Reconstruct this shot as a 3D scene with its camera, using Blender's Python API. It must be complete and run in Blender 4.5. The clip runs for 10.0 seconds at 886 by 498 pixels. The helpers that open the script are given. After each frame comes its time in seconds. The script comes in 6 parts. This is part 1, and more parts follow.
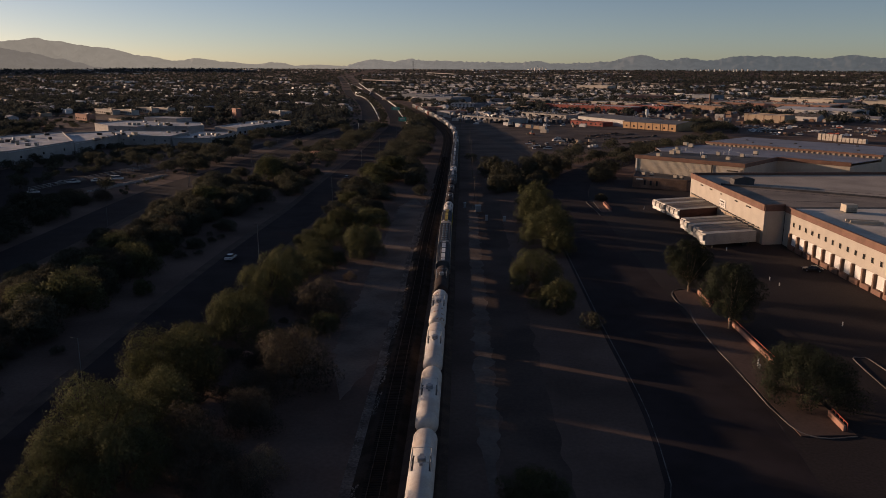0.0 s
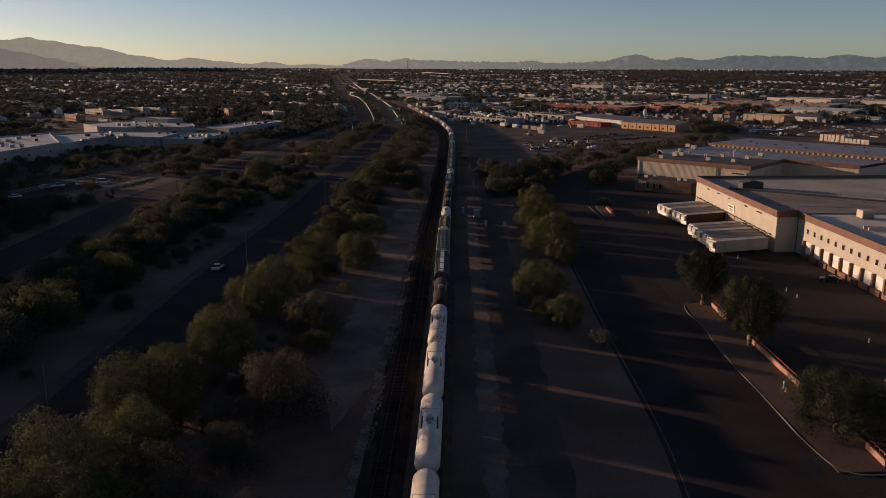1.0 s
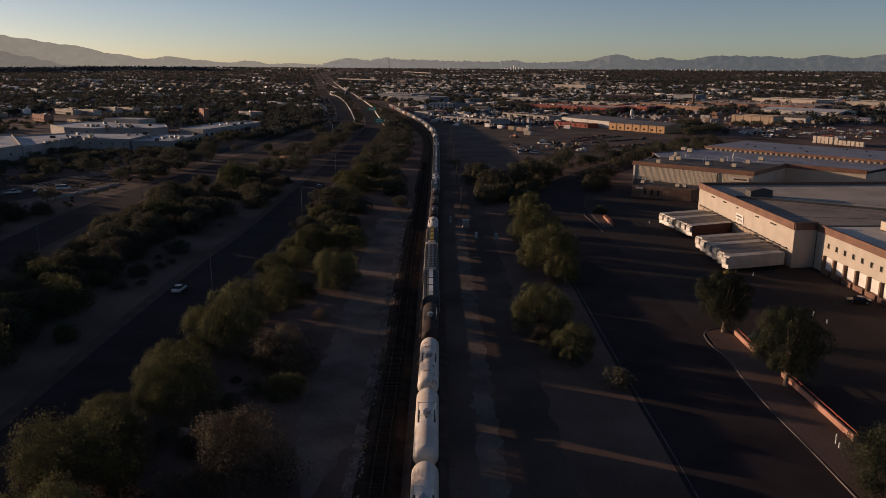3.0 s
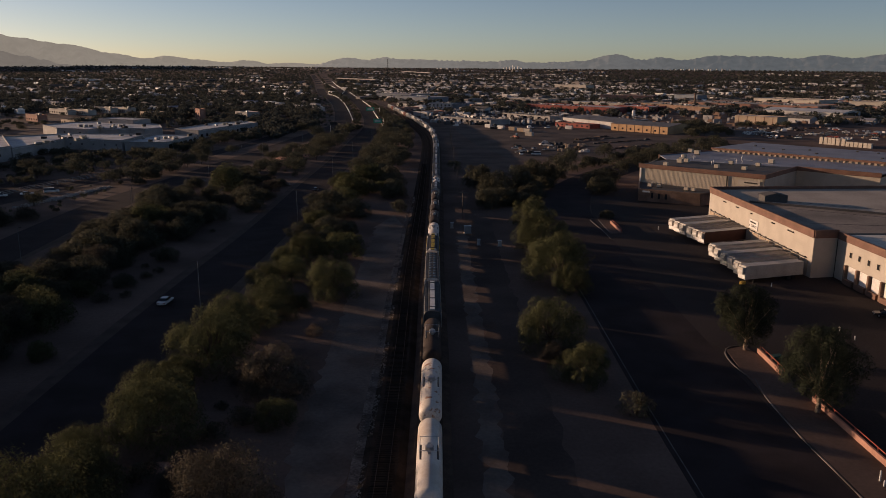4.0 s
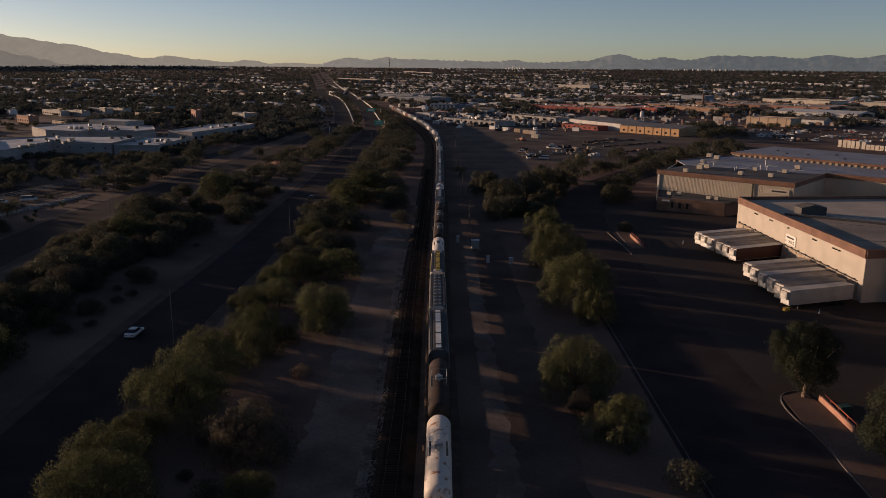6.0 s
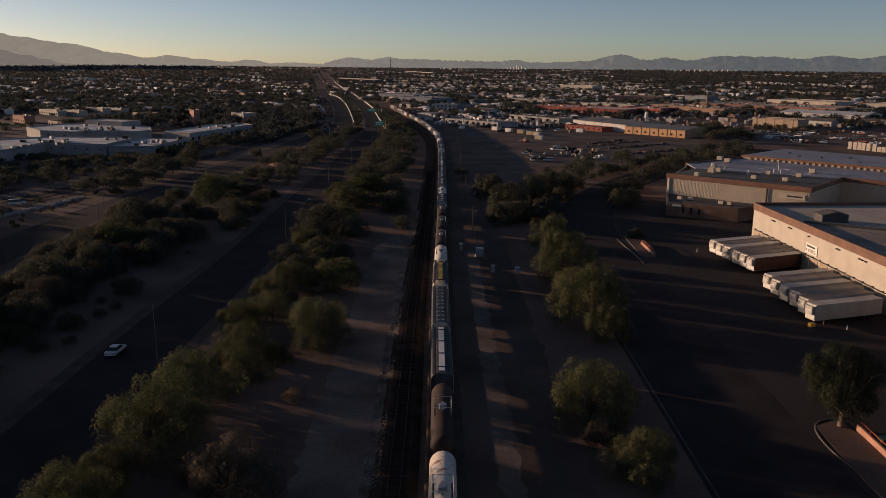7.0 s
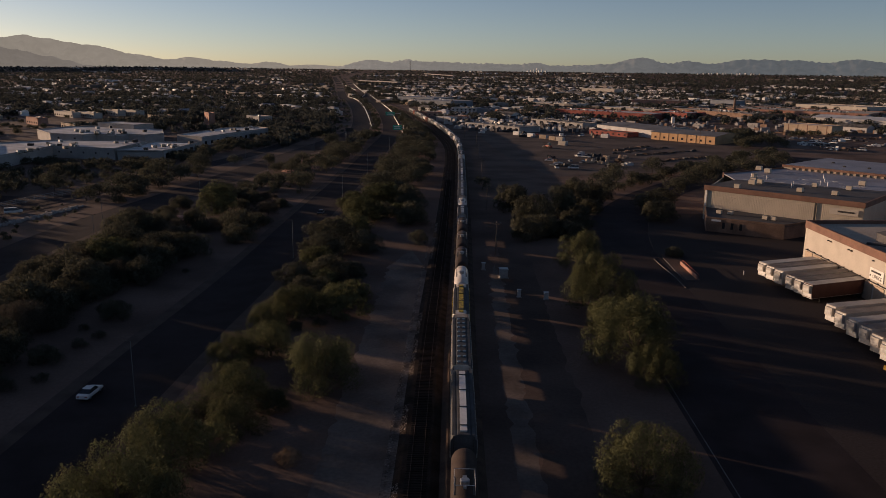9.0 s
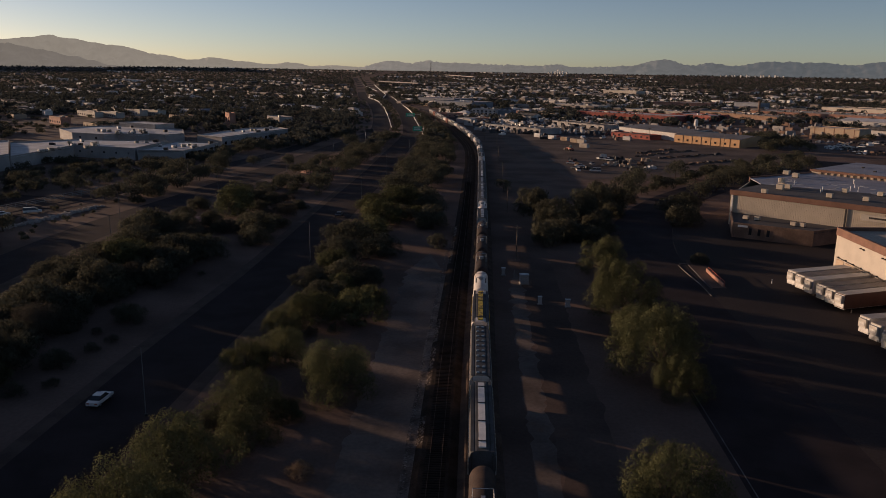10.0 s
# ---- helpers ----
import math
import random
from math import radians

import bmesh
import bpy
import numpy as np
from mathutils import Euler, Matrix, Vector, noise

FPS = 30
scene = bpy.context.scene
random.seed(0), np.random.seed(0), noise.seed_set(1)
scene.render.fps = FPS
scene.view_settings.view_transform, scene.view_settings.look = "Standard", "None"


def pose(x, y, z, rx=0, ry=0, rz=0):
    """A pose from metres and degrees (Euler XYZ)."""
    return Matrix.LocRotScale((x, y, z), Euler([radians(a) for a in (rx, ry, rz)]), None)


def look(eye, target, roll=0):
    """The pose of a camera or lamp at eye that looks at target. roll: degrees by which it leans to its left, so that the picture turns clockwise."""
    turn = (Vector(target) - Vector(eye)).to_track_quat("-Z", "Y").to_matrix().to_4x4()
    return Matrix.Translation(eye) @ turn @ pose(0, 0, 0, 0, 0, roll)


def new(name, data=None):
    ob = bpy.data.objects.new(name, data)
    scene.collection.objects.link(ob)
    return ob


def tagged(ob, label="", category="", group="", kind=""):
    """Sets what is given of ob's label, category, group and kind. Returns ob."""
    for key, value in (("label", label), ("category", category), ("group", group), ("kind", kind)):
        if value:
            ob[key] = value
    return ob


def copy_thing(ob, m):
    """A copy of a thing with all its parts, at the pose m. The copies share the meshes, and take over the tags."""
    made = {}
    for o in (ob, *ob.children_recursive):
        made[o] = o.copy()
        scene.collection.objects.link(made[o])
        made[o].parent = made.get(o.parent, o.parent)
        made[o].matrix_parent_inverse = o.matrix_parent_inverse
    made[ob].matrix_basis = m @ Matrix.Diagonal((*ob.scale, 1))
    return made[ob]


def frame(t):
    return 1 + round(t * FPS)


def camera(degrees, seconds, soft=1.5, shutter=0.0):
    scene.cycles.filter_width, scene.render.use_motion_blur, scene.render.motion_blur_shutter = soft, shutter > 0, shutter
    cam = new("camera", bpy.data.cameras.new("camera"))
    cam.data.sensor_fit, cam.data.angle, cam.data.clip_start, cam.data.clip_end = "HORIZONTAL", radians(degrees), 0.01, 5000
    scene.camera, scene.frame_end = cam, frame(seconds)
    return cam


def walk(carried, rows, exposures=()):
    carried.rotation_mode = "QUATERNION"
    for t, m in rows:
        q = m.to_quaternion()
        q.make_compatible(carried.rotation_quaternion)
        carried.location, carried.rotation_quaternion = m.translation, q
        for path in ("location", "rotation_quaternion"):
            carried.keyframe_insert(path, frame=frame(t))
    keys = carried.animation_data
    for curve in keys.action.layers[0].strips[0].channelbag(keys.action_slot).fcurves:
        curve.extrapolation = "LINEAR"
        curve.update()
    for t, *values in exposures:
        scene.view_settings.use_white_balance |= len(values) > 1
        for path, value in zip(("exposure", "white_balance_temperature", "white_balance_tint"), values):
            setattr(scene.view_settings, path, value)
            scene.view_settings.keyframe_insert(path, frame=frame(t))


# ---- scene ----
cam = camera(59.3, 10.0, soft=0.7)
PATH = [
    (0, (-6.308, 1.695, 48.106), (-6.301, 3.642, 47.651), 0.1),
    (0.5, (-6.802, 7.038, 48.153), (-6.787, 8.985, 47.697), 0.1),
    (1, (-7.101, 11.772, 48.107), (-7.081, 13.719, 47.651), 0.1),
    (1.5, (-7.223, 16.732, 47.954), (-7.201, 18.679, 47.497), 0.2),
    (2, (-7.628, 21.607, 47.898), (-7.583, 23.553, 47.441), 0.2),
    (2.5, (-8.065, 26.319, 47.9), (-8.004, 28.265, 47.443), 0.2),
    (4, (-8.748, 40.76, 47.769), (-8.677, 42.706, 47.311), 0.3),
    (4.5, (-8.774, 45.762, 47.754), (-8.705, 47.707, 47.296), 0.3),
    (5, (-8.819, 50.899, 47.801), (-8.752, 52.844, 47.342), 0.3),
    (5.5, (-8.912, 55.802, 47.723), (-8.845, 57.748, 47.265), 0.3),
    (7, (-9.122, 70.266, 47.514), (-9.058, 72.212, 47.056), 0.4),
    (7.5, (-9.064, 75.184, 47.496), (-9.003, 77.13, 47.038), 0.4),
    (8, (-9.157, 80.089, 47.521), (-9.098, 82.036, 47.065), 0.4),
    (8.5, (-9.284, 84.757, 47.579), (-9.235, 86.705, 47.126), 0.5),
    (9, (-9.223, 88.287, 47.529), (-9.205, 90.235, 47.077), 0.6),
    (9.5, (-9.245, 90.722, 47.476), (-9.251, 92.67, 47.024), 0.7),
    (10, (-9.26, 92.083, 47.476), (-9.291, 94.032, 47.026), 0.8),
]
walk(cam, [(t, look(eye, target, roll)) for t, eye, target, roll in PATH], exposures=[(0, 0.0, 7020, 22), (10, 0.0, 7020, 22)])

# ---- light ----
SUN_EL, SUN_AZ = 6.4, 62.4
to_sun = Vector((-math.sin(radians(SUN_AZ)) * math.cos(radians(SUN_EL)), math.cos(radians(SUN_AZ)) * math.cos(radians(SUN_EL)), math.sin(radians(SUN_EL))))
world = bpy.data.worlds.new("evening_sky")
scene.world = world
world.use_nodes = True
wn = world.node_tree
sky = wn.nodes.new("ShaderNodeTexSky")
sky.sky_type = "NISHITA"
sky.sun_disc = False
sky.sun_elevation, sky.sun_rotation = radians(SUN_EL), radians(360 - SUN_AZ)
sky.altitude, sky.air_density, sky.dust_density, sky.ozone_density = 700, 0.60, 0.62, 1.4
wn.links.new(sky.outputs[0], wn.nodes["Background"].inputs[0])
wn.nodes["Background"].inputs[1].default_value = 0.096
sun = new("sun", bpy.data.lights.new("sun", "SUN"))
sun.data.energy, sun.data.angle, sun.data.color = 4.9, radians(0.6), (1.0, 0.74, 0.50)
sun.matrix_world = look(to_sun * 500, (0, 0, 0))


# ---- materials ----
def material(name, color, rough=0.85, vary=0.25, scale=0.6, fine=12.0, bump=0.15, metal=0.0, second=None, island=0.0, random_object=0.0, spec=0.3, edge=(0.38, 0.64)):
    """A principled surface with variation at two scales, in metres."""
    m = bpy.data.materials.new(name)
    m.use_nodes = True
    nt = m.node_tree
    b = nt.nodes["Principled BSDF"]
    b.inputs["Roughness"].default_value, b.inputs["Metallic"].default_value = rough, metal
    b.inputs["Specular IOR Level"].default_value = spec
    co = nt.nodes.new("ShaderNodeTexCoord")
    n1, n2 = nt.nodes.new("ShaderNodeTexNoise"), nt.nodes.new("ShaderNodeTexNoise")
    n1.inputs["Scale"].default_value, n2.inputs["Scale"].default_value = scale, fine
    n1.inputs["Detail"].default_value, n2.inputs["Detail"].default_value = 5, 3
    for n in (n1, n2):
        nt.links.new(co.outputs["Object"], n.inputs["Vector"])
    mix = nt.nodes.new("ShaderNodeMix")
    mix.data_type = "RGBA"
    other = second or tuple(c * (1 - vary) for c in color)
    mix.inputs["A"].default_value, mix.inputs["B"].default_value = (*color, 1), (*other, 1)
    ramp = nt.nodes.new("ShaderNodeValToRGB")
    ramp.color_ramp.elements[0].position, ramp.color_ramp.elements[1].position = edge
    nt.links.new(n1.outputs["Fac"], ramp.inputs[0])
    nt.links.new(ramp.outputs[0], mix.inputs["Factor"])
    hsv = nt.nodes.new("ShaderNodeHueSaturation")
    nt.links.new(mix.outputs["Result"], hsv.inputs["Color"])
    val = nt.nodes.new("ShaderNodeMapRange")
    val.inputs["From Min"].default_value, val.inputs["From Max"].default_value = 0.3, 0.7
    val.inputs["To Min"].default_value, val.inputs["To Max"].default_value = 1 - vary * 0.5, 1 + vary * 0.5
    nt.links.new(n2.outputs["Fac"], val.inputs["Value"])
    last = val.outputs[0]
    for amount, node, socket in ((island, "ShaderNodeNewGeometry", "Random Per Island"), (random_object, "ShaderNodeObjectInfo", "Random")):
        if amount:
            r, k, mul = nt.nodes.new(node), nt.nodes.new("ShaderNodeMapRange"), nt.nodes.new("ShaderNodeMath")
            k.inputs["To Min"].default_value, k.inputs["To Max"].default_value = 1 - amount, 1 + amount
            nt.links.new(r.outputs[socket], k.inputs["Value"])
            mul.operation = "MULTIPLY"
            nt.links.new(last, mul.inputs[0])
            nt.links.new(k.outputs[0], mul.inputs[1])
            last = mul.outputs[0]
    nt.links.new(last, hsv.inputs["Value"])
    nt.links.new(hsv.outputs[0], b.inputs["Base Color"])
    if bump:
        bp = nt.nodes.new("ShaderNodeBump")
        bp.inputs["Strength"].default_value, bp.inputs["Distance"].default_value = bump, 0.08
        nt.links.new(n2.outputs["Fac"], bp.inputs["Height"])
        nt.links.new(bp.outputs[0], b.inputs["Normal"])
    return m


def backdrop_material(name, glow, sunward=None, glow_relief=0.06):
    """A far range whose evening haze is painted in as a dim glow, paler towards the sun where that is given."""
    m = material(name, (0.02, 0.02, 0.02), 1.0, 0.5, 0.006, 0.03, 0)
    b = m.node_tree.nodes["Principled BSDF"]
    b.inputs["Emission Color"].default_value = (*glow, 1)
    # Noise in the glow stands in for light and shade on the slopes.
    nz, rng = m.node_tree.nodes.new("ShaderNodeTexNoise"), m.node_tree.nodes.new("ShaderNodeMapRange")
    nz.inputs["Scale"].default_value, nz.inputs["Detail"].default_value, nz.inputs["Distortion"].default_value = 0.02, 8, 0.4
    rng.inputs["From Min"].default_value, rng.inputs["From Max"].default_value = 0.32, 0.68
    rng.inputs["To Min"].default_value, rng.inputs["To Max"].default_value = 1 - glow_relief, 1 + glow_relief
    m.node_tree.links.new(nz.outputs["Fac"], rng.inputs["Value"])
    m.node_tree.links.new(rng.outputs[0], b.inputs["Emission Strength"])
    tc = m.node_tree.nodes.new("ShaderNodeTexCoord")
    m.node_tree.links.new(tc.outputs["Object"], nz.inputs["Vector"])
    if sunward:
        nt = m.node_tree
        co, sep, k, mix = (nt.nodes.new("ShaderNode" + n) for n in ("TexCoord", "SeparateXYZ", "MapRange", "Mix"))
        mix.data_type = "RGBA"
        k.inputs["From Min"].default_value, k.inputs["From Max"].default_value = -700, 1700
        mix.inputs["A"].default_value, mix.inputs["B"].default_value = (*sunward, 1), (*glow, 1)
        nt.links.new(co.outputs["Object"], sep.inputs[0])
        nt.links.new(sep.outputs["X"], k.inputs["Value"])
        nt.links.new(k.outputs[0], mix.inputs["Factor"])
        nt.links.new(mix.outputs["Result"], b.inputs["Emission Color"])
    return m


DIRT = material("desert_dirt", (0.154, 0.102, 0.0809), 0.95, 0.22, 0.05, 1.7, 0.08, second=(0.0844, 0.056, 0.0446), spec=0.1)
ASPHALT = material("asphalt", (0.0415, 0.0315, 0.0318), 0.95, 0.3, 0.15, 6, 0.3, spec=0.08)
YARD = material("worn_yard_paving", (0.0467, 0.036, 0.0328), 0.9, 0.35, 0.04, 2.5, 0.3, second=(0.0329, 0.026, 0.0242), spec=0.1)
SHOULDER = material("gravel_shoulder", (0.0973, 0.069, 0.057), 0.95, 0.3, 0.3, 5, 0.4, spec=0.1)
BALLAST = material("track_ballast", (0.0491, 0.036, 0.0288), 0.95, 0.5, 0.4, 7, 0.8, spec=0.05)
MAIN_BALLAST = material("lighter_brown_ballast", (0.0943, 0.066, 0.0512), 0.95, 0.5, 0.4, 7, 0.5, second=(0.0589, 0.042, 0.0335), spec=0.05)
PALE_STONE = material("pale_ballast_stone", (0.23, 0.19, 0.165), 0.95, 0.4, 0.3, 6, 0.3, island=0.6, spec=0.1)
DARKER_DIRT = material("darker_dirt", (0.108, 0.074, 0.0595), 0.95, 0.25, 0.06, 1.7, 0.1, second=(0.0627, 0.044, 0.0363), spec=0.1)
LIGHT_BALLAST = material("pale_gravel", (0.20, 0.16, 0.135), 0.95, 0.8, 0.3, 2.5, 0.9, second=(0.085, 0.066, 0.056), spec=0.1)
KERB = material("dusty_kerb_concrete", (0.19, 0.165, 0.15), 0.9, 0.5, 0.12, 6, 0.2, second=(0.06, 0.052, 0.047))
CONCRETE = material("concrete", (0.32, 0.29, 0.265), 0.85, 0.3, 0.4, 8, 0.15)
PAINT = material("worn_road_paint", (0.15, 0.14, 0.13), 0.8, 0.75, 0.4, 10, 0.1)
YELLOW = material("yellow_paint", (0.55, 0.33, 0.05), 0.7, 0.3, 1.0, 8, 0.1)
CREAM = material("cream_wall_paint", (0.455, 0.405, 0.345), 0.85, 0.12, 0.25, 5, 0.1)
CREAM_METAL = material("cream_ribbed_sheet", (0.48, 0.41, 0.32), 0.6, 0.12, 0.25, 5, 0.05)
BROWN = material("brown_fascia", (0.185, 0.095, 0.066), 0.7, 0.25, 0.3, 6, 0.1)
BRICK = material("brown_block", (0.23, 0.145, 0.105), 0.9, 0.35, 0.3, 3, 0.3)
ROOF_TAN = material("tan_roof_coat", (0.45, 0.375, 0.30), 0.85, 0.25, 0.08, 2, 0.15)
ROOF_GREY = material("grey_roof_sheet", (0.27, 0.27, 0.30), 0.6, 0.25, 0.08, 2, 0.1)
ROOF_DARK = material("dark_roof_felt", (0.09, 0.085, 0.085), 0.9, 0.3, 0.1, 2, 0.15)
WHITE = material("white_paint", (0.72, 0.69, 0.65), 0.55, 0.15, 0.5, 5, 0.05)
GREY_STUCCO = material("grey_white_stucco", (0.33, 0.31, 0.295), 0.85, 0.2, 0.15, 3, 0.1)
STRIP_DIRT = material("trodden_and_sunlit_dirt", (0.176, 0.135, 0.112), 0.95, 0.25, 0.12, 1.7, 0.1, second=(0.105, 0.08, 0.067), spec=0.1)
ROOF_CREAM = material("cream_roof_coat", (0.64, 0.57, 0.48), 0.85, 0.22, 0.1, 2, 0.15)
ROOF_BROWN = material("brown_gravel_roof", (0.29, 0.235, 0.19), 0.9, 0.35, 0.1, 2, 0.2)
ROOF_METAL = material("weathered_metal_roof", (0.17, 0.165, 0.165), 0.7, 0.3, 0.08, 2, 0.1)
ROOF_PALE = material("pale_roof_coat", (0.58, 0.57, 0.56), 0.8, 0.3, 0.12, 2, 0.1)
PALE_DIRT = material("graded_lot_dirt", (0.130, 0.098, 0.083), 0.95, 0.45, 0.05, 1.7, 0.2, second=(0.070, 0.054, 0.047), spec=0.1)
WHITE_WALL = material("white_stucco", (0.47, 0.455, 0.44), 0.85, 0.15, 0.2, 3, 0.1)
OXBLOOD = material("dark_red_trailer_paint", (0.075, 0.032, 0.026), 0.6, 0.3, 0.4, 6, 0.1)
TRAILER = material("trailer_skin", (0.44, 0.41, 0.365), 0.55, 0.25, 0.3, 4, 0.05, random_object=0.12)
TRAILER_DARKER = material("darker_trailer_roof", (0.225, 0.192, 0.163), 0.7, 0.35, 0.3, 4, 0.05, random_object=0.2)
STEEL = material("galvanised_steel", (0.42, 0.42, 0.42), 0.45, 0.3, 0.8, 8, 0.1, metal=0.7)
DARK_STEEL = material("dark_steel", (0.04, 0.036, 0.034), 0.6, 0.3, 0.8, 8, 0.1)
RUST = material("rusty_rail", (0.085, 0.055, 0.04), 0.75, 0.4, 0.8, 8, 0.2, metal=0.3)
TIE = material("creosoted_tie", (0.036, 0.029, 0.025), 0.95, 0.4, 0.5, 8, 0.3, random_object=0.3, spec=0.05)
RUBBER = material("tyre_rubber", (0.015, 0.015, 0.015), 0.9, 0.2, 1, 10, 0.1)
GLASS_DARK = material("dark_window", (0.02, 0.024, 0.03), 0.12, 0.1, 0.5, 3, 0.0, spec=0.6)
PANE_BLACK = material("dull_small_pane", (0.012, 0.012, 0.014), 0.5, 0.2, 0.5, 3, 0.0, spec=0.1)
RED_WALL = material("red_brick_wall", (0.30, 0.088, 0.07), 0.9, 0.3, 0.2, 3, 0.2)
RED_PAINT = material("red_rail_paint", (0.42, 0.10, 0.06), 0.6, 0.25, 0.5, 6, 0.1)
ADOBE = material("salmon_block_wall", (0.42, 0.22, 0.16), 0.9, 0.25, 0.4, 5, 0.2)
OCHRE = material("ochre_wall", (0.50, 0.30, 0.16), 0.85, 0.15, 0.2, 4, 0.1)
TAN_WALL = material("tan_wall", (0.42, 0.32, 0.23), 0.85, 0.2, 0.15, 3, 0.1)
GREEN_SIGN = material("green_sign_sheet", (0.02, 0.34, 0.2), 0.5, 0.1, 0.5, 4, 0.0)
BIN_GREEN = material("dark_green_bin_plastic", (0.012, 0.055, 0.04), 0.6, 0.2, 0.5, 4, 0.0)
BLUE_WALL = material("blue_grey_wall", (0.19, 0.21, 0.24), 0.8, 0.2, 0.2, 3, 0.1)
BARK = material("mesquite_bark", (0.09, 0.065, 0.05), 0.95, 0.4, 2, 14, 0.5)
PALE_BARK = material("pale_bark", (0.26, 0.19, 0.14), 0.9, 0.35, 2, 14, 0.4)
GALVANISED = material("dull_galvanised_pole", (0.15, 0.15, 0.15), 0.7, 0.25, 1, 8, 0.1, spec=0.2)
WOOD_POLE = material("weathered_pole_wood", (0.13, 0.10, 0.08), 0.9, 0.3, 1, 10, 0.3)
TANK_WHITE = material("white_tank_paint", (0.60, 0.565, 0.52), 0.45, 0.2, 0.35, 5, 0.05, second=(0.5, 0.42, 0.35))
TANK_RUSTED = material("rust_streaked_tank_paint", (0.56, 0.50, 0.435), 0.5, 0.3, 1.1, 6, 0.08, second=(0.30, 0.15, 0.085), edge=(0.58, 0.66))
TANK_BLACK = material("sooty_tank_paint", (0.026, 0.020, 0.018), 0.7, 0.4, 0.4, 5, 0.1, second=(0.055, 0.036, 0.028), spec=0.12)
HOPPER_GREY = material("grey_hopper_paint", (0.36, 0.37, 0.38), 0.6, 0.25, 0.4, 5, 0.08, second=(0.25, 0.23, 0.21))
HOPPER_DARK = material("dark_grey_hopper_paint", (0.075, 0.078, 0.082), 0.7, 0.3, 0.4, 5, 0.08, second=(0.05, 0.048, 0.046), spec=0.15)
HATCH_BLUE = material("blue_grey_hatch_paint", (0.17, 0.25, 0.31), 0.6, 0.25, 0.6, 6, 0.05, spec=0.2)
HOPPER_TAN = material("tan_hopper_paint", (0.43, 0.40, 0.36), 0.6, 0.25, 0.4, 5, 0.08)
BOXCAR_RED = material("oxide_red_boxcar_paint", (0.26, 0.085, 0.055), 0.7, 0.3, 0.4, 5, 0.1)
GRAFFITI = material("sprayed_yellow_paint", (0.62, 0.44, 0.05), 0.7, 0.5, 1.6, 3, 0.0, second=(0.10, 0.07, 0.04))


def leaf_material(name, color, color2):
    m = material(name, color, 0.95, 0.3, 0.35, 3, 0, second=color2, island=0.1, random_object=0.16, spec=0.05)
    nt = m.node_tree
    b = nt.nodes["Principled BSDF"]
    tr, add = nt.nodes.new("ShaderNodeBsdfTranslucent"), nt.nodes.new("ShaderNodeMixShader")
    nt.links.new(b.inputs["Base Color"].links[0].from_socket, tr.inputs["Color"])
    add.inputs[0].default_value = 0.3
    nt.links.new(b.outputs[0], add.inputs[1])
    nt.links.new(tr.outputs[0], add.inputs[2])
    nt.links.new(add.outputs[0], nt.nodes["Material Output"].inputs["Surface"])
    return m


LEAF = leaf_material("palo_verde_leaf", (0.096, 0.101, 0.051), (0.064, 0.069, 0.037))
LEAF_DARK = leaf_material("dark_mesquite_leaf", (0.088, 0.088, 0.062), (0.059, 0.059, 0.044))
LEAF_BROWN = leaf_material("dry_brush_leaf", (0.092, 0.081, 0.062), (0.062, 0.054, 0.043))
LEAF_PALE = leaf_material("dead_straw_leaf", (0.26, 0.19, 0.125), (0.16, 0.115, 0.075))
LEAF_SHADE = leaf_material("dark_shade_tree_leaf", (0.048, 0.055, 0.035), (0.031, 0.037, 0.025))
LEAF_FAR = leaf_material("far_tree_leaf", (0.072, 0.074, 0.062), (0.049, 0.052, 0.045))


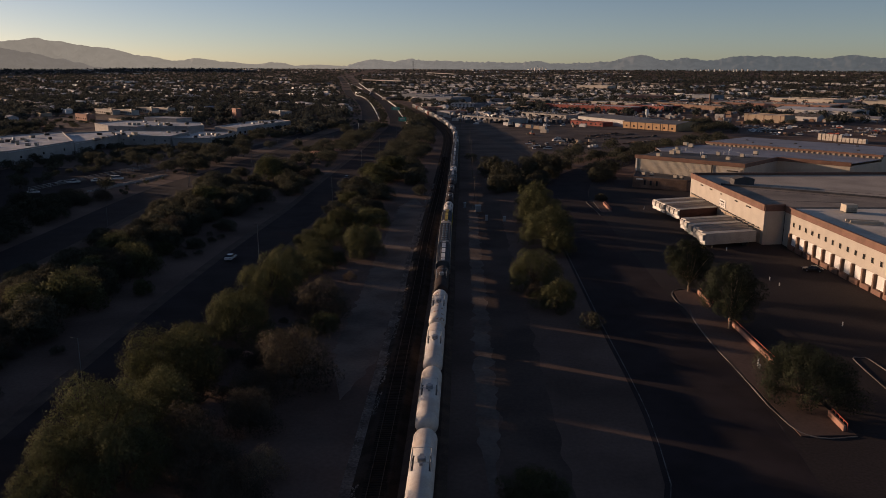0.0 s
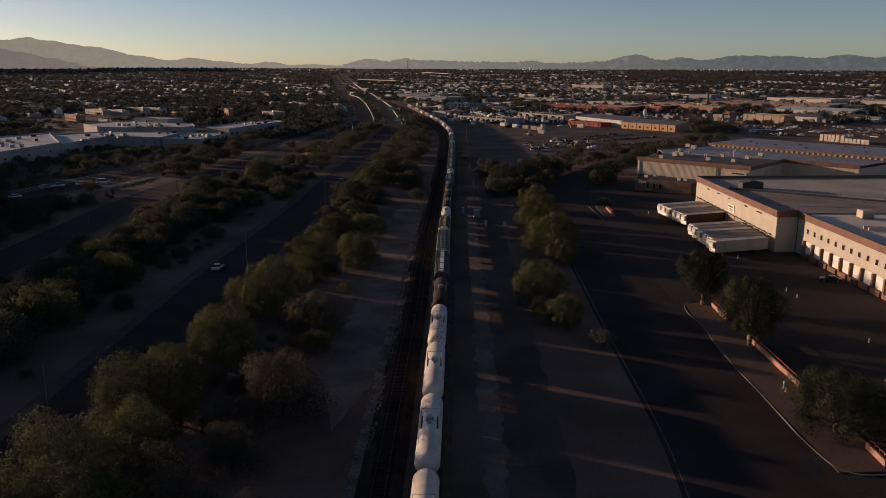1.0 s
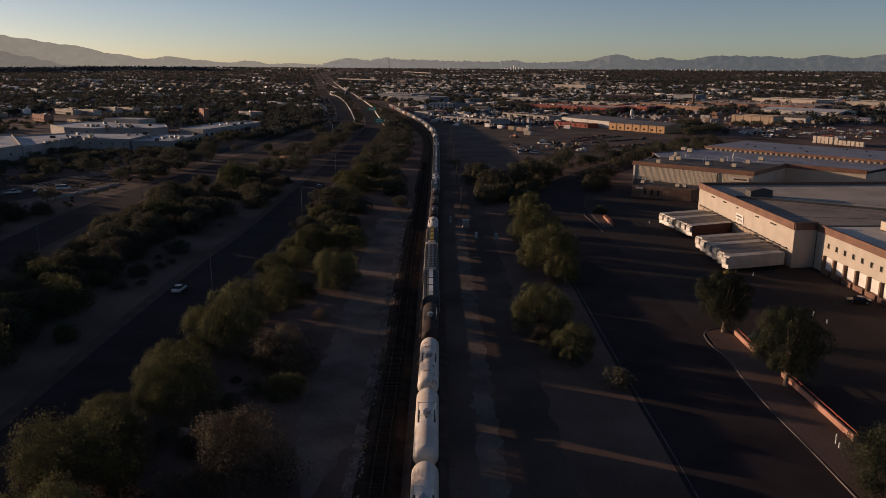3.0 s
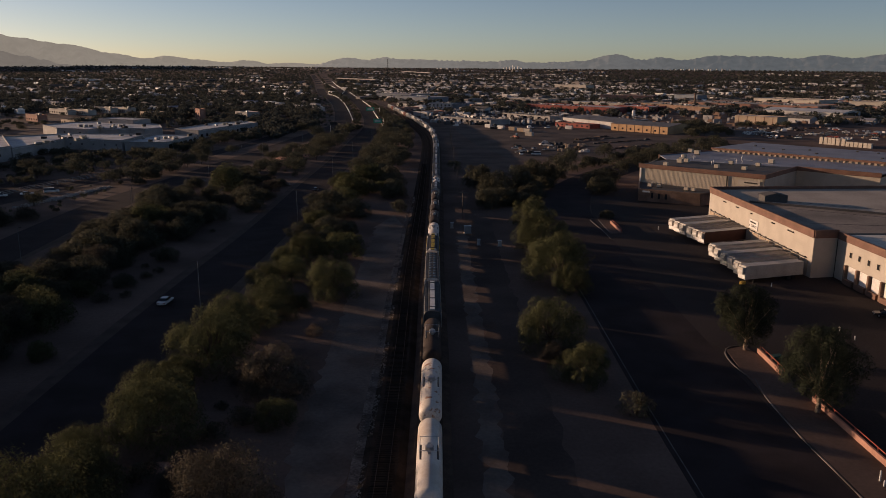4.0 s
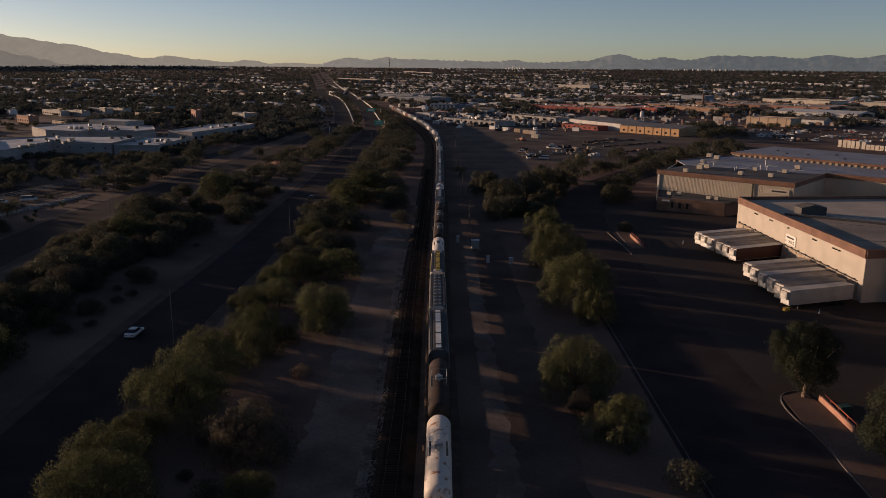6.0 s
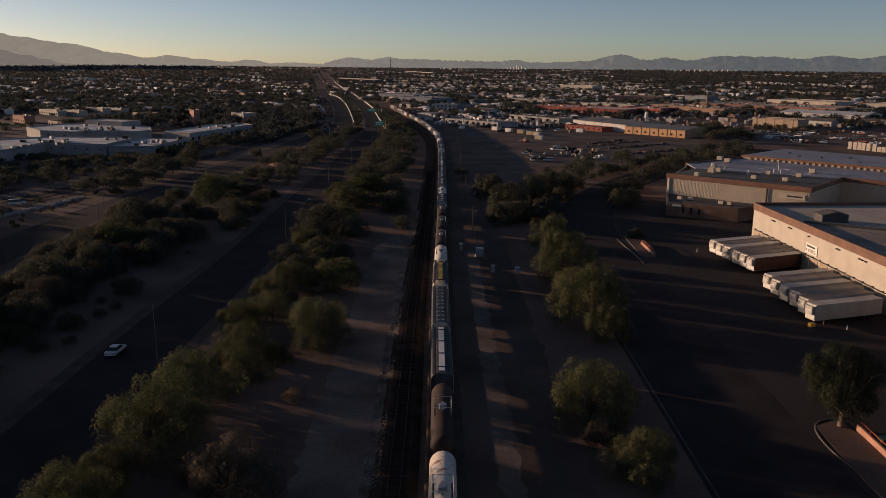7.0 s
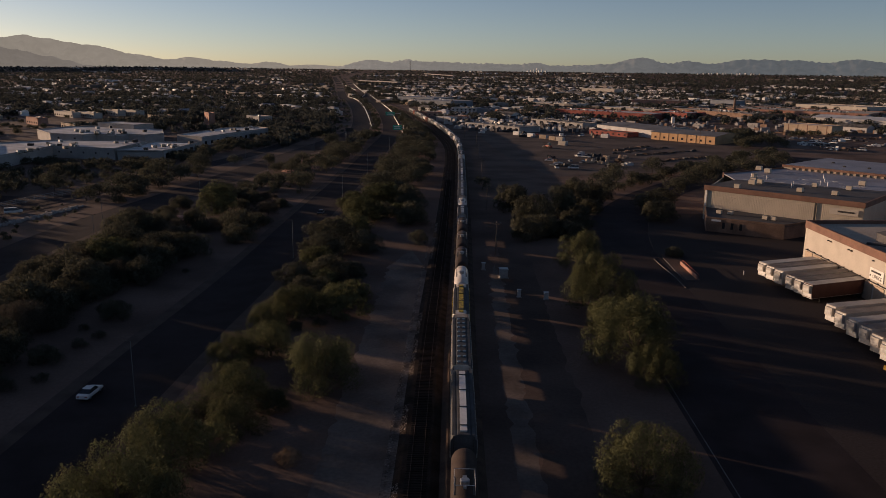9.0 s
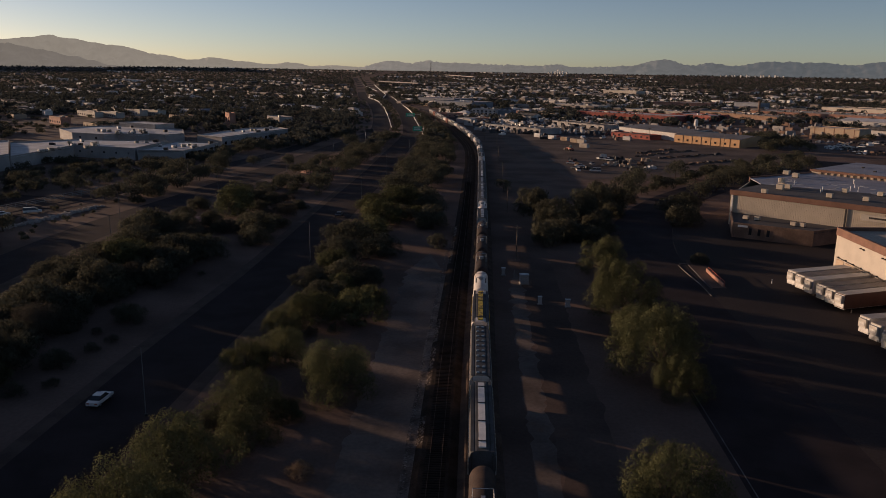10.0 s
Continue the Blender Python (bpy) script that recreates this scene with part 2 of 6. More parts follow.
# ---- mesh helpers ----
class Geo:
    """Corners and faces of one part."""

    def __init__(self):
        self.v, self.f = [], []

    def add(self, verts, faces):
        k = len(self.v)
        self.v += [tuple(p) for p in verts]
        self.f += [tuple(k + i for i in q) for q in faces]
        return self

    def box(self, c, s, rz=0.0, taper=1.0, cut=0.0):
        """A box of size s centred over c's x and y, from c's z up; taper narrows its top, cut takes off its upright edges."""
        a, co, si = radians(rz), math.cos(radians(rz)), math.sin(radians(rz))
        hx, hy = s[0] / 2, s[1] / 2
        if cut:
            ring = [(-hx + cut, -hy), (hx - cut, -hy), (hx, -hy + cut), (hx, hy - cut), (hx - cut, hy), (-hx + cut, hy), (-hx, hy - cut), (-hx, -hy + cut)]
        else:
            ring = [(-hx, -hy), (hx, -hy), (hx, hy), (-hx, hy)]
        n = len(ring)
        pts = []
        for z, k in ((0, 1.0), (s[2], taper)):
            pts += [(c[0] + (x * co - y * si) * k, c[1] + (x * si + y * co) * k, c[2] + z) for x, y in ring]
        faces = [tuple(range(n - 1, -1, -1)), tuple(range(n, 2 * n))] + [(i, (i + 1) % n, n + (i + 1) % n, n + i) for i in range(n)]
        return self.add(pts, faces)

    def tube(self, p0, p1, r0, r1=None, n=8, caps=True):
        p0, p1 = Vector(p0), Vector(p1)
        r1 = r0 if r1 is None else r1
        d = (p1 - p0).normalized()
        a = d.orthogonal().normalized()
        b = d.cross(a)
        pts = [p + (a * math.cos(2 * math.pi * i / n) + b * math.sin(2 * math.pi * i / n)) * r for p, r in ((p0, r0), (p1, r1)) for i in range(n)]
        faces = [(i, (i + 1) % n, n + (i + 1) % n, n + i) for i in range(n)]
        if caps:
            faces += [tuple(range(n - 1, -1, -1)), tuple(range(n, 2 * n))]
        return self.add(pts, faces)

    def lathe_y(self, profile, z, n=20, x=0.0):
        """A body of rings (y, radius) about an axis along y at height z."""
        k = len(profile)
        pts = [(x + r * math.cos(2 * math.pi * i / n), y, z + r * math.sin(2 * math.pi * i / n)) for y, r in profile for i in range(n)]
        faces = [(j * n + i, (j + 1) * n + i, (j + 1) * n + (i + 1) % n, j * n + (i + 1) % n) for j in range(k - 1) for i in range(n)]
        faces += [tuple(range(n)), tuple((k - 1) * n + i for i in reversed(range(n)))]
        return self.add(pts, faces)

    def extrude_y(self, section, y0, y1):
        """A closed x-z section drawn out from y0 to y1."""
        n = len(section)
        pts = [(x, y, z) for y in (y0, y1) for x, z in section]
        faces = [(i, n + i, n + (i + 1) % n, (i + 1) % n) for i in range(n)] + [tuple(range(n)), tuple(range(2 * n - 1, n - 1, -1))]
        return self.add(pts, faces)

    def slab(self, poly, z0, z1):
        """A flat polygon with thickness."""
        n = len(poly)
        pts = [(x, y, z) for z in (z0, z1) for x, y in poly]
        faces = [tuple(range(n - 1, -1, -1)), tuple(range(n, 2 * n))] + [(i, (i + 1) % n, n + (i + 1) % n, n + i) for i in range(n)]
        return self.add(pts, faces)

    def ribbon(self, line, left, right, z0, z1):
        """A strip along a line, from left to right of it (metres to its right), with thickness."""
        pts, faces = [], []
        for i, p in enumerate(line):
            q, r = line[max(i - 1, 0)], line[min(i + 1, len(line) - 1)]
            d = Vector((r[0] - q[0], r[1] - q[1])).normalized()
            nx, ny = d.y, -d.x
            pts += [(p[0] + nx * left, p[1] + ny * left, z0), (p[0] + nx * left, p[1] + ny * left, z1), (p[0] + nx * right, p[1] + ny * right, z1), (p[0] + nx * right, p[1] + ny * right, z0)]
            if i:
                k = 4 * (i - 1)
                faces += [(k + j, k + j + 1, k + j + 5, k + j + 4) for j in range(3)]
        return self.add(pts, faces)

    def mesh(self, name, mat, smooth=False):
        me = bpy.data.meshes.new(name)
        me.from_pydata(self.v, [], self.f)
        me.materials.append(mat)
        if smooth:
            me.shade_smooth()
            me.set_sharp_from_angle(angle=radians(40))
        me.update()
        return me


def part(name, geo, mat, parent=None, label="", smooth=False):
    ob = new(name, geo if isinstance(geo, bpy.types.Mesh) else geo.mesh(name, mat, smooth))
    if parent:
        ob.parent = parent
    return tagged(ob, label)


def thing(name, label, category, group="", m=None):
    ob = new(name)
    ob.empty_display_size = 0.5
    if m:
        ob.matrix_basis = m
    return tagged(ob, label, category, group)


def curve(points, step):
    """A smooth line through the given points, with a point about every step metres."""
    out = []
    p = [Vector(q) for q in points]
    p = [2 * p[0] - p[1]] + p + [2 * p[-1] - p[-2]]
    for a, b, c, d in zip(p, p[1:], p[2:], p[3:]):
        n = max(1, round((c - b).length / step))
        for i in range(n):
            t = i / n
            out.append(0.5 * (2 * b + (c - a) * t + (2 * a - 5 * b + 4 * c - d) * t * t + (3 * b - a - 3 * c + d) * t ** 3))
    return out + [p[-2]]


def offset(line, d):
    """The line moved d metres to its right."""
    out = []
    for i, p in enumerate(line):
        t = (line[min(i + 1, len(line) - 1)] - line[max(i - 1, 0)]).normalized()
        out.append(Vector((p.x + t.y * d, p.y - t.x * d)))
    return out


# ---- ground, roads and yards ----
rnd = random.Random(7)
def ground_z(x, y):
    """The plain is level near by and climbs gently towards the mountains, a little more in the west."""
    r = math.hypot(x, y)
    return 0.0 if r < 1700 else (33.0 - x * 0.0024) * ((r - 1700) / 2800) ** 1.4


g = Geo()
rings = [40, 90, 160, 250, 360, 500, 700, 950, 1250, 1700] + [1700 + 200 * k for k in range(1, 17)]
g.v.append((0, 0, 0))
for r in rings:
    g.v += [(r * math.cos(math.pi * k / 48), r * math.sin(math.pi * k / 48), ground_z(r * math.cos(math.pi * k / 48), r * math.sin(math.pi * k / 48))) for k in range(96)]
g.f += [(0, 1 + k, 1 + (k + 1) % 96) for k in range(96)]
g.f += [(1 + 96 * j + k, 97 + 96 * j + k, 97 + 96 * j + (k + 1) % 96, 1 + 96 * j + (k + 1) % 96) for j in range(len(rings) - 1) for k in range(96)]
tagged(part("ground", g, DIRT), "brown desert dirt reaching to the horizon", "ground", kind="structure")


def sheet(name, line, left, right, z, mat, label, category):
    g = Geo().ribbon(line, left, right, -0.05, z)
    g.v = [(x, y, h + ground_z(x, y)) for x, y, h in g.v]
    return tagged(part(name, g, mat), label, category, kind="structure")


HWY = curve([(-58, -60), (-58, 60), (-57.5, 150), (-55.5, 210), (-52, 268), (-50, 345), (-46, 460), (-44.5, 560), (-43, 650), (-47, 735), (-57, 850), (-71, 986), (-99, 1213), (-140, 1495), (-246, 2253), (-350, 3000)], 20)
HWY_W = curve([(-110, 40), (-115, 140), (-116, 225), (-117, 280), (-115, 325), (-108, 372), (-98, 450), (-84, 560), (-73, 660), (-72, 735), (-94, 948), (-117, 1123), (-142, 1290), (-168, 1420), (-276, 2245), (-385, 3000)], 20)
FRONTAGE = curve([(-175, 180), (-165, 280), (-153, 340), (-136, 400), (-122, 470), (-107, 560), (-105, 640), (-125, 760), (-160, 980)], 20)
EAST_ROAD = curve([(24, -60), (25.8, 60), (29.4, 83.5), (31.7, 103), (32.7, 125), (33.2, 142), (35.5, 195), (37.5, 240), (40.5, 290), (46, 320), (54, 346), (66, 372), (84, 402), (112, 438), (150, 480), (200, 530)], 8)
sheet("road_east", EAST_ROAD, -9.2, 9.0, 0.03, ASPHALT, "dark asphalt industrial road with worn edge lines", "road")
sheet("highway_near", HWY, -6.5, 6.5, 0.03, ASPHALT, "dark asphalt highway carriageway", "road")
sheet("highway_far", HWY_W, -7.5, 7.5, 0.03, ASPHALT, "dark asphalt highway carriageway beyond the brushy median", "road")
sheet("frontage_road", FRONTAGE, -5, 5, 0.03, ASPHALT, "dark asphalt frontage road", "road")
for nm, ln, a, b in (("shoulder_near_west", HWY[:34], -9.0, -6.5), ("shoulder_near_east", HWY[:34], 6.5, 9.0), ("shoulder_far_east", HWY_W[:30], 7.5, 9.5)):
    sheet(nm, ln, a, b, 0.02, SHOULDER, "pale gravel highway shoulder", "shoulder")
sheet("edge_line_east", EAST_ROAD[:42], -8.55, -8.4, 0.034, PAINT, "worn white edge line on the road", "road marking")
yard = [(30, -60), (33, 60), (38, 90), (40.7, 100), (41.8, 135), (44.4, 195), (46.4, 240), (49.4, 290), (54.6, 318), (60, 336), (70, 350), (82, 349), (110, 308), (160, 330), (260, 330), (260, -60)]
lot = [(-222, 300), (-165, 268), (-148, 330), (-140, 352), (-160, 372), (-214, 386)]
tagged(part("car_park", Geo().slab(lot, -0.05, 0.025), ASPHALT), "dark asphalt car park beside the frontage road", "car park", kind="structure")
tagged(part("yard_paving", Geo().slab(yard, -0.05, 0.022), YARD), "worn grey-brown truck yard paving", "yard", kind="structure")


def kerb(name, pts):
    line = curve(pts, 1.5)
    return tagged(part(name, Geo().ribbon(line, -0.09, 0.09, -0.02, 0.15), KERB), "pale dusty concrete kerb", "kerb", kind="structure")


kerb("kerb_island_north", [(44.0, 153), (43.6, 160), (44.4, 165.2), (46.2, 167.8), (49, 168.6)])
kerb("kerb_island_east", [(41.6, 107), (42.1, 121.4), (42.3, 133.4), (43.2, 146), (44.6, 153.5)])
kerb("kerb_island_south", [(49.5, 97.2), (45.5, 96.6), (43, 97.6), (42.0, 100.2), (41.6, 107)])
kerb("kerb_yard", [(61, 100), (63.2, 122), (64.2, 126.5), (66, 126.2), (66.4, 122), (66, 100)])
kerb("kerb_corner", [(49.8, 285.6), (48.0, 285.3), (47.2, 283.6), (47.1, 276), (47.3, 266), (46.9, 256)])
kerb("kerb_corner_inner", [(49.9, 284.2), (49.4, 276), (49.0, 269), (48.7, 262)])
for nm, pl in (("verge_island", [(42.0, 97.3), (49.6, 97.6), (50.2, 160), (49, 168.2), (45, 166.4), (44.0, 158), (42.5, 133)]), ("verge_corner", [(49.1, 263), (52.4, 263), (54.6, 289), (50.4, 289), (49.7, 280)])):
    tagged(part(nm, Geo().slab(pl, -0.02, 0.13), DIRT), "raised dirt planting verge inside the kerb", "verge", kind="structure")

# ---- tracks ----
TRACK = curve([(-12.4, -80), (-9.7, 40), (-8.35, 83), (-7.7, 105), (-6.9, 133), (-5.95, 164), (-4.9, 212), (-3.5, 256), (-1.2, 324), (1.8, 430), (3.8, 518), (2.6, 594), (-6.6, 703), (-20, 806), (-37, 934), (-51, 1016), (-85, 1200)], 4)
SIDING = offset(TRACK, -5.6)
for nm, ln in (("main", TRACK), ("siding", SIDING)):
    bed = Geo()
    for i, p in enumerate(ln):
        q, r = ln[max(i - 1, 0)], ln[min(i + 1, len(ln) - 1)]
        d = (r - q).normalized()
        bed.v += [(p.x + d.y * o, p.y - d.x * o, z) for o, z in ((-2.9 if nm == "main" else -2.8, 0.0), (-1.9, 0.51), (1.7, 0.51), (2.8, 0.0))]
        if i:
            k = 4 * (i - 1)
            bed.f += [(k + j, k + j + 1, k + j + 5, k + j + 4) for j in range(3)]
    tagged(part("track_bed_" + nm, bed, MAIN_BALLAST if nm == "main" else BALLAST), "lighter brown ballast bed under the freight train" if nm == "main" else "dark ballast bed of a railway track", "track bed", kind="structure")
    for side in (-0.7525, 0.7525):
        tagged(part("rail", Geo().ribbon(offset(ln, side), -0.036, 0.036, 0.58, 0.74), RUST), "worn steel rail on wooden ties", "rail", "rails", "structure")
sheet("ballast_shoulder", offset(SIDING, -2.2)[20:90], -1.9, -0.5, 0.02, LIGHT_BALLAST, "strip of pale loose gravel beside the track", "gravel strip")
# The east strip is tinted pale to strengthen sun patches beside the train.
for nm, line, half, label in (("gravel_east", offset(TRACK, 8.1)[40:92], 1.5, "ragged pale dirt strip that lifts the sun patches beside the main track"), ("service_track", offset(SIDING, -8.0)[48:96], 4.2, "ragged pale dirt service track beside the siding")):
    g = Geo()
    smooth_line = curve(line, 1.2)
    for i, p in enumerate(smooth_line):
        wl, wr = (half + 1.3 * noise.noise(Vector((p.y * 0.35, k, 0))) + 0.7 * noise.noise(Vector((p.y * 1.1, k, 3))) for k in (1, 7))
        fade = max(0.02, min(1, i / 14, (len(smooth_line) - 1 - i) / 14))
        g.v += [(p.x - wl * fade, p.y, 0.004), (p.x + wr * fade, p.y, 0.004)]
        if i:
            g.f.append((2 * i - 2, 2 * i - 1, 2 * i + 1, 2 * i))
    tagged(part(nm, g, STRIP_DIRT), label, "gravel strip", kind="structure")
g = Geo()
smooth_line = curve(offset(TRACK, 13.2)[30:102], 1.2)
for i, p in enumerate(smooth_line):
    wl, wr = (w + 1.2 * noise.noise(Vector((p.y * 0.2, k, 0))) for w, k in ((3.6, 2), (4.4, 9)))
    g.v += [(p.x - wl, p.y, 0.003), (p.x + wr, p.y, 0.003)]
    if i:
        g.f.append((2 * i - 2, 2 * i - 1, 2 * i + 1, 2 * i))
tagged(part("cinder_ground", g, DARKER_DIRT), "darker dirt beside the railway", "dirt", kind="structure")
stones = Geo()
for off, half, rise, count in ((-2.4, 0.45, 0.5, 3400), (-3.7, 0.22, 0.0, 1300)):
    line = curve(offset(SIDING, off)[30:104], 1.0)
    for i in range(count):
        k = rnd.randrange(len(line) - 1)
        if noise.noise(Vector((line[k].y * 0.09, off, 5))) < -0.15:
            continue
        e = rnd.uniform(-1, 1)
        p = line[k].lerp(line[k + 1], rnd.random()) + Vector((e * half, 0))
        q = rnd.uniform(0.12, 0.28)
        stones.box((p.x, p.y, rise * (0.45 + 0.5 * e) - q * 0.3), (q, q * rnd.uniform(0.6, 1), q * 0.7), rnd.uniform(0, 180), 0.6)
tagged(part("ballast_stones", stones, PALE_STONE), "pale loose ballast stones along the siding", "stones", kind="stuff")
lot = [(44, 440), (120, 466), (150, 500), (196, 560), (186, 604), (160, 640), (128, 660), (104, 690), (30, 740), (22, 640), (30, 520)]
tagged(part("dirt_lot", Geo().slab(lot, -0.05, 0.02), PALE_DIRT), "graded pale dirt of the storage lot", "dirt lot", kind="structure")

# ---- trees ----
def leaf_mesh(name, mat, lobes, n, size, seed, gap=0.35, soft=True):
    """Leaf clumps as small tilted blades over a set of lobes (x, y, z, rx, ry, rz), thinned where a noise field opens gaps."""
    r = np.random.RandomState(seed)
    lobes = np.array(lobes, float)
    w = (lobes[:, 3] * lobes[:, 4]) ** 1.0
    pick = r.choice(len(lobes), n, p=w / w.sum())
    d = r.normal(size=(n, 3))
    d[:, 2] += 0.25
    d /= np.linalg.norm(d, axis=1)[:, None]
    rad = r.uniform(0.4, 1.0, n) ** 0.45 * (1 + 0.2 * np.sin(d[:, 0] * 7 + pick) * np.cos(d[:, 1] * 6 + pick * 2) + np.abs(r.normal(0, 0.14, n)))
    c = lobes[pick, :3] + d * lobes[pick, 3:] * rad[:, None]
    keep = np.sin(c[:, 0] * 1.9 + seed) * np.sin(c[:, 1] * 1.7) * np.sin(c[:, 2] * 2.3 + 1) < gap
    keep &= c[:, 2] > 0.15
    c, d = c[keep], d[keep]
    k = len(c)
    nrm = d * 0.85 + r.normal(size=(k, 3)) * 0.5
    nrm /= np.linalg.norm(nrm, axis=1)[:, None]
    a = np.cross(nrm, r.normal(size=(k, 3)) + np.cross(d, (0.0, 0.0, 1.6)))
    a /= np.linalg.norm(a, axis=1)[:, None]
    b = np.cross(nrm, a)
    s = size * r.uniform(0.4, 1.4, k)[:, None]
    e = s * r.uniform(0.35, 0.8, k)[:, None]
    v = np.stack([c - a * s, c - b * e, c + a * s * 0.8], 1).reshape(-1, 3)
    me = bpy.data.meshes.new(name)
    me.vertices.add(3 * k)
    me.vertices.foreach_set("co", v.ravel())
    me.loops.add(3 * k)
    me.loops.foreach_set("vertex_index", np.arange(3 * k))
    me.polygons.add(k)
    me.polygons.foreach_set("loop_start", np.arange(k) * 3)
    me.materials.append(mat)
    me.update(calc_edges=True)
    if soft:
        sn = d * 0.9 + nrm * 0.25
        sn /= np.linalg.norm(sn, axis=1)[:, None]
        me.normals_split_custom_set_from_vertices(np.repeat(sn, 3, 0))
    return me


def tree(label, mat, seed, width, height, n, size, bark, clear=0.0, flat=0.95, category="tree", gap=0.55):
    """A tree of the given width and height at the origin: trunk with forking limbs, and a lobed crown."""
    r = random.Random(seed)
    t = thing("tree", label, category)
    lobes = []
    count = r.randint(26, 32)
    lean = r.uniform(0, 2 * math.pi)
    low, mid, rise = (1.9, 0.5, 0.42) if clear else (1.34, 0.30, 0.56)
    for i in range(count):
        up = 1 - (i + 0.5) / count * low
        ang = i * 2.399 + r.uniform(-0.5, 0.5)
        out = math.sqrt(max(0.0, 1 - up * up)) * r.uniform(0.6, 1.16) * (1 + 0.14 * math.cos(ang - lean))
        rx = width * r.choice((0.085, 0.11, 0.13, 0.16, 0.185))
        z = height * (clear + (1 - clear) * (mid + rise * up * r.uniform(0.85, 1.15)))
        lobes.append((width * 0.37 * out * math.cos(ang), width * 0.37 * out * math.sin(ang), z, rx, rx * r.uniform(0.85, 1.15), rx * flat * r.uniform(0.85, 1.1)))
    top = max(l[2] + l[5] for l in lobes)
    lobes = [(x, y, z * height / top, a, b, c * height / top) for x, y, z, a, b, c in lobes]
    g = Geo()
    fork = Vector((r.uniform(-0.3, 0.3), r.uniform(-0.3, 0.3), height * max(clear, 0.16)))
    g.tube((0, 0, -0.1), fork, 0.028 * height + 0.06, 0.02 * height + 0.04, 7)
    for x, y, z, a, b, c in lobes[::2]:
        mid = fork.lerp(Vector((x, y, z)), 0.5) + Vector((r.uniform(-0.3, 0.3), r.uniform(-0.3, 0.3), 0.25))
        g.tube(fork, mid, 0.014 * height + 0.03, 0.01 * height + 0.02, 5, False)
        g.tube(mid, (x, y, z), 0.01 * height + 0.02, 0.02, 5, False)
        for k in range(3):
            q = Vector((x, y, z)) + Vector((r.uniform(-1, 1) * a, r.uniform(-1, 1) * b, r.uniform(0.1, 0.9) * c)) * 0.7
            g.tube(mid.lerp(Vector((x, y, z)), 0.7), q, 0.03, 0.012, 4, False)
    part("trunk", g, bark, t, smooth=True)
    part("crown", leaf_mesh("crown", mat, lobes, n, size, seed, gap), mat, t)
    return t


green = "olive-green palo verde tree with a broad feathery crown"
dark = "dark green mesquite tree with a dense low crown"
brown = "dry brownish desert tree with thin foliage"
NEAR = [tree(green, LEAF, 11 + i, 12.6, 7.6, 30000, 0.15, BARK) for i in range(5)]
MID = [tree(green, LEAF, 31 + i, 12.6, 8, 9000, 0.3, BARK, gap=0.7) for i in range(3)]
MIDD = [tree(dark, LEAF_DARK, 41 + i, 12.6, 7.4, 9000, 0.3, BARK, gap=0.7) for i in range(5)]
DRY = [tree(brown, LEAF_BROWN, 51 + i, 12, 7.4, 22000, 0.15, BARK) for i in range(3)]
BIG = [tree("dark olive desert tree with a dense wide crown", LEAF_SHADE, 91, 12.6, 7.8, 40000, 0.14, BARK)]
YARDT = [tree("round dark green shade tree on a pale trunk", LEAF_SHADE, 61 + i, 11.4, 12.2, 40000, 0.16, PALE_BARK, 0.17, 1.1) for i in range(2)]
PALE = [tree("pale straw-coloured dead shrub with bare twigs", LEAF_PALE, 81 + i, 6, 4.4, 5000, 0.13, PALE_BARK, 0.0, 1.0, "bush") for i in range(1)]
BUSH = [tree("low dark green desert bush", LEAF_DARK, 71 + i, 4, 2.4, 1800, 0.15, BARK, 0.0, 0.95, "bush") for i in range(3)] + [tree("low dry brown desert bush", LEAF_BROWN, 75, 4, 2.2, 1600, 0.14, BARK, 0.0, 0.95, "bush")]
placed = []


FARPLANTS = []


def plant(kinds, x, y, w, group, tall=1.0, base=12.0):
    placed.append((x, y, w / 2))
    if y > 380 or (-225 < x < -125 and y > 296 and w < 10.5):
        FARPLANTS.append((x, y, w, w * 0.62 * tall))
        return None
    k = kinds[rnd.randrange(len(kinds))]
    s = w / base
    k2 = copy_thing(k, pose(x, y, 0, 0, 0, rnd.uniform(0, 360)) @ Matrix.Diagonal((s, s, s * tall * rnd.uniform(0.8, 0.98), 1)))
    k2.name = "bush" if base < 6 else "tree"
    tagged(k2, group=group)
    return k2


belt = "trees between the highway and the railway"
for x, y, w in ((-36.3, 232, 10.5), (-42, 208, 7.5), (-37, 212.5, 9.5), (-26.2, 199.5, 12), (-37.6, 192, 10.5), (-36, 183, 7.5), (-41, 174, 12), (-41.5, 161, 13), (-42.5, 167, 8), (-27.8, 139, 6.5), (-45, 144, 11), (-43, 134.5, 12.5), (-49, 127.5, 8), (-40.5, 226, 7), (-45, 152, 8), (-32, 191, 5)):
    plant(NEAR, x, y, w * 1.03, belt, 1.2)
for x, y, w in ((-47.8, 113.5, 14.5), (-46.5, 121.5, 9.5), (-48.5, 91, 14.5), (-50, 82, 9), (-43, 84.5, 11.5), (-45, 100.5, 12)):
    plant(NEAR, x, y, w * 1.05, belt, 1.3)
for x, y, w, k in ((-30, 149.5, 11, 1.1), (-28.8, 113.5, 13, 1.25), (-33.5, 107, 8.5, 1.2), (-32, 98.5, 8, 1.2), (-35, 86, 9, 1.25), (-38.5, 92.5, 9, 1.25), (-36, 122, 6, 1.0), (-33.5, 152.5, 6.5, 1.0), (-29, 79, 8, 1.2)):
    plant(DRY, x, y, w * 1.1, belt, k)
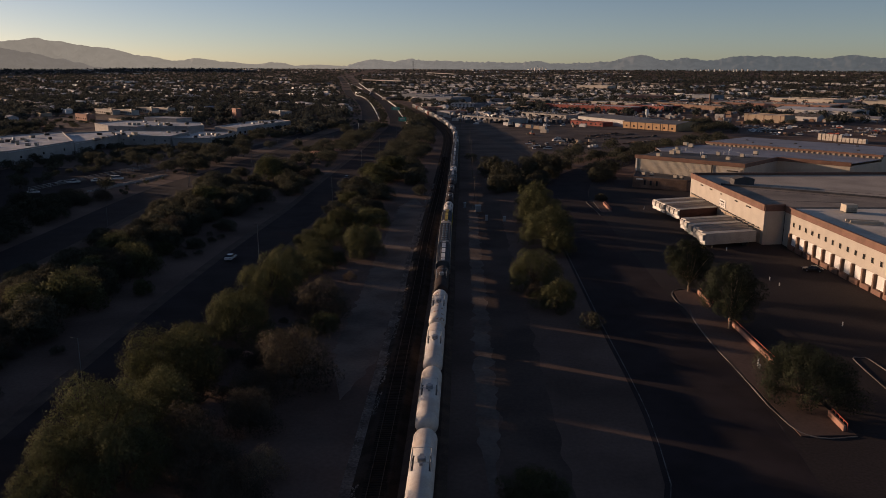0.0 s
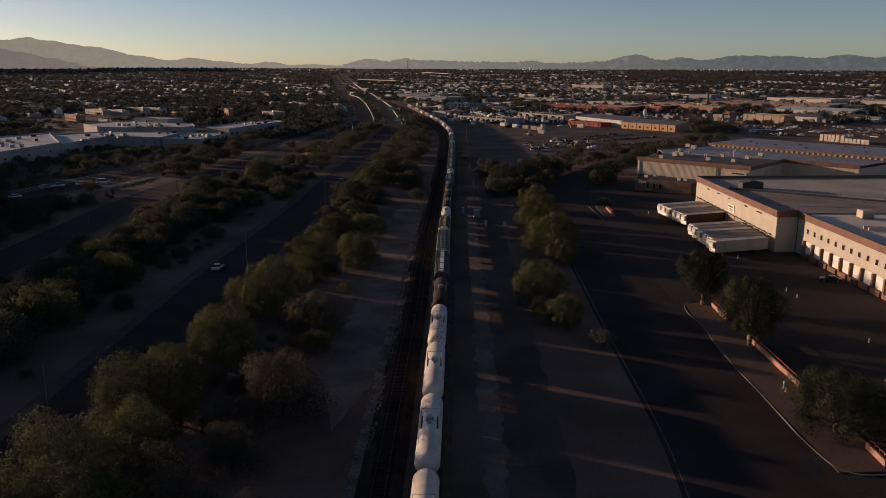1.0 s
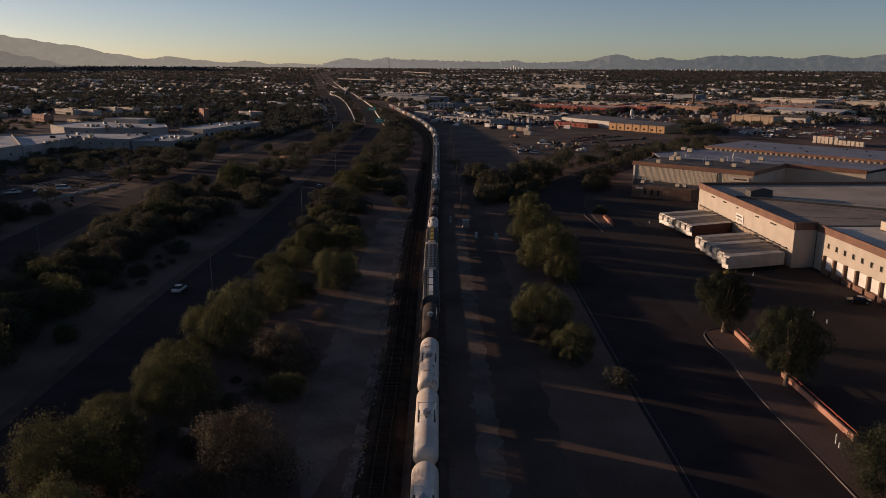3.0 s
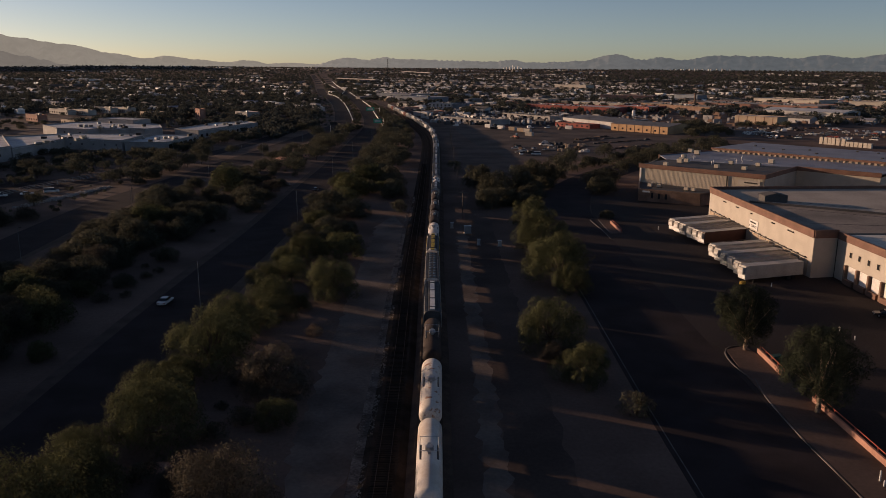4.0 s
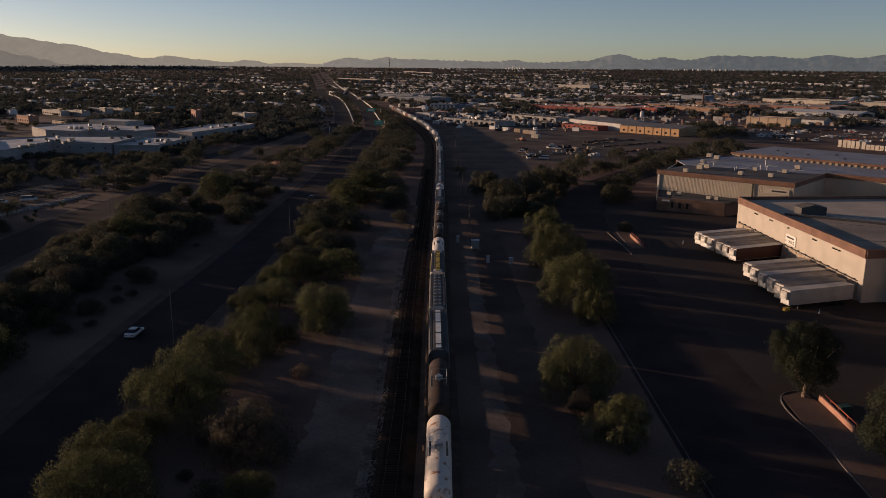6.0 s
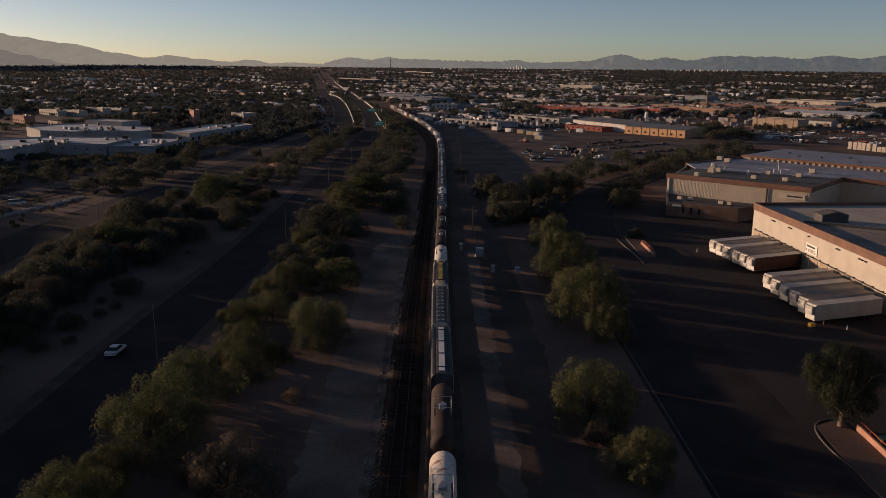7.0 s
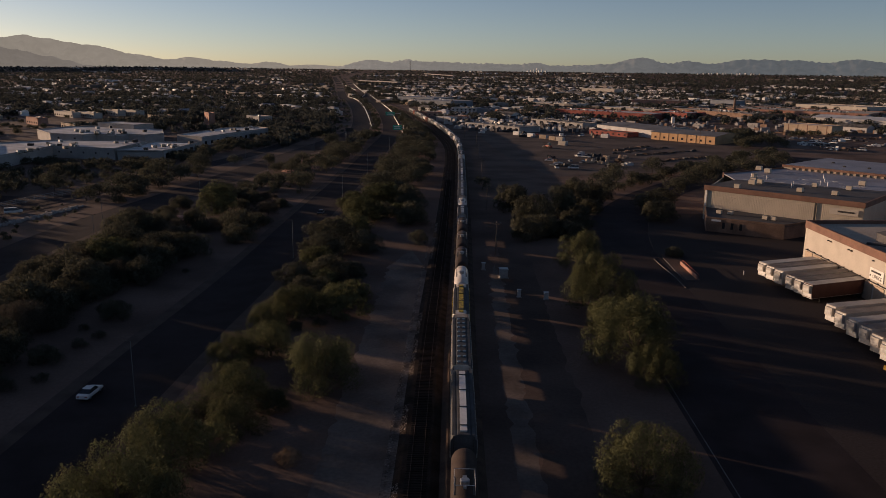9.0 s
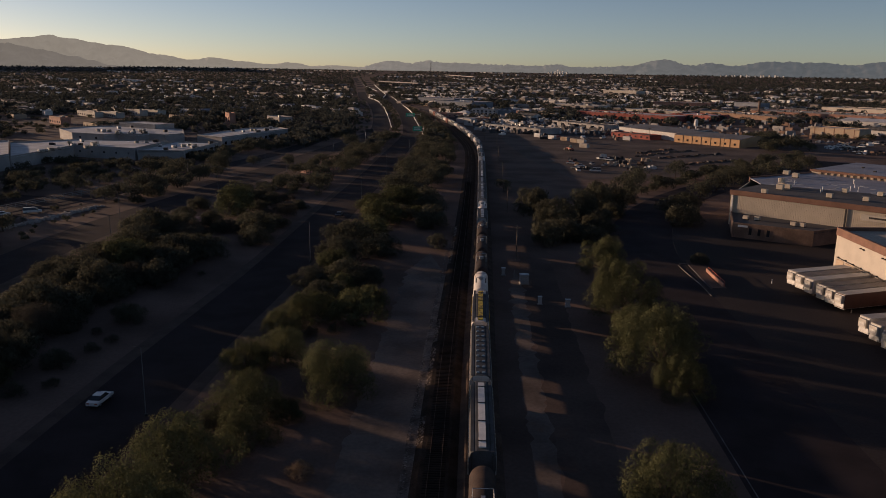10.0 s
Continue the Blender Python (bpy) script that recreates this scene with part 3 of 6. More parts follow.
for x, y, w in ((-34, 262, 11), (-28.5, 259, 8.5), (-25.8, 244, 7.5), (-36, 247, 9), (-40, 238, 6), (-37, 296, 14), (-37.5, 280, 13), (-32, 331, 15), (-33, 312, 11), (-28, 358, 16), (-33, 388, 16), (-20, 364, 13), (-30, 427, 16), (-21, 408, 14), (-20, 456, 14), (-19, 521, 15), (-26, 573, 14), (-25, 666, 13), (-24, 488, 15), (-30, 610, 13), (-29, 535, 12), (-33, 470, 12), (-27, 700, 13), (-34, 735, 12), (-40, 790, 13)):
    plant(MIDD if rnd.random() < 0.65 else MID, x, y, w, belt)
plant(BUSH, -13.8, 298, 6.5, "desert bushes", 1.2, 4)
plant(PALE, -27.6, 86, 6, belt, 1.1, 6)
plant(PALE, -27.3, 175.5, 3.8, belt, 0.9, 6)
belt = "trees between the railway and the industrial road"
for x, y, w in ((26.4, 275, 13), (24.5, 241.5, 15), (24, 255, 8), (24.2, 211, 16), (23, 226, 10), (25.5, 202, 9), (14.2, 168, 11.5), (17.4, 153, 9.2)):
    plant(NEAR, x, y, w, belt, 1.35)
plant(NEAR, 4.7, 82, 8.5, belt, 0.75)
plant(DRY, 14.5, 161.5, 6, belt, 1.1)
plant(BUSH, 22.3, 141, 5.5, belt, 1.3, 4)
plant(BIG, 47, 108, 14.5, "shade trees on the kerbed verge", 1.15)
for x, y, w in ((20.5, 324, 15), (16, 306, 10), (21.5, 311, 10), (17, 350, 13), (31.5, 344, 14), (40, 361, 14), (9.5, 400, 7.5), (55, 384, 13), (47, 366, 11), (68, 420, 12), (92, 452, 12), (62, 408, 12)):
    plant(MIDD, x, y, w, belt, 1.3)
bend = offset(EAST_ROAD, -16)
for k in range(46, len(bend) - 1):
    for m in range(rnd.choice((1, 1, 2))):
        p = bend[k] + Vector((rnd.uniform(-4, 4), rnd.uniform(-4, 4)))
        plant(MIDD, p.x, p.y, rnd.uniform(6, 10), "trees along the bend of the industrial road", 0.9)
for x, y, w in ((63, 338, 12), (67, 358, 13), (85, 391, 12), (112, 433, 15), (98, 412, 13), (125, 448, 14), (140, 462, 13), (155, 476, 13), (74, 372, 11), (170, 492, 14), (53.2, 286.6, 5)):
    plant(MIDD, x, y, w, "trees along the bend of the industrial road")
for x, y, w, k in ((48.3, 166.2, 11.5, 0), (48.3, 141.2, 12.5, 1)):
    placed.append((x, y, 5))
    tagged(copy_thing(YARDT[k], pose(x, y, 0.1, 0, 0, 40 * k + x) @ Matrix.Diagonal((w / 12, w / 12, w / 12, 1))), group="shade trees on the kerbed verge")
belt = "brush and trees in the highway median"
for x, y, w in ((-88, 231, 15), (-84, 249, 12.5), (-91, 235, 11), (-92, 258, 12), (-92, 271, 12), (-91, 286, 13), (-87, 268, 13), (-95, 304, 15), (-73, 284, 10.5), (-66, 312, 11), (-82, 343, 16), (-71, 232.5, 6.5), (-79.5, 201, 6), (-75, 257.5, 9), (-77, 269.5, 10.5), (-73, 209, 5.5), (-78.5, 180, 11), (-81, 152, 13), (-79, 134, 9), (-85, 162, 9), (-86, 196, 8), (-71, 165, 5), (-84, 172, 11), (-88, 183, 11), (-83, 188, 9), (-84, 197, 10), (-91, 199, 10), (-90, 165, 10), (-88, 206, 11), (-84, 214, 10), (-82, 142, 10), (-88, 150, 11), (-78, 279, 12), (-64, 300, 9), (-60, 447, 13), (-63, 394, 12), (-56, 520, 14), (-60, 491, 15), (-75, 572, 13), (-56, 594, 13)):
    plant(MIDD if rnd.random() < 0.6 else MID, x, y, w, belt, 1.1)
for x, y, w in ((-181, 393, 12), (-156, 386, 13), (-128, 388, 13), (-131, 425, 14), (-118, 418, 13), (-119, 449, 14), (-140, 310, 9), (-93, 478, 9)):
    plant(MIDD, x, y, w, "trees beyond the highway")


def clear(x, y, r):
    return all((x - a) ** 2 + (y - b) ** 2 > (r + c) ** 2 * 0.6 for a, b, c in placed)


def line_x(line, y):
    return min(line, key=lambda p: abs(p.y - y)).x


for i in range(600):
    y = rnd.uniform(60, 640)
    a, b = line_x(HWY_W, y) + 14, line_x(HWY, y) - 13
    x = rnd.uniform(a, b)
    if b > a and clear(x, y, 4):
        if y > 310 and rnd.random() < 0.6 or y <= 310 and x < -84:
            plant(MIDD if rnd.random() < 0.6 else DRY, x, y, rnd.uniform(6, 10), belt, 0.9)
        elif y > 310 or rnd.random() < 0.35:
            plant(BUSH, x, y, rnd.uniform(1.8, 4), "desert bushes", 1, 4)
for i in range(420):
    y = rnd.uniform(60, 760)
    x = rnd.uniform(line_x(HWY, y) + 11.5, line_x(TRACK, y) - (16 if y > 250 else 22))
    if not clear(x, y, 2.5 if y < 230 else 3.5) or (272 < y < 326 and x > -28):
        continue
    if y > 230:
        plant(MIDD if rnd.random() < 0.7 else MID, x, y, rnd.uniform(7, 12), "trees between the highway and the railway")
    elif x < -26 and rnd.random() < 0.4:
        plant(BUSH, x, y, rnd.uniform(2, 4.5), "desert bushes", 1, 4)
# Filler rows and bushes, added chiefly to keep low sun off the highway.
for i in range(54):
    y = 56 + i * 5 + rnd.uniform(-1.5, 1.5)
    for x in (-80 - rnd.uniform(0, 4), -89 - rnd.uniform(0, 5)):
        if clear(x, y, 0.5):
            plant(MIDD if rnd.random() < 0.75 else DRY, x, y, rnd.uniform(7, 9.5), belt, 1.25)
for i in range(90):
    x, y = rnd.uniform(-99, -77), rnd.uniform(56, 330)
    plant(BUSH, x, y, rnd.uniform(3.5, 5.5), "desert bushes", 1.2, 4)
for i in range(40):
    y = 84 + i * 3.8 + rnd.uniform(-1, 1)
    x = line_x(HWY, y) + 13 + rnd.uniform(0, 4)
    if clear(x, y, 0.5):
        plant(BUSH, x, y, rnd.uniform(2.5, 4.5), "desert bushes", 1.1, 4)
for i in range(60):
    y = 60 + i * 6 + rnd.uniform(-2, 2)
    x, w = line_x(HWY_W, y) - 14 - rnd.uniform(0, 6) - 8 * (i % 2), rnd.uniform(8, 11)
    if not 288 < y < 362:
        plant(MIDD, x, y, w, "trees beyond the highway", 0.95)
for i in range(420):
    y = rnd.uniform(180, 700)
    a = line_x(HWY_W, y) - 13
    x = a - abs(rnd.gauss(0, 32))
    if clear(x, y, 4) and abs(x - line_x(FRONTAGE, y)) > 10 and not (y > 650 and x > line_x(HWY_W, y) - 45) and not (x < -140 and y > 420) and not (x < -125 and 288 < y < 420):
        plant(MIDD if rnd.random() < 0.8 else DRY, x, y, rnd.uniform(5, 10), "trees beyond the highway", 1.0)
for i in range(90):
    y = rnd.uniform(385, 560)
    x = -214 + (y - 385) * 0.42 + rnd.uniform(2, 42)
    if x < line_x(FRONTAGE, y) - 7:
        plant(MIDD, x, y, rnd.uniform(4, 9), "trees beyond the highway", 0.8)
for i in range(260):
    y = rnd.uniform(600, 1150)
    lo, hi = (line_x(HWY_W, y) + 10, line_x(HWY, y) - 9) if i % 2 else (line_x(HWY, y) + 11, line_x(TRACK, y) - 12)
    if hi > lo:
        plant(MIDD, rnd.uniform(lo, hi), y, rnd.uniform(2.5, 4.5) if i % 2 and y > 690 else rnd.uniform(4, 8), "trees beside the highway")
for i in range(700):
    y = rnd.uniform(1150, 2700)
    side = i % 3
    lo, hi = ((line_x(HWY_W, y) + 9, line_x(HWY, y) - 8), (line_x(HWY, y) + 12, line_x(HWY, y) + 60), (line_x(HWY_W, y) - 90, line_x(HWY_W, y) - 40))[side]
    plant(MIDD, rnd.uniform(lo, hi), y, rnd.uniform(3, 5) if side == 0 else rnd.uniform(6, 10), "trees beside the highway")
for i in range(260):
    y = rnd.uniform(640, 1700)
    plant(MIDD, line_x(HWY_W, y) - rnd.uniform(10, 30), y, rnd.uniform(2.2, 4.0), "brush beside the highway")
for i in range(26):
    y = rnd.uniform(578, 665)
    plant(MIDD, rnd.uniform(178, 214) + (y - 545) * 0.15, y, rnd.uniform(8, 13), "trees behind the lot", 1.15)
for i in range(8):
    plant(MIDD, rnd.uniform(225, 300), rnd.uniform(674, 690), rnd.uniform(7, 10), "trees behind the lot")
for i in range(240):
    x, y = rnd.uniform(-420, -160), rnd.uniform(470, 730)
    w = rnd.uniform(6, 11)
    if (x < -305 and y < 640) or (x > -290 and y > 660 + (x + 160) * 0.1 and not (abs(x + 197) < 16 and y > 685)):
        plant(MIDD, x, y, w, "trees behind the white buildings")
    elif x < -290:
        plant(MIDD, x - 30, y + 50 * (w - 8.5), w * 0.6, "trees behind the white buildings", 0.8)
for i in range(90):
    x, y, w = rnd.uniform(-450, -300), rnd.uniform(560, 712), rnd.uniform(5, 8.5)
    plant(MIDD, x, y, w * (0.75 if y > 650 else 1), "trees behind the white buildings", 0.85)
for i in range(22):
    f = i / 21
    x, y = -212 + 66 * f + rnd.uniform(-4, 4), 474 - 2 * f + rnd.uniform(-12, 6)
    plant(MIDD, x, y, rnd.uniform(4, 8), "brush before the white buildings", 0.75)
# Tall trees out of view, added to shade the car park and highway.
for i in range(40):
    y = 190 + i * 4.9
    plant(MIDD, -0.6 * y - 10 - 11 * (i % 2) - rnd.uniform(0, 4), y, rnd.uniform(12, 15), "tall trees beyond the car park", 1.85)
for i in range(380):
    x, y = rnd.uniform(-226, -128), rnd.uniform(200, 440)
    road = x - line_x(FRONTAGE, y)
    if y < 288:
        w = rnd.uniform(7, 11) if abs(road) > 5 and x > -182 else 0
    elif road > 7:
        w = rnd.uniform(1.5, 3)
    else:
        w = rnd.uniform(4, 9) if road < -16 and y > 306 else 0
    if w and clear(x, y, w * 0.7) and not (300 < y < 356 and abs(x + 142 - (y - 314) * 0.27) < 4.5):
        plant(MIDD, x, y, w, "brush field before the white buildings", 0.95)
gf = Geo()
far_lobes, farther_lobes = [], []
for x, y, w, h in FARPLANTS:
    gf.tube((x, y, -0.1), (x, y, h * 0.5), 0.2, 0.1, 5)
    for k in range(9):
        a, rr = k * 2.4 + rnd.random(), w * (0.12 + 0.22 * rnd.random())
        rx = w * rnd.uniform(0.15, 0.23)
        (far_lobes if y < 900 else farther_lobes).append((x + rr * math.cos(a), y + rr * math.sin(a), h * rnd.uniform(0.3, 0.7), rx, rx, rx * 0.9))
tagged(part("roadside_trunks", gf, BARK), "dark trunks of the roadside trees", "trunks", kind="stuff")
tagged(new("roadside_crowns", leaf_mesh("roadside_crowns", LEAF_DARK, far_lobes, 620000, 0.45, 3, 0.6, False)), "dark crowns of roadside desert trees further off", "trees", kind="stuff")
tagged(new("highway_crowns", leaf_mesh("highway_crowns", LEAF_DARK, farther_lobes, 60000, 0.9, 4, 0.7, False)), "dark crowns of trees far along the highway", "trees", kind="stuff")
for k in PALE + BIG + NEAR + MID + MIDD + DRY + YARDT + BUSH:
    for o in (*k.children_recursive, k):
        bpy.data.objects.remove(o)

# ---- train ----
def bogies(t, length):
    for y in (-length / 2 + 2.6, length / 2 - 2.6):
        b = Geo().box((0, y, 0.45), (2.0, 0.5, 0.4))
        for x in (-1.0, 1.0):
            b.box((x, y, 0.4), (0.16, 2.5, 0.45))
        bg = part("bogie", b, DARK_STEEL, t)
        for yy in (-0.87, 0.87):
            w = Geo().tube((-0.8, y + yy, 0.46), (0.8, y + yy, 0.46), 0.08, n=6)
            for x in (-0.75, 0.75):
                w.tube((x - 0.07, y + yy, 0.46), (x + 0.07, y + yy, 0.46), 0.46, n=14)
            part("wheelset", w, RUST, bg)
    c = Geo()
    for s in (-1, 1):
        c.box((0, s * (length / 2 + 0.35), 0.75), (0.28, 1.1, 0.3))
    part("coupler", c, DARK_STEEL, t)


def tank_car(label, paint, length=19.5, r=1.52):
    t = thing("tank_car", label, "tank car", "cars of the freight train")
    h = length / 2 - 0.6
    prof = [(-h, 0.3), (-h + 0.08, 0.75), (-h + 0.3, 1.15), (-h + 0.62, 1.4), (-h + 1.0, r)]
    body = Geo().lathe_y(prof + [(y, q) for y, q in [(-y, q) for y, q in reversed(prof)]], 1.25 + r, 28)
    part("tank", body, paint, t, smooth=True)
    z = 1.25 + 2 * r
    dome = Geo().tube((0, 0, z - 0.15), (0, 0, z + 0.42), 0.5, n=14)
    dome.tube((0, 0, z + 0.42), (0, 0, z + 0.5), 0.54, 0.4, n=14).box((0.0, 0.9, z - 0.1), (0.45, 0.45, 0.4)).box((0, -0.95, z - 0.08), (0.35, 0.35, 0.35))
    part("manway", dome, STEEL, t)
    walk_way = Geo()
    for x in (-0.85, 0.85):
        walk_way.box((x, 0, z - 0.35), (0.5, 3.4, 0.06))
    part("platform", walk_way, DARK_STEEL, t)
    rail_ = Geo()
    for x in (-1.1, 1.1):
        for y in (-1.7, 0, 1.7):
            rail_.tube((x, y, z - 0.35), (x, y, z + 0.75), 0.035, n=5)
        for zz in (0.3, 0.75):
            rail_.tube((x, -1.7, z + zz), (x, 1.7, z + zz), 0.035, n=5)
    for y in (-1.7, 1.7):
        rail_.tube((-1.1, y, z + 0.75), (1.1, y, z + 0.75), 0.035, n=5)
    part("handrail", rail_, STEEL, t)
    lad = Geo()
    for x in (-1.5, 1.5):
        for y in (-0.25, 0.25):
            lad.tube((x, y, 0.9), (x * 0.72, y, z - 0.35), 0.03, n=4)
        for k in range(8):
            f = k / 8
            lad.tube((x * (1 - 0.28 * f), -0.25, 0.9 + f * (z - 1.25)), (x * (1 - 0.28 * f), 0.25, 0.9 + f * (z - 1.25)), 0.025, n=4)
    part("ladder", lad, DARK_STEEL, t)
    sill = Geo().box((0, 0, 0.8), (0.7, length, 0.45))
    for y in (-h + 1.2, h - 1.2):
        sill.box((0, y, 0.95), (2.4, 1.2, 0.9), taper=0.9)
    for y in (-length / 2 + 0.5, length / 2 - 0.5):
        sill.box((0, y, 1.15), (2.8, 0.9, 0.08))
    part("underframe", sill, DARK_STEEL, t)
    bogies(t, length)
    return t


def hopper_car(label, paint, length=18.0, hatch=None, side=None, top=None, lids=None, bare=0.0):
    t = thing("covered_hopper", label, "hopper car", "cars of the freight train")
    h = length / 2 - 0.5
    sec = [(-1.45, 1.35), (-1.58, 2.4), (-1.56, 3.6), (-1.25, 4.25), (-0.7, 4.5), (0.7, 4.5), (1.25, 4.25), (1.56, 3.6), (1.58, 2.4), (1.45, 1.35)]
    part("body", Geo().extrude_y(sec, -h, h), paint, t)
    if top:
        # The cover runs down the right side too, painting that side's shade.
        cover = [(-1.545, 3.66), (-1.262, 4.262), (-0.703, 4.514), (0.703, 4.514), (1.262, 4.262), (1.585, 3.6), (1.605, 2.4), (1.56, 2.0), (1.2, 2.0), (1.2, 3.6), (-1.2, 3.6)]
        part("roof", Geo().extrude_y(cover, -h + bare + 0.02, h - bare - 0.02), top, t, "dark roof sheet with shade painted down its right side")
    ribs = Geo()
    k = int(length / 1.15)
    for i in range(k):
        y = -h + 0.3 + i * (2 * h - 0.6) / (k - 1)
        for s in (-1, 1):
            ribs.box((s * 1.6, y, 1.4), (0.12, 0.14, 2.3))
    tagged(part("side_post", ribs, side or paint, t), kind="stuff")
    if hatch:
        tr = Geo().box((0, 0, 4.5), (0.85, 2 * h - 1.6, 0.16))
        part("hatch_trough", tr, hatch, t, "long pale roof hatch")
        for i in range(4):
            y = -h + 2.2 + i * (2 * h - 4.4) / 3
            part("hatch_clamp", Geo().box((0, y, 4.66), (1.05, 0.16, 0.09)), DARK_STEEL, t)
    else:
        for i in range(10):
            y = -h + 1.1 + i * (2 * h - 2.2) / 9
            for s in (-0.42, 0.42):
                part("roof_hatch", Geo().tube((s, y, 4.46), (s, y, 4.66), 0.25, n=10), lids or STEEL, t)
    rw = Geo()
    for x in (-1.18, 1.18):
        rw.box((x, 0, 4.44), (0.4, 2 * h, 0.05))
    part("running_board", rw, top or STEEL, t)
    bins = Geo()
    for i in range(3):
        y = -h * 0.62 + i * h * 0.62
        bins.add([(-1.3, y - 1.9, 1.4), (1.3, y - 1.9, 1.4), (1.3, y + 1.9, 1.4), (-1.3, y + 1.9, 1.4), (-0.3, y - 0.4, 0.45), (0.3, y - 0.4, 0.45), (0.3, y + 0.4, 0.45), (-0.3, y + 0.4, 0.45)], [(0, 1, 5, 4), (1, 2, 6, 5), (2, 3, 7, 6), (3, 0, 4, 7), (4, 5, 6, 7)])
    part("discharge_bay", bins, DARK_STEEL, t)
    sill = Geo().box((0, 0, 0.85), (0.6, length, 0.4))
    for y in (-length / 2 + 0.4, length / 2 - 0.4):
        sill.box((0, y, 1.2), (2.9, 0.7, 0.08)).box((-1.2, y, 1.2), (0.08, 0.08, 3.1)).box((1.2, y, 1.2), (0.08, 0.08, 3.1))
    part("end_frame", sill, DARK_STEEL, t)
    bogies(t, length)
    return t


def box_car(label, paint, length=17.2):
    t = thing("box_car", label, "box car", "cars of the freight train")
    h = length / 2 - 0.5
    part("body", Geo().extrude_y([(-1.5, 1.05), (-1.5, 4.25), (-0.05, 4.6), (0.05, 4.6), (1.5, 4.25), (1.5, 1.05)], -h, h), paint, t)
    ribs = Geo()
    for i in range(13):
        y = -h + 0.2 + i * (2 * h - 0.4) / 12
        for s in (-1, 1):
            ribs.box((s * 1.53, y, 1.1), (0.08, 0.12, 3.1))
    tagged(part("side_post", ribs, paint, t), kind="stuff")
    for s in (-1, 1):
        part("sliding_door", Geo().box((s * 1.57, 0.4, 1.1), (0.08, 3.0, 3.05)), paint, t)
    part("underframe", Geo().box((0, 0, 0.75), (1.8, length, 0.32)), DARK_STEEL, t)
    bogies(t, length)
    return t


arc = [0.0]
for a, b in zip(TRACK, TRACK[1:]):
    arc.append(arc[-1] + (b - a).length)


def on_track(s):
    i = max(0, min(len(TRACK) - 2, next((k for k, v in enumerate(arc) if v > s), len(arc) - 1) - 1))
    f = (s - arc[i]) / (arc[i + 1] - arc[i])
    p, d = TRACK[i].lerp(TRACK[i + 1], f), TRACK[i + 1] - TRACK[i]
    return p, math.degrees(math.atan2(-d.x, d.y))


CARS = {
    "w": (tank_car("white tank car with a railed manway platform", TANK_WHITE), 20.4),
    "r": (tank_car("rust-streaked white tank car with a railed platform", TANK_RUSTED), 20.4),
    "k": (tank_car("sooty black-brown tank car with a platform", TANK_BLACK, 18.5, 1.5), 19.4),
    "t": (hopper_car("dark grey covered hopper with a long white roof hatch", HOPPER_DARK, 21.4, WHITE, HOPPER_TAN, HOPPER_DARK), 22.4),
    "h": (hopper_car("white-sided covered hopper with blue-grey round hatches on a dark roof", TANK_WHITE, 23.4, None, None, HOPPER_DARK, HATCH_BLUE), 24.4),
    "y": (hopper_car("covered hopper with a dark roof and sprayed yellow patches", TANK_WHITE, 20.4, GRAFFITI, GRAFFITI, HOPPER_DARK, None, 2.2), 21.4),
    "c": (tank_car("short clean white tank car with a platform", TANK_WHITE, 16.2, 1.5), 17.2),
    "g": (hopper_car("silver-grey covered hopper with a pale roof hatch", HOPPER_GREY, 17.4, STEEL, None, HOPPER_DARK), 18.4),
    "n": (hopper_car("plain tan covered hopper of the freight train", HOPPER_TAN, 17.4, HOPPER_TAN), 18.4),
    "b": (box_car("oxide red box car of the freight train", BOXCAR_RED), 18.8),
}
FRONT = next(arc[i] for i, p in enumerate(TRACK) if p.y > 257) - 1.7
s = FRONT
for kind in "cyhtkrw" + "wwkrww":
    proto, ln = CARS[kind]
    p, rz = on_track(s - ln / 2)
    copy_thing(proto, pose(p.x, p.y, 0.72, 0, 0, rz))
    s -= ln
s = FRONT
for kind in "kkkgcgggtggnghwgncgwngnhwgnbwgnngbnn":
    proto, ln = CARS[kind]
    p, rz = on_track(s + ln / 2)
    if p.y > 1010:
        break
    copy_thing(proto, pose(p.x, p.y, 0.72, 0, 0, rz))
    s += ln
for proto, ln in CARS.values():
    for o in (*proto.children_recursive, proto):
        bpy.data.objects.remove(o)

# ---- warehouses ----
def wall_run(g, a, b, z0, z1, thick=0.3):
    """A wall from a to b; its outer face is on the left of that way."""
    d = (Vector(b) - Vector(a)).normalized()
    n = Vector((d.y, -d.x)) * thick
    g.slab([(a[0], a[1]), (a[0] + n.x, a[1] + n.y), (b[0] + n.x, b[1] + n.y), (b[0], b[1])], z0, z1)


def along(a, b, d, out=0.0):
    """The point d metres from a towards b, and out metres to the left of that way."""
    v = (Vector(b) - Vector(a)).normalized()
    return Vector(a) + v * d + Vector((-v.y, v.x)) * out


def heading(a, b):
    return math.degrees(math.atan2(b[1] - a[1], b[0] - a[0]))


def roof_unit(x, y, z, rz, size=(2.2, 2.0, 1.5), paint=None):
    u = thing("rooftop_unit", "pale boxy rooftop cooling unit on a low frame", "cooling unit", "rooftop cooling units", pose(x, y, z, 0, 0, rz))
    part("casing", Geo().box((0, 0, 0.25), size, cut=0.08), paint or CREAM_METAL, u)
    part("base_frame", Geo().box((0, 0, 0), (size[0] - 0.2, size[1] - 0.2, 0.25)), DARK_STEEL, u)
    lv = Geo()
    for k in range(5):
        lv.box((0, -size[1] / 2 - 0.03, 0.45 + k * 0.22), (size[0] * 0.8, 0.06, 0.07))
    part("louvre", lv, DARK_STEEL, u)
    return u


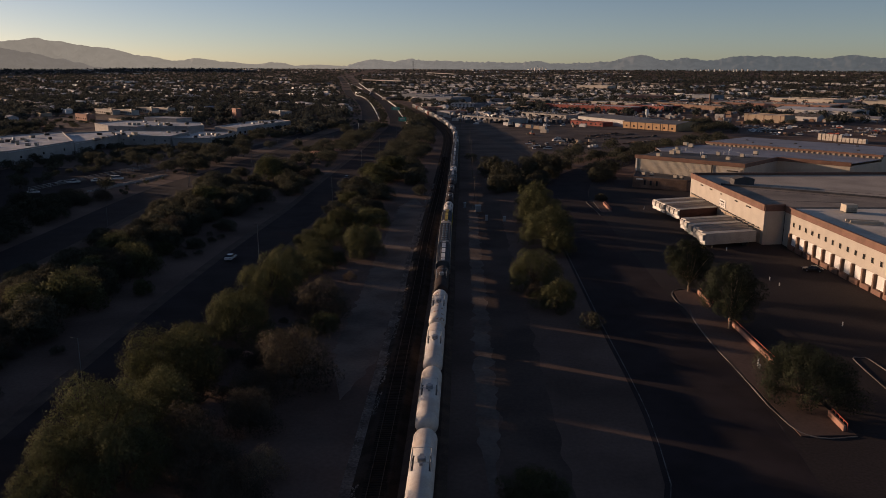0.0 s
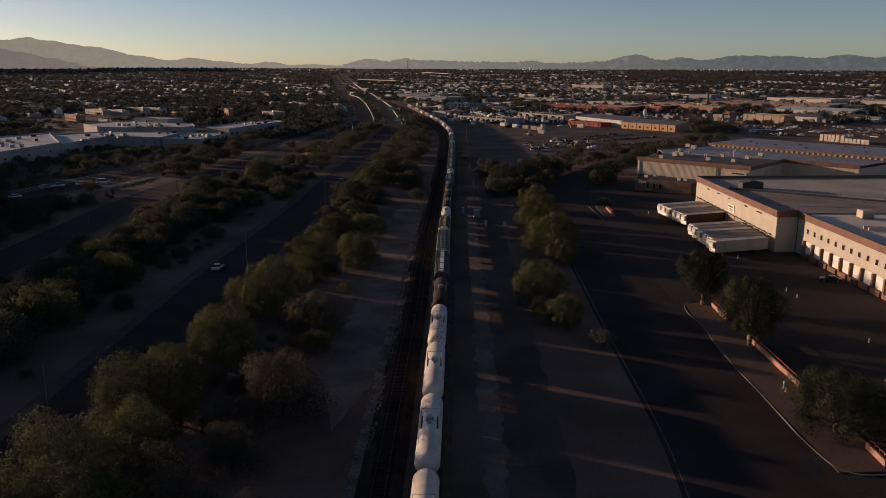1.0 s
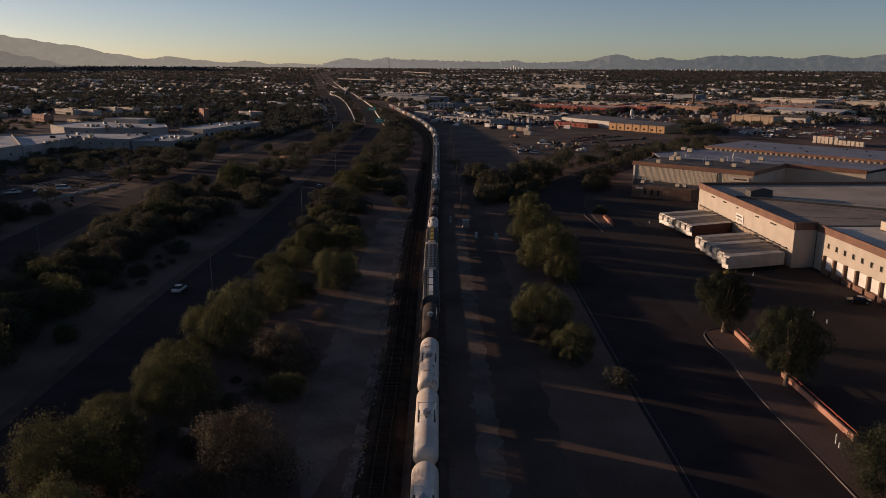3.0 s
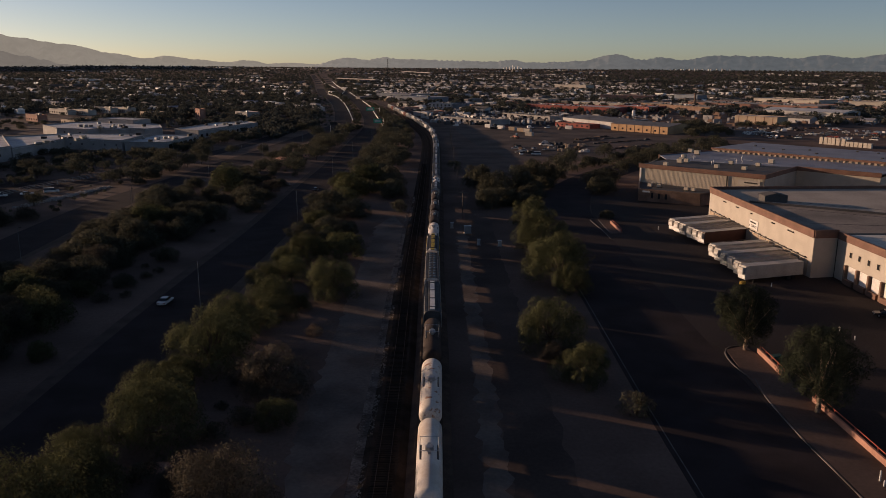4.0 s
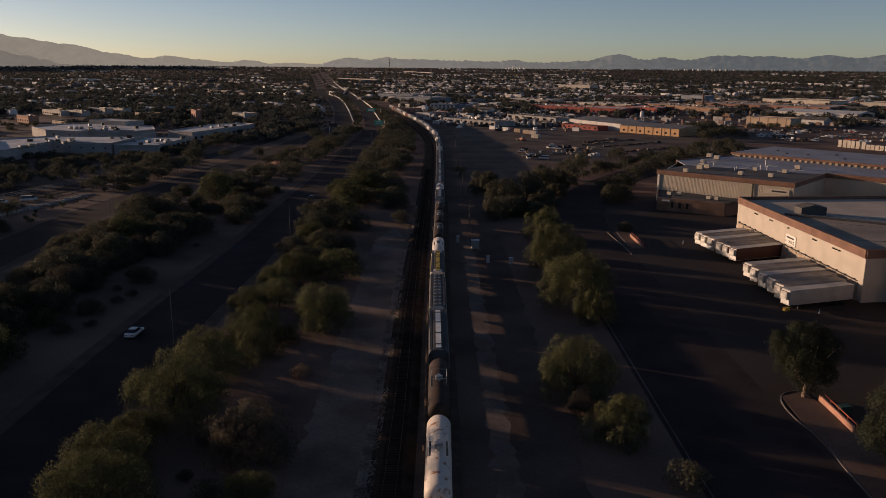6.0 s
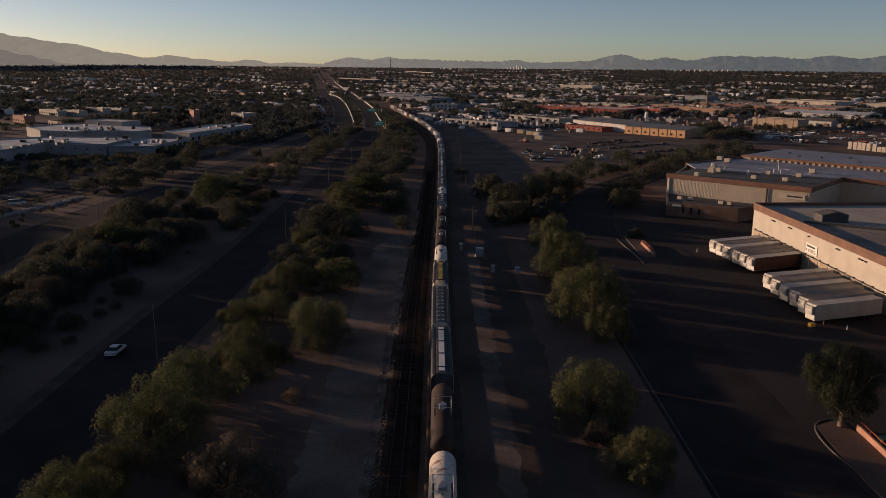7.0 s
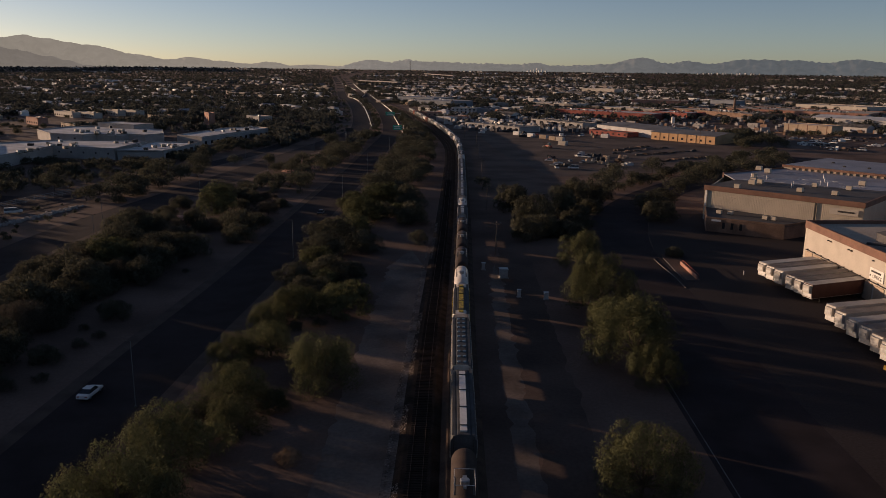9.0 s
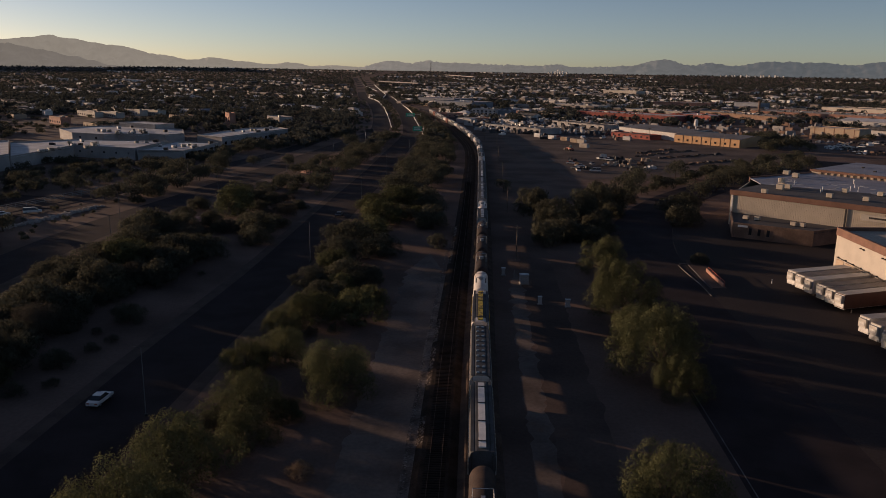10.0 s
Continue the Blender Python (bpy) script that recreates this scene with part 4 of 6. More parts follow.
A0, A1 = (83.9, 279.7), (83.3, 213.0)
A2, B0, B1 = (89.2, 213.7), (89.3, 213.6), (88.8, 92.0)
wa = thing("dock_warehouse", "cream-walled warehouse with brown fascia and truck docks", "warehouse")
g = Geo()
wall_run(g, A1, A0, 0, 9.5)
wall_run(g, A2, A1, 0, 9.5)
wall_run(g, A0, (230, 285), 0, 9.5)
part("wall", g, CREAM, wa)
g = Geo()
for a, b in ((A1, A0), (A2, A1), (A0, (230, 285))):
    d = along(a, b, 0, 0.25)
    e = along(a, b, (Vector(b) - Vector(a)).length, 0.25)
    wall_run(g, d, e, 9.5, 11.35, 0.6)
part("fascia", g, BROWN, wa)
part("roof", Geo().slab([(83.7, 213.4), (89.5, 214.0), (146.6, 214.0), (112, 238.6), (84.3, 258)], 10.1, 10.44), ROOF_BROWN, wa, "brown gravelled part of the roof")
part("roof", Geo().slab([(112, 238.6), (146.6, 214.0), (230, 214.0), (230, 284.7), (84.4, 279.4), (84.3, 258)], 10.1, 10.45), ROOF_TAN, wa)
g = Geo()
wall_run(g, (86.5, 256.4), (112, 238.6), 10.45, 10.95, 0.6)
wall_run(g, (112, 238.6), (160, 205), 10.45, 10.95, 0.6)
part("roof_curb", g, ROOF_DARK, wa, "dark curb across the roof")
g = Geo().tube((88.5, 256.6, 10.7), (113, 240.4, 10.7), 0.09, n=6).tube((89.5, 257.4, 10.65), (114, 241.3, 10.65), 0.07, n=6)
for k in range(12):
    p = Vector((88.9, 256.9)).lerp(Vector((113.4, 240.8)), k / 11)
    g.box((p.x, p.y, 10.45), (1.5, 0.15, 0.15), -36)
part("roof_pipe", g, STEEL, wa)
for p, q in (((92, 247), (118, 229)), ((100, 256), (150, 221)), ((88, 226), (112, 221))):
    part("roof_seam", Geo().tube((*p, 10.46), (*q, 10.46), 0.05, n=5), ROOF_DARK, wa)
HX, HY = 93.6, 257.4
part("roof_housing", Geo().box((HX, HY, 10.45), (6.6, 4, 2.0)).add([(HX - 3.5, HY - 2.2, 12.45), (HX + 3.5, HY - 2.2, 12.45), (HX, HY - 2.2, 13.2), (HX - 3.5, HY + 2.2, 12.45), (HX + 3.5, HY + 2.2, 12.45), (HX, HY + 2.2, 13.2)], [(0, 1, 2), (5, 4, 3), (0, 2, 5, 3), (1, 4, 5, 2)]), ROOF_DARK, wa, "dark gabled plant housing on the roof")
for i in range(14):
    p = along(A1, A0, 3.5 + i * 4.6, 0.0)
    part("dock_surround", Geo().box((p.x, p.y, 0.0), (0.5, 3.4, 3.9), 3), TAN_WALL, wa)
g = Geo()
wall_run(g, along(A1, A0, 2, 0.45), along(A1, A0, 65, 0.45), 4.25, 4.36, 0.45)
part("dock_canopy", g, DARK_STEEL, wa)
for i in range(18):
    p = along(A1, A0, 3 + i * 3.6, 0.4)
    part("canopy_bracket", Geo().box((p.x + 0.2, p.y, 4.36), (0.4, 0.1, 0.22), 3), DARK_STEEL, wa)
for d in (54.5, 53.3, 45, 43.9, 34.7, 21.8, 20.8, 12.6, 11.5, 10.2):
    p = along(A1, A0, d, 0.2)
    part("wall_lamp", Geo().box((p.x, p.y, 8.65), (0.4, 0.5, 0.26)), DARK_STEEL, wa)
p = along(A1, A0, 32.8, 0.12)
sg = part("office_sign", Geo().box((p.x, p.y, 4.85), (0.12, 5.4, 2.4), heading(A1, A0) - 90), WHITE, wa, "white board with a dark word on it")
fc = bpy.data.curves.new("word", "FONT")
fc.body, fc.size, fc.extrude, fc.align_x, fc.align_y = "OFFICE", 1.1, 0.01, "CENTER", "CENTER"
word = new("word", fc)
fc.materials.append(DARK_STEEL)
q = along(A1, A0, 32.4, 0.2)
word.matrix_basis = pose(q.x, q.y, 5.55, 90, 0, -90 + heading(A1, A0) - 90)
bpy.context.view_layer.update()
wm = new("word", bpy.data.meshes.new_from_object(word.evaluated_get(bpy.context.evaluated_depsgraph_get())))
wm.matrix_basis = word.matrix_basis
bpy.data.objects.remove(word)
wm.parent = sg
q = along(A1, A0, 33.0, 0.2)
part("lettering_bar", Geo().box((q.x, q.y, 6.4), (0.05, 3.8, 0.4), heading(A1, A0) - 90), DARK_STEEL, sg)
q = along(A1, A0, 35.1, 0.2)
part("arrow_mark", Geo().box((q.x, q.y, 5.3), (0.05, 0.3, 0.5), heading(A1, A0) - 90), DARK_STEEL, sg)

wb = thing("office_warehouse", "cream-walled warehouse with a row of small windows over white dock doors", "warehouse")
g = Geo()
wall_run(g, B1, B0, 0, 9.3)
part("wall", g, CREAM, wb)
g = Geo()
wall_run(g, along(B1, B0, 0, 0.25), along(B1, B0, 121.4, 0.25), 9.3, 11.0, 0.6)
part("fascia", g, BROWN, wb)
part("roof", Geo().slab([(89.1, 92), (89.6, 213.4), (230, 213.4), (230, 92)], 9.8, 10.2), ROOF_CREAM, wb)
for y0 in (191.0, 193.2):
    part("roof_duct", Geo().box((99.6, y0, 10.35), (7.5, 0.7, 0.7), -18), CREAM_METAL, wb)
for i in range(32):
    p = along(B1, B0, 4 + i * 3.6, 0.02)
    w = part("window", Geo().box((p.x - 0.02, p.y, 6.1), (0.12, 0.95, 1.3)), CREAM_METAL, wb)
    part("pane", Geo().box((p.x - 0.06, p.y, 6.16), (0.1, 0.85, 1.18)), PANE_BLACK, w)
for i in range(24):
    p = along(B1, B0, 5 + i * 4.75, 0.02)
    d = part("dock_door", Geo().box((p.x - 0.06, p.y, 1.1), (0.12, 3.0, 3.0)), WHITE, wb)
    part("door_jamb", Geo().box((p.x - 0.4, p.y + 2.1, 0), (0.8, 0.55, 4.2)), BRICK, wb)
    part("dock_ledge", Geo().box((p.x - 0.5, p.y, 0), (0.9, 3.4, 1.15)), BROWN, wb)
for x, y in ((103.8, 208), (104, 180), (112, 150), (124, 196), (130, 165), (140, 125)):
    roof_unit(x, y, 10.2, 3, (3.2, 2.8, 2.0))

C0, C1 = (79.0, 341.2), (113.8, 308.0)
cd = (Vector(C1) - Vector(C0)).normalized()
cn = Vector((-cd.y, cd.x))
CQ = Vector(C1) + cn * 33.5
CR = CQ + cd * 29
D0, D1 = (126.2, 390.8), (179.7, 328.6)
CB = (96.7, 373.3)
wc = thing("ribbed_warehouse", "cream ribbed-sheet warehouse with a brown fascia and flat grey roof", "warehouse")
for a, b in ((C1, C0), (CQ, C1), (CR, CQ), (D1, CR), (C0, CB), (CB, D0)):
    g = Geo()
    wall_run(g, a, b, 0, 9.7)
    part("wall", g, CREAM_METAL, wc)
ribs = Geo()
for i in range(93):
    p = along(C1, C0, 0.4 + i * 0.51, 0.0)
    ribs.box((p.x, p.y, 0), (0.1, 0.07, 9.6), heading(C1, C0))
tagged(part("wall_rib", ribs, CREAM_METAL, wc), kind="stuff")
for a, b in ((C1, C0), (CQ, C1), (CR, CQ), (CB, D0)):
    ln = (Vector(b) - Vector(a)).length
    g = Geo()
    wall_run(g, along(a, b, -0.3, 0.35), along(a, b, ln + 0.3, 0.35), 9.6, 11.2, 0.5)
    part("fascia", g, BROWN, wc)
F0, F1 = Vector(C0) + cn * 23, Vector(C1) + cn * 32.5
part("roof", Geo().slab([C0, C1, tuple(F1), tuple(F0)], 10.5, 10.8), ROOF_DARK, wc, "darker front strip of the roof")
part("roof", Geo().slab([tuple(F0), tuple(F1), tuple(CQ), tuple(CR), D1, D0, CB], 10.5, 10.79), ROOF_GREY, wc)
p = along(C1, C0, 13.2, 0.3)
part("downpipe", Geo().box((p.x, p.y, 0), (0.35, 0.3, 9.6), heading(C1, C0)), DARK_STEEL, wc)
p = along(C1, C0, 47.4, 0.3)
part("downpipe", Geo().box((p.x, p.y, 0), (0.5, 0.3, 9.6), heading(C1, C0)), WHITE, wc)
p = along(C1, C0, 5.2, 0.25)
sb = part("sign_board", Geo().box((p.x, p.y, 6.9), (7.8, 0.14, 1.8), heading(C1, C0)), CREAM, wc, "pale board with a dark line of writing")
p = along(C1, C0, 4.6, 0.36)
part("lettering_bar", Geo().box((p.x, p.y, 7.6), (4.6, 0.08, 0.5), heading(C1, C0)), DARK_STEEL, sb)
for x, y, s in ((96.1, 345.2, 3), (99.6, 347.5, 2.6), (103.9, 363.4, 2.6), (98.6, 350.6, 2.8), (87.7, 336.4, 2.4), (104.8, 329.4, 2.4), (114.7, 340.4, 2.4), (112.9, 323.5, 2.4), (122.8, 334.2, 2.4), (132.8, 345.0, 2.8), (113.7, 383.3, 3), (114.1, 376.2, 3)):
    roof_unit(x, y, 10.79, heading(C1, C0), (s * 0.72, s * 0.55, s * 0.5))
for x, y in ((108.8, 343.1), (106.6, 339.4), (120.2, 343.0), (118.7, 345.0), (105.7, 357.2), (102.8, 363.0), (124.2, 353.3), (128.1, 362.0)):
    v = thing("roof_vent", "slim white roof vent pipe", "vent pipe", "roof vents", pose(x, y, 10.79))
    part("pipe", Geo().tube((0, 0, -0.2), (0, 0, 1.5), 0.14, n=8), WHITE, v)
    part("cap", Geo().tube((0, 0, 1.5), (0, 0, 1.68), 0.24, 0.1, n=8), STEEL, v)
for k in range(26):
    f, e = rnd.uniform(0.05, 0.8), rnd.uniform(22, 46)
    p = Vector(C0).lerp(Vector(C1), f) + cn * e
    part("roof_patch", Geo().box((p.x, p.y, 10.79), (rnd.uniform(0.8, 4.5), rnd.uniform(0.3, 0.8), 0.05), rnd.choice((heading(C1, C0), heading(C1, C0) + 90)) + rnd.uniform(-8, 8)), WHITE_WALL, wc)
n0, n1 = along(C1, C0, 12, 0.3), along(C1, C0, 47.6, 0.3)
m0, m1 = Vector((91.6, 308.5)), Vector((73.0, 320.6))
an = thing("brick_annex", "low brown block annex with a flat dark roof", "annex")
g = Geo()
wall_run(g, m0, m1, 0, 4.5)
wall_run(g, n0, m0, 0, 4.5)
wall_run(g, m1, n1, 0, 4.5)
part("wall", g, BRICK, an)
g = Geo()
for k in range(14):
    wall_run(g, along(m0, m1, -0.05, 0.03), along(m0, m1, 22.15, 0.03), 0.3 + k * 0.3, 0.3 + k * 0.3 + 0.22, 0.03)
tagged(part("block_course", g, BRICK, an), kind="stuff")
part("roof", Geo().slab([tuple(m0), tuple(n0), tuple(n1), tuple(m1)], 3.7, 4.0), ROOF_DARK, an)
for i in range(3):
    p = along(m0, m1, 12 + i * 2.5, 0.06)
    w = part("window", Geo().box((p.x, p.y, 1.3), (0.8, 0.14, 1.9), heading(m0, m1)), GLASS_DARK, an)
p = along(m0, m1, 19.2, 0.1)
part("sign_board", Geo().box((p.x, p.y, 3.3), (2.8, 0.12, 0.6), heading(m0, m1)), WHITE, an, "small white board")
for x, y in ((79.4, 327.6), (82.4, 326.2), (90.0, 318.4), (92.0, 317.0)):
    roof_unit(x, y, 4.0, heading(C1, C0), (1.6, 1.2, 1.0))
dd = (Vector(D1) - Vector(D0)).normalized()
dn = Vector((-dd.y, dd.x))
wd = thing("long_warehouse", "long grey-roofed hall with a brown edge over brackets", "warehouse")
D2, D3 = Vector(D1) + dn * 39, Vector(D0) + dn * 39
g = Geo()
for a, b in ((D1, D0), (D0, tuple(D3)), (tuple(D2), D1)):
    wall_run(g, a, b, 0, 11.6)
part("wall", g, CREAM_METAL, wd)
part("roof", Geo().slab([D0, D1, tuple(D2), tuple(D3)], 12.0, 12.3), ROOF_GREY, wd)
ln = (Vector(D1) - Vector(D0)).length
g = Geo()
wall_run(g, along(D1, D0, -0.4, 0.5), along(D1, D0, ln + 0.4, 0.5), 11.55, 12.4, 0.6)
part("fascia", g, BROWN, wd)
for i in range(34):
    p = along(D1, D0, 1 + i * 2.35, 0.45)
    part("bracket", Geo().box((p.x, p.y, 10.78), (1.0, 0.5, 0.77), heading(D1, D0)), TAN_WALL, wd)
for k in range(8):
    p = Vector(D0).lerp(Vector(D1), 0.12 + k * 0.1) + dn * rnd.uniform(8, 34)
    part("roof_vent", Geo().box((p.x, p.y, 12.3), (1.2, 0.8, 0.4), 40), DARK_STEEL, wd)

# ---- trailers ----
def trailer(x, y, rz, label, paint, top):
    t = thing("semi_trailer", label, "trailer", "semi-trailers backed to the docks", pose(x, y, 0, 0, 0, rz))
    part("box_body", Geo().box((8.08, 0, 1.15), (16.15, 2.6, 2.95), cut=0.1), paint, t)
    part("roof_cap", Geo().box((8.08, 0, 4.1), (16.0, 2.5, 0.05)), top, t)
    part("nose_frame", Geo().box((-0.03, 0, 1.3), (0.06, 2.3, 2.6)), STEEL, t)
    part("cooling_unit", Geo().box((-0.3, 0, 2.2), (0.55, 1.9, 1.6), cut=0.08), TRAILER, t)
    part("grille", Geo().box((-0.59, 0, 2.5), (0.06, 1.3, 0.7)), STEEL, t)
    part("side_rail", Geo().box((8.08, 0, 1.03), (16.1, 2.5, 0.14)), STEEL, t)
    for s in (-0.9, 0.9):
        part("landing_leg", Geo().box((2.6, s, 0.05), (0.16, 0.16, 1.0)).box((2.6, s, 0), (0.35, 0.35, 0.06)), DARK_STEEL, t)
    for xx in (12.2, 13.5):
        ax = part("axle", Geo().tube((xx, -1.15, 0.52), (xx, 1.15, 0.52), 0.07, n=6), DARK_STEEL, t)
        for s in (-1.0, 1.0):
            part("tyre", Geo().tube((xx, s - 0.24, 0.52), (xx, s + 0.24, 0.52), 0.52, n=16), RUBBER, ax)
    return t


DOCKED = ((67.1, 264.0), (67.5, 260.5), (67.9, 257.0), (68.5, 252.4), (69.0, 249.2), (69.4, 246.0), (66.5, 230.4), (66.3, 226.2), (66.1, 221.6), (66.3, 217.6), (65.9, 213.2), (65.4, 209.2))
for i, (x, y) in enumerate(DOCKED):
    trailer(x, y, 20 if i < 6 else 16, "semi-trailer with dark red-brown sides backed to the dock" if i == 5 else "white box semi-trailer backed to the dock", OXBLOOD if i == 5 else TRAILER, (TRAILER, TRAILER_DARKER)[i in (1, 3, 4, 7, 9, 10)])
# ---- low walls by the kerb ----
for x0, y0, x1, y1 in ((49.9, 165.0, 49.2, 154.6), (49.4, 145, 48.8, 123), (48.6, 103.5, 48.3, 98.6), (52.2, 277.6, 51.7, 264.0)):
    w = thing("low_wall", "low salmon block wall with a red top rail", "low wall", "low walls by the kerb")
    g = Geo()
    wall_run(g, (x1, y1), (x0, y0), 0.05, 0.95, 0.3)
    part("block_wall", g, ADOBE, w)
    g = Geo()
    wall_run(g, (x1 + 0.5, y1), (x0 + 0.5, y0), 1.2, 1.28, 0.1)
    for k in range(5):
        p = Vector((x1 + 0.52, y1)).lerp(Vector((x0 + 0.52, y0)), k / 4)
        g.box((p.x, p.y, 0.05), (0.1, 0.1, 1.2))
    part("rail", g, RED_PAINT, w)

# ---- mountains ----
def ridge(name, label, dist, spans, mat, seed, jag=0.2):
    """A range on an arc round the town: spans are (degrees to the right of +y, height)."""
    g = Geo()
    a0, a1 = spans[0][0], spans[-1][0]
    n = int((a1 - a0) / 0.06)
    rows = 7
    for i in range(n + 1):
        a = a0 + (a1 - a0) * i / n
        k = max(j for j in range(len(spans) - 1) if spans[j][0] <= a + 1e-9) if i < n else len(spans) - 2
        f = (a - spans[k][0]) / (spans[k + 1][0] - spans[k][0])
        f = f * f * (3 - 2 * f)
        h = spans[k][1] * (1 - f) + spans[k + 1][1] * f
        h += 5 * noise.fractal(Vector((a * 1.6, seed, 0)), 1.0, 2.0, 5) + jag * 9 * (0.3 - abs(noise.noise(Vector((a * 2.6, seed + 3, 0))))) + jag * 5 * (0.3 - abs(noise.noise(Vector((a * 7, seed + 8, 0)))))
        for j in range(rows):
            t = j / (rows - 1)
            d = dist - 260 * (1 - t) + 60 * noise.noise(Vector((a * 1.5, j * 0.8, seed)))
            z = (20 + (h - 20) * t ** 1.1) * (1 + (0.25 * noise.noise(Vector((a * 2.2, j, seed + 5))) if 0 < j < rows - 1 else 0))
            g.v.append((d * math.sin(radians(a)) - 9, d * math.cos(radians(a)) + 50, z))
        if i:
            k = rows * (i - 1)
            g.f += [(k + j, k + rows + j, k + rows + j + 1, k + j + 1) for j in range(rows - 1)]
    return tagged(part(name, g, mat, smooth=True), label, "mountains", kind="structure")


def heights(pairs, dist):
    """From (tenths of a degree across, tangent of the height in thousandths) to (degrees, metres)."""
    return [(a, 48 + dist * h / 1000.0) for a, h in pairs]


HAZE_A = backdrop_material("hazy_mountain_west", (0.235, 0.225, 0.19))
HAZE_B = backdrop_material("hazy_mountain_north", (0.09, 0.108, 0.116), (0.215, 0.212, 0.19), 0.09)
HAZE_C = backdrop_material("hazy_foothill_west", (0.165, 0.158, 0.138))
W1 = [(-42, 22), (-34, 20), (-31, 23), (-29.5, 25.5), (-27.9, 28.3), (-27.05, 31.6), (-26.2, 28.6), (-23.2, 21.7), (-20.1, 11.7), (-18.5, 6.8), (-17.0, 9.9), (-15.2, 6.2), (-13.2, 3.1), (-11.7, 5.5), (-10.3, 1.8), (-8.8, 2.7), (-6, 0), (-3, -4)]
W2 = [(-42, 30), (-33, 27), (-29.6, 22), (-28.6, 19), (-27.6, 15.4), (-25.6, 8.7), (-24.7, 5.3), (-23.5, -0.6), (-21, -8)]
N1 = [(-9.5, -3), (-7.6, 2.5), (-4.7, 11.5), (-3.4, 9.1), (-2.1, 12.6), (-0.8, 10.2), (3.1, 8.9), (5.4, 8.1), (6.9, 10.1), (8.1, 6.9), (11.6, 8.8), (14.3, 17.1), (16.0, 10.8), (17.2, 13.7), (18.6, 11.0), (21.1, 15.8), (24.1, 14.9), (26.0, 12.9), (27.4, 16.3), (29.2, 13.1), (31.7, 19.0), (36, 22), (43, 18)]
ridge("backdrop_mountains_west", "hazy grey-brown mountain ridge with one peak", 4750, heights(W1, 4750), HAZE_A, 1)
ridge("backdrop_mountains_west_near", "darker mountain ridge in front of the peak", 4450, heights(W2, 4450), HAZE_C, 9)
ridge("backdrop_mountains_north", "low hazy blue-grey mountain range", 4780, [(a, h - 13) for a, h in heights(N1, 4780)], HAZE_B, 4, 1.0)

# ---- the far town ----
trn = np.random.RandomState(5)


def stuff_tree(name, label, spots, quads, size, mat):
    """Many far trees: each a ragged clump of tilted blades over a short stem of shade."""
    n = len(spots)
    c = np.repeat(spots[:, :3], quads, 0)
    s = np.repeat(spots[:, 3], quads)
    d = trn.normal(size=(n * quads, 3))
    d /= np.linalg.norm(d, axis=1)[:, None]
    p = c + d * s[:, None] * np.array([0.5, 0.5, 0.36]) * trn.uniform(0.5, 1.05, (n * quads, 1))
    p[:, 2] += s * 0.38
    nr = d + trn.normal(size=d.shape) * 0.5
    nr /= np.linalg.norm(nr, axis=1)[:, None]
    a = np.cross(nr, trn.normal(size=d.shape))
    a /= np.linalg.norm(a, axis=1)[:, None]
    b = np.cross(nr, a)
    k = (s * size * trn.uniform(0.6, 1.3, n * quads))[:, None]
    v = np.stack([p - a * k, p - b * k, p + a * k], 1).reshape(-1, 3)
    far = np.maximum(np.hypot(v[:, 0], v[:, 1]) - 1700, 0)
    v[:, 2] = np.maximum(v[:, 2], 0.02) + (33.0 - v[:, 0] * 0.0024) * (far / 2800) ** 1.4
    m = n * quads
    me = bpy.data.meshes.new(name)
    me.vertices.add(3 * m)
    me.vertices.foreach_set("co", v.ravel())
    me.loops.add(3 * m)
    me.loops.foreach_set("vertex_index", np.arange(3 * m))
    me.polygons.add(m)
    me.polygons.foreach_set("loop_start", np.arange(m) * 3)
    me.materials.append(mat)
    me.update(calc_edges=True)
    return tagged(new(name, me), label, "trees", kind="stuff")


def town_ok(x, y):
    if abs(x - line_x(HWY, y)) < 14 or abs(x - line_x(HWY_W, y)) < 14:
        return False
    if 690 < y < 1700 and -24 < x - line_x(HWY_W, y) < 0:
        return False
    if y < 1150 and abs(x - line_x(TRACK, y)) < 16:
        return False
    if x > 0:
        return y > 810 or (x > 330 and y > 700) or (x > 420 and y > 560)
    if (-330 < x < -120 and y < 660) or (-400 < x < -275 and 650 < y < 850) or (-216 < x < -176 and 680 < y < 740):
        return False
    return y > 560


def spots(n, y0, y1, lo, hi, dens_right):
    out = []
    while len(out) < n:
        y = y0 + (y1 - y0) * trn.rand() ** 1.15
        x = trn.uniform(-0.72, 0.72) * y
        if not town_ok(x, y):
            continue
        if x > line_x(TRACK, min(y, 1190)) and y < 1500 and trn.rand() > dens_right:
            continue
        out.append((x, y, 0, trn.uniform(lo, hi)))
    return np.array(out)


stuff_tree("town_trees_near", "dark street and garden trees among the houses", spots(2700, 420, 1200, 5, 10.5, 0.45), 75, 0.15, LEAF_FAR)
stuff_tree("town_trees_middle", "dark trees among the roofs of the town", spots(7600, 1100, 2400, 5, 9.5, 0.75), 30, 0.21, LEAF_FAR)
stuff_tree("town_trees_far", "dark band of far trees across the plain", spots(15000, 2300, 4450, 5, 9, 1), 12, 0.3, LEAF_FAR)


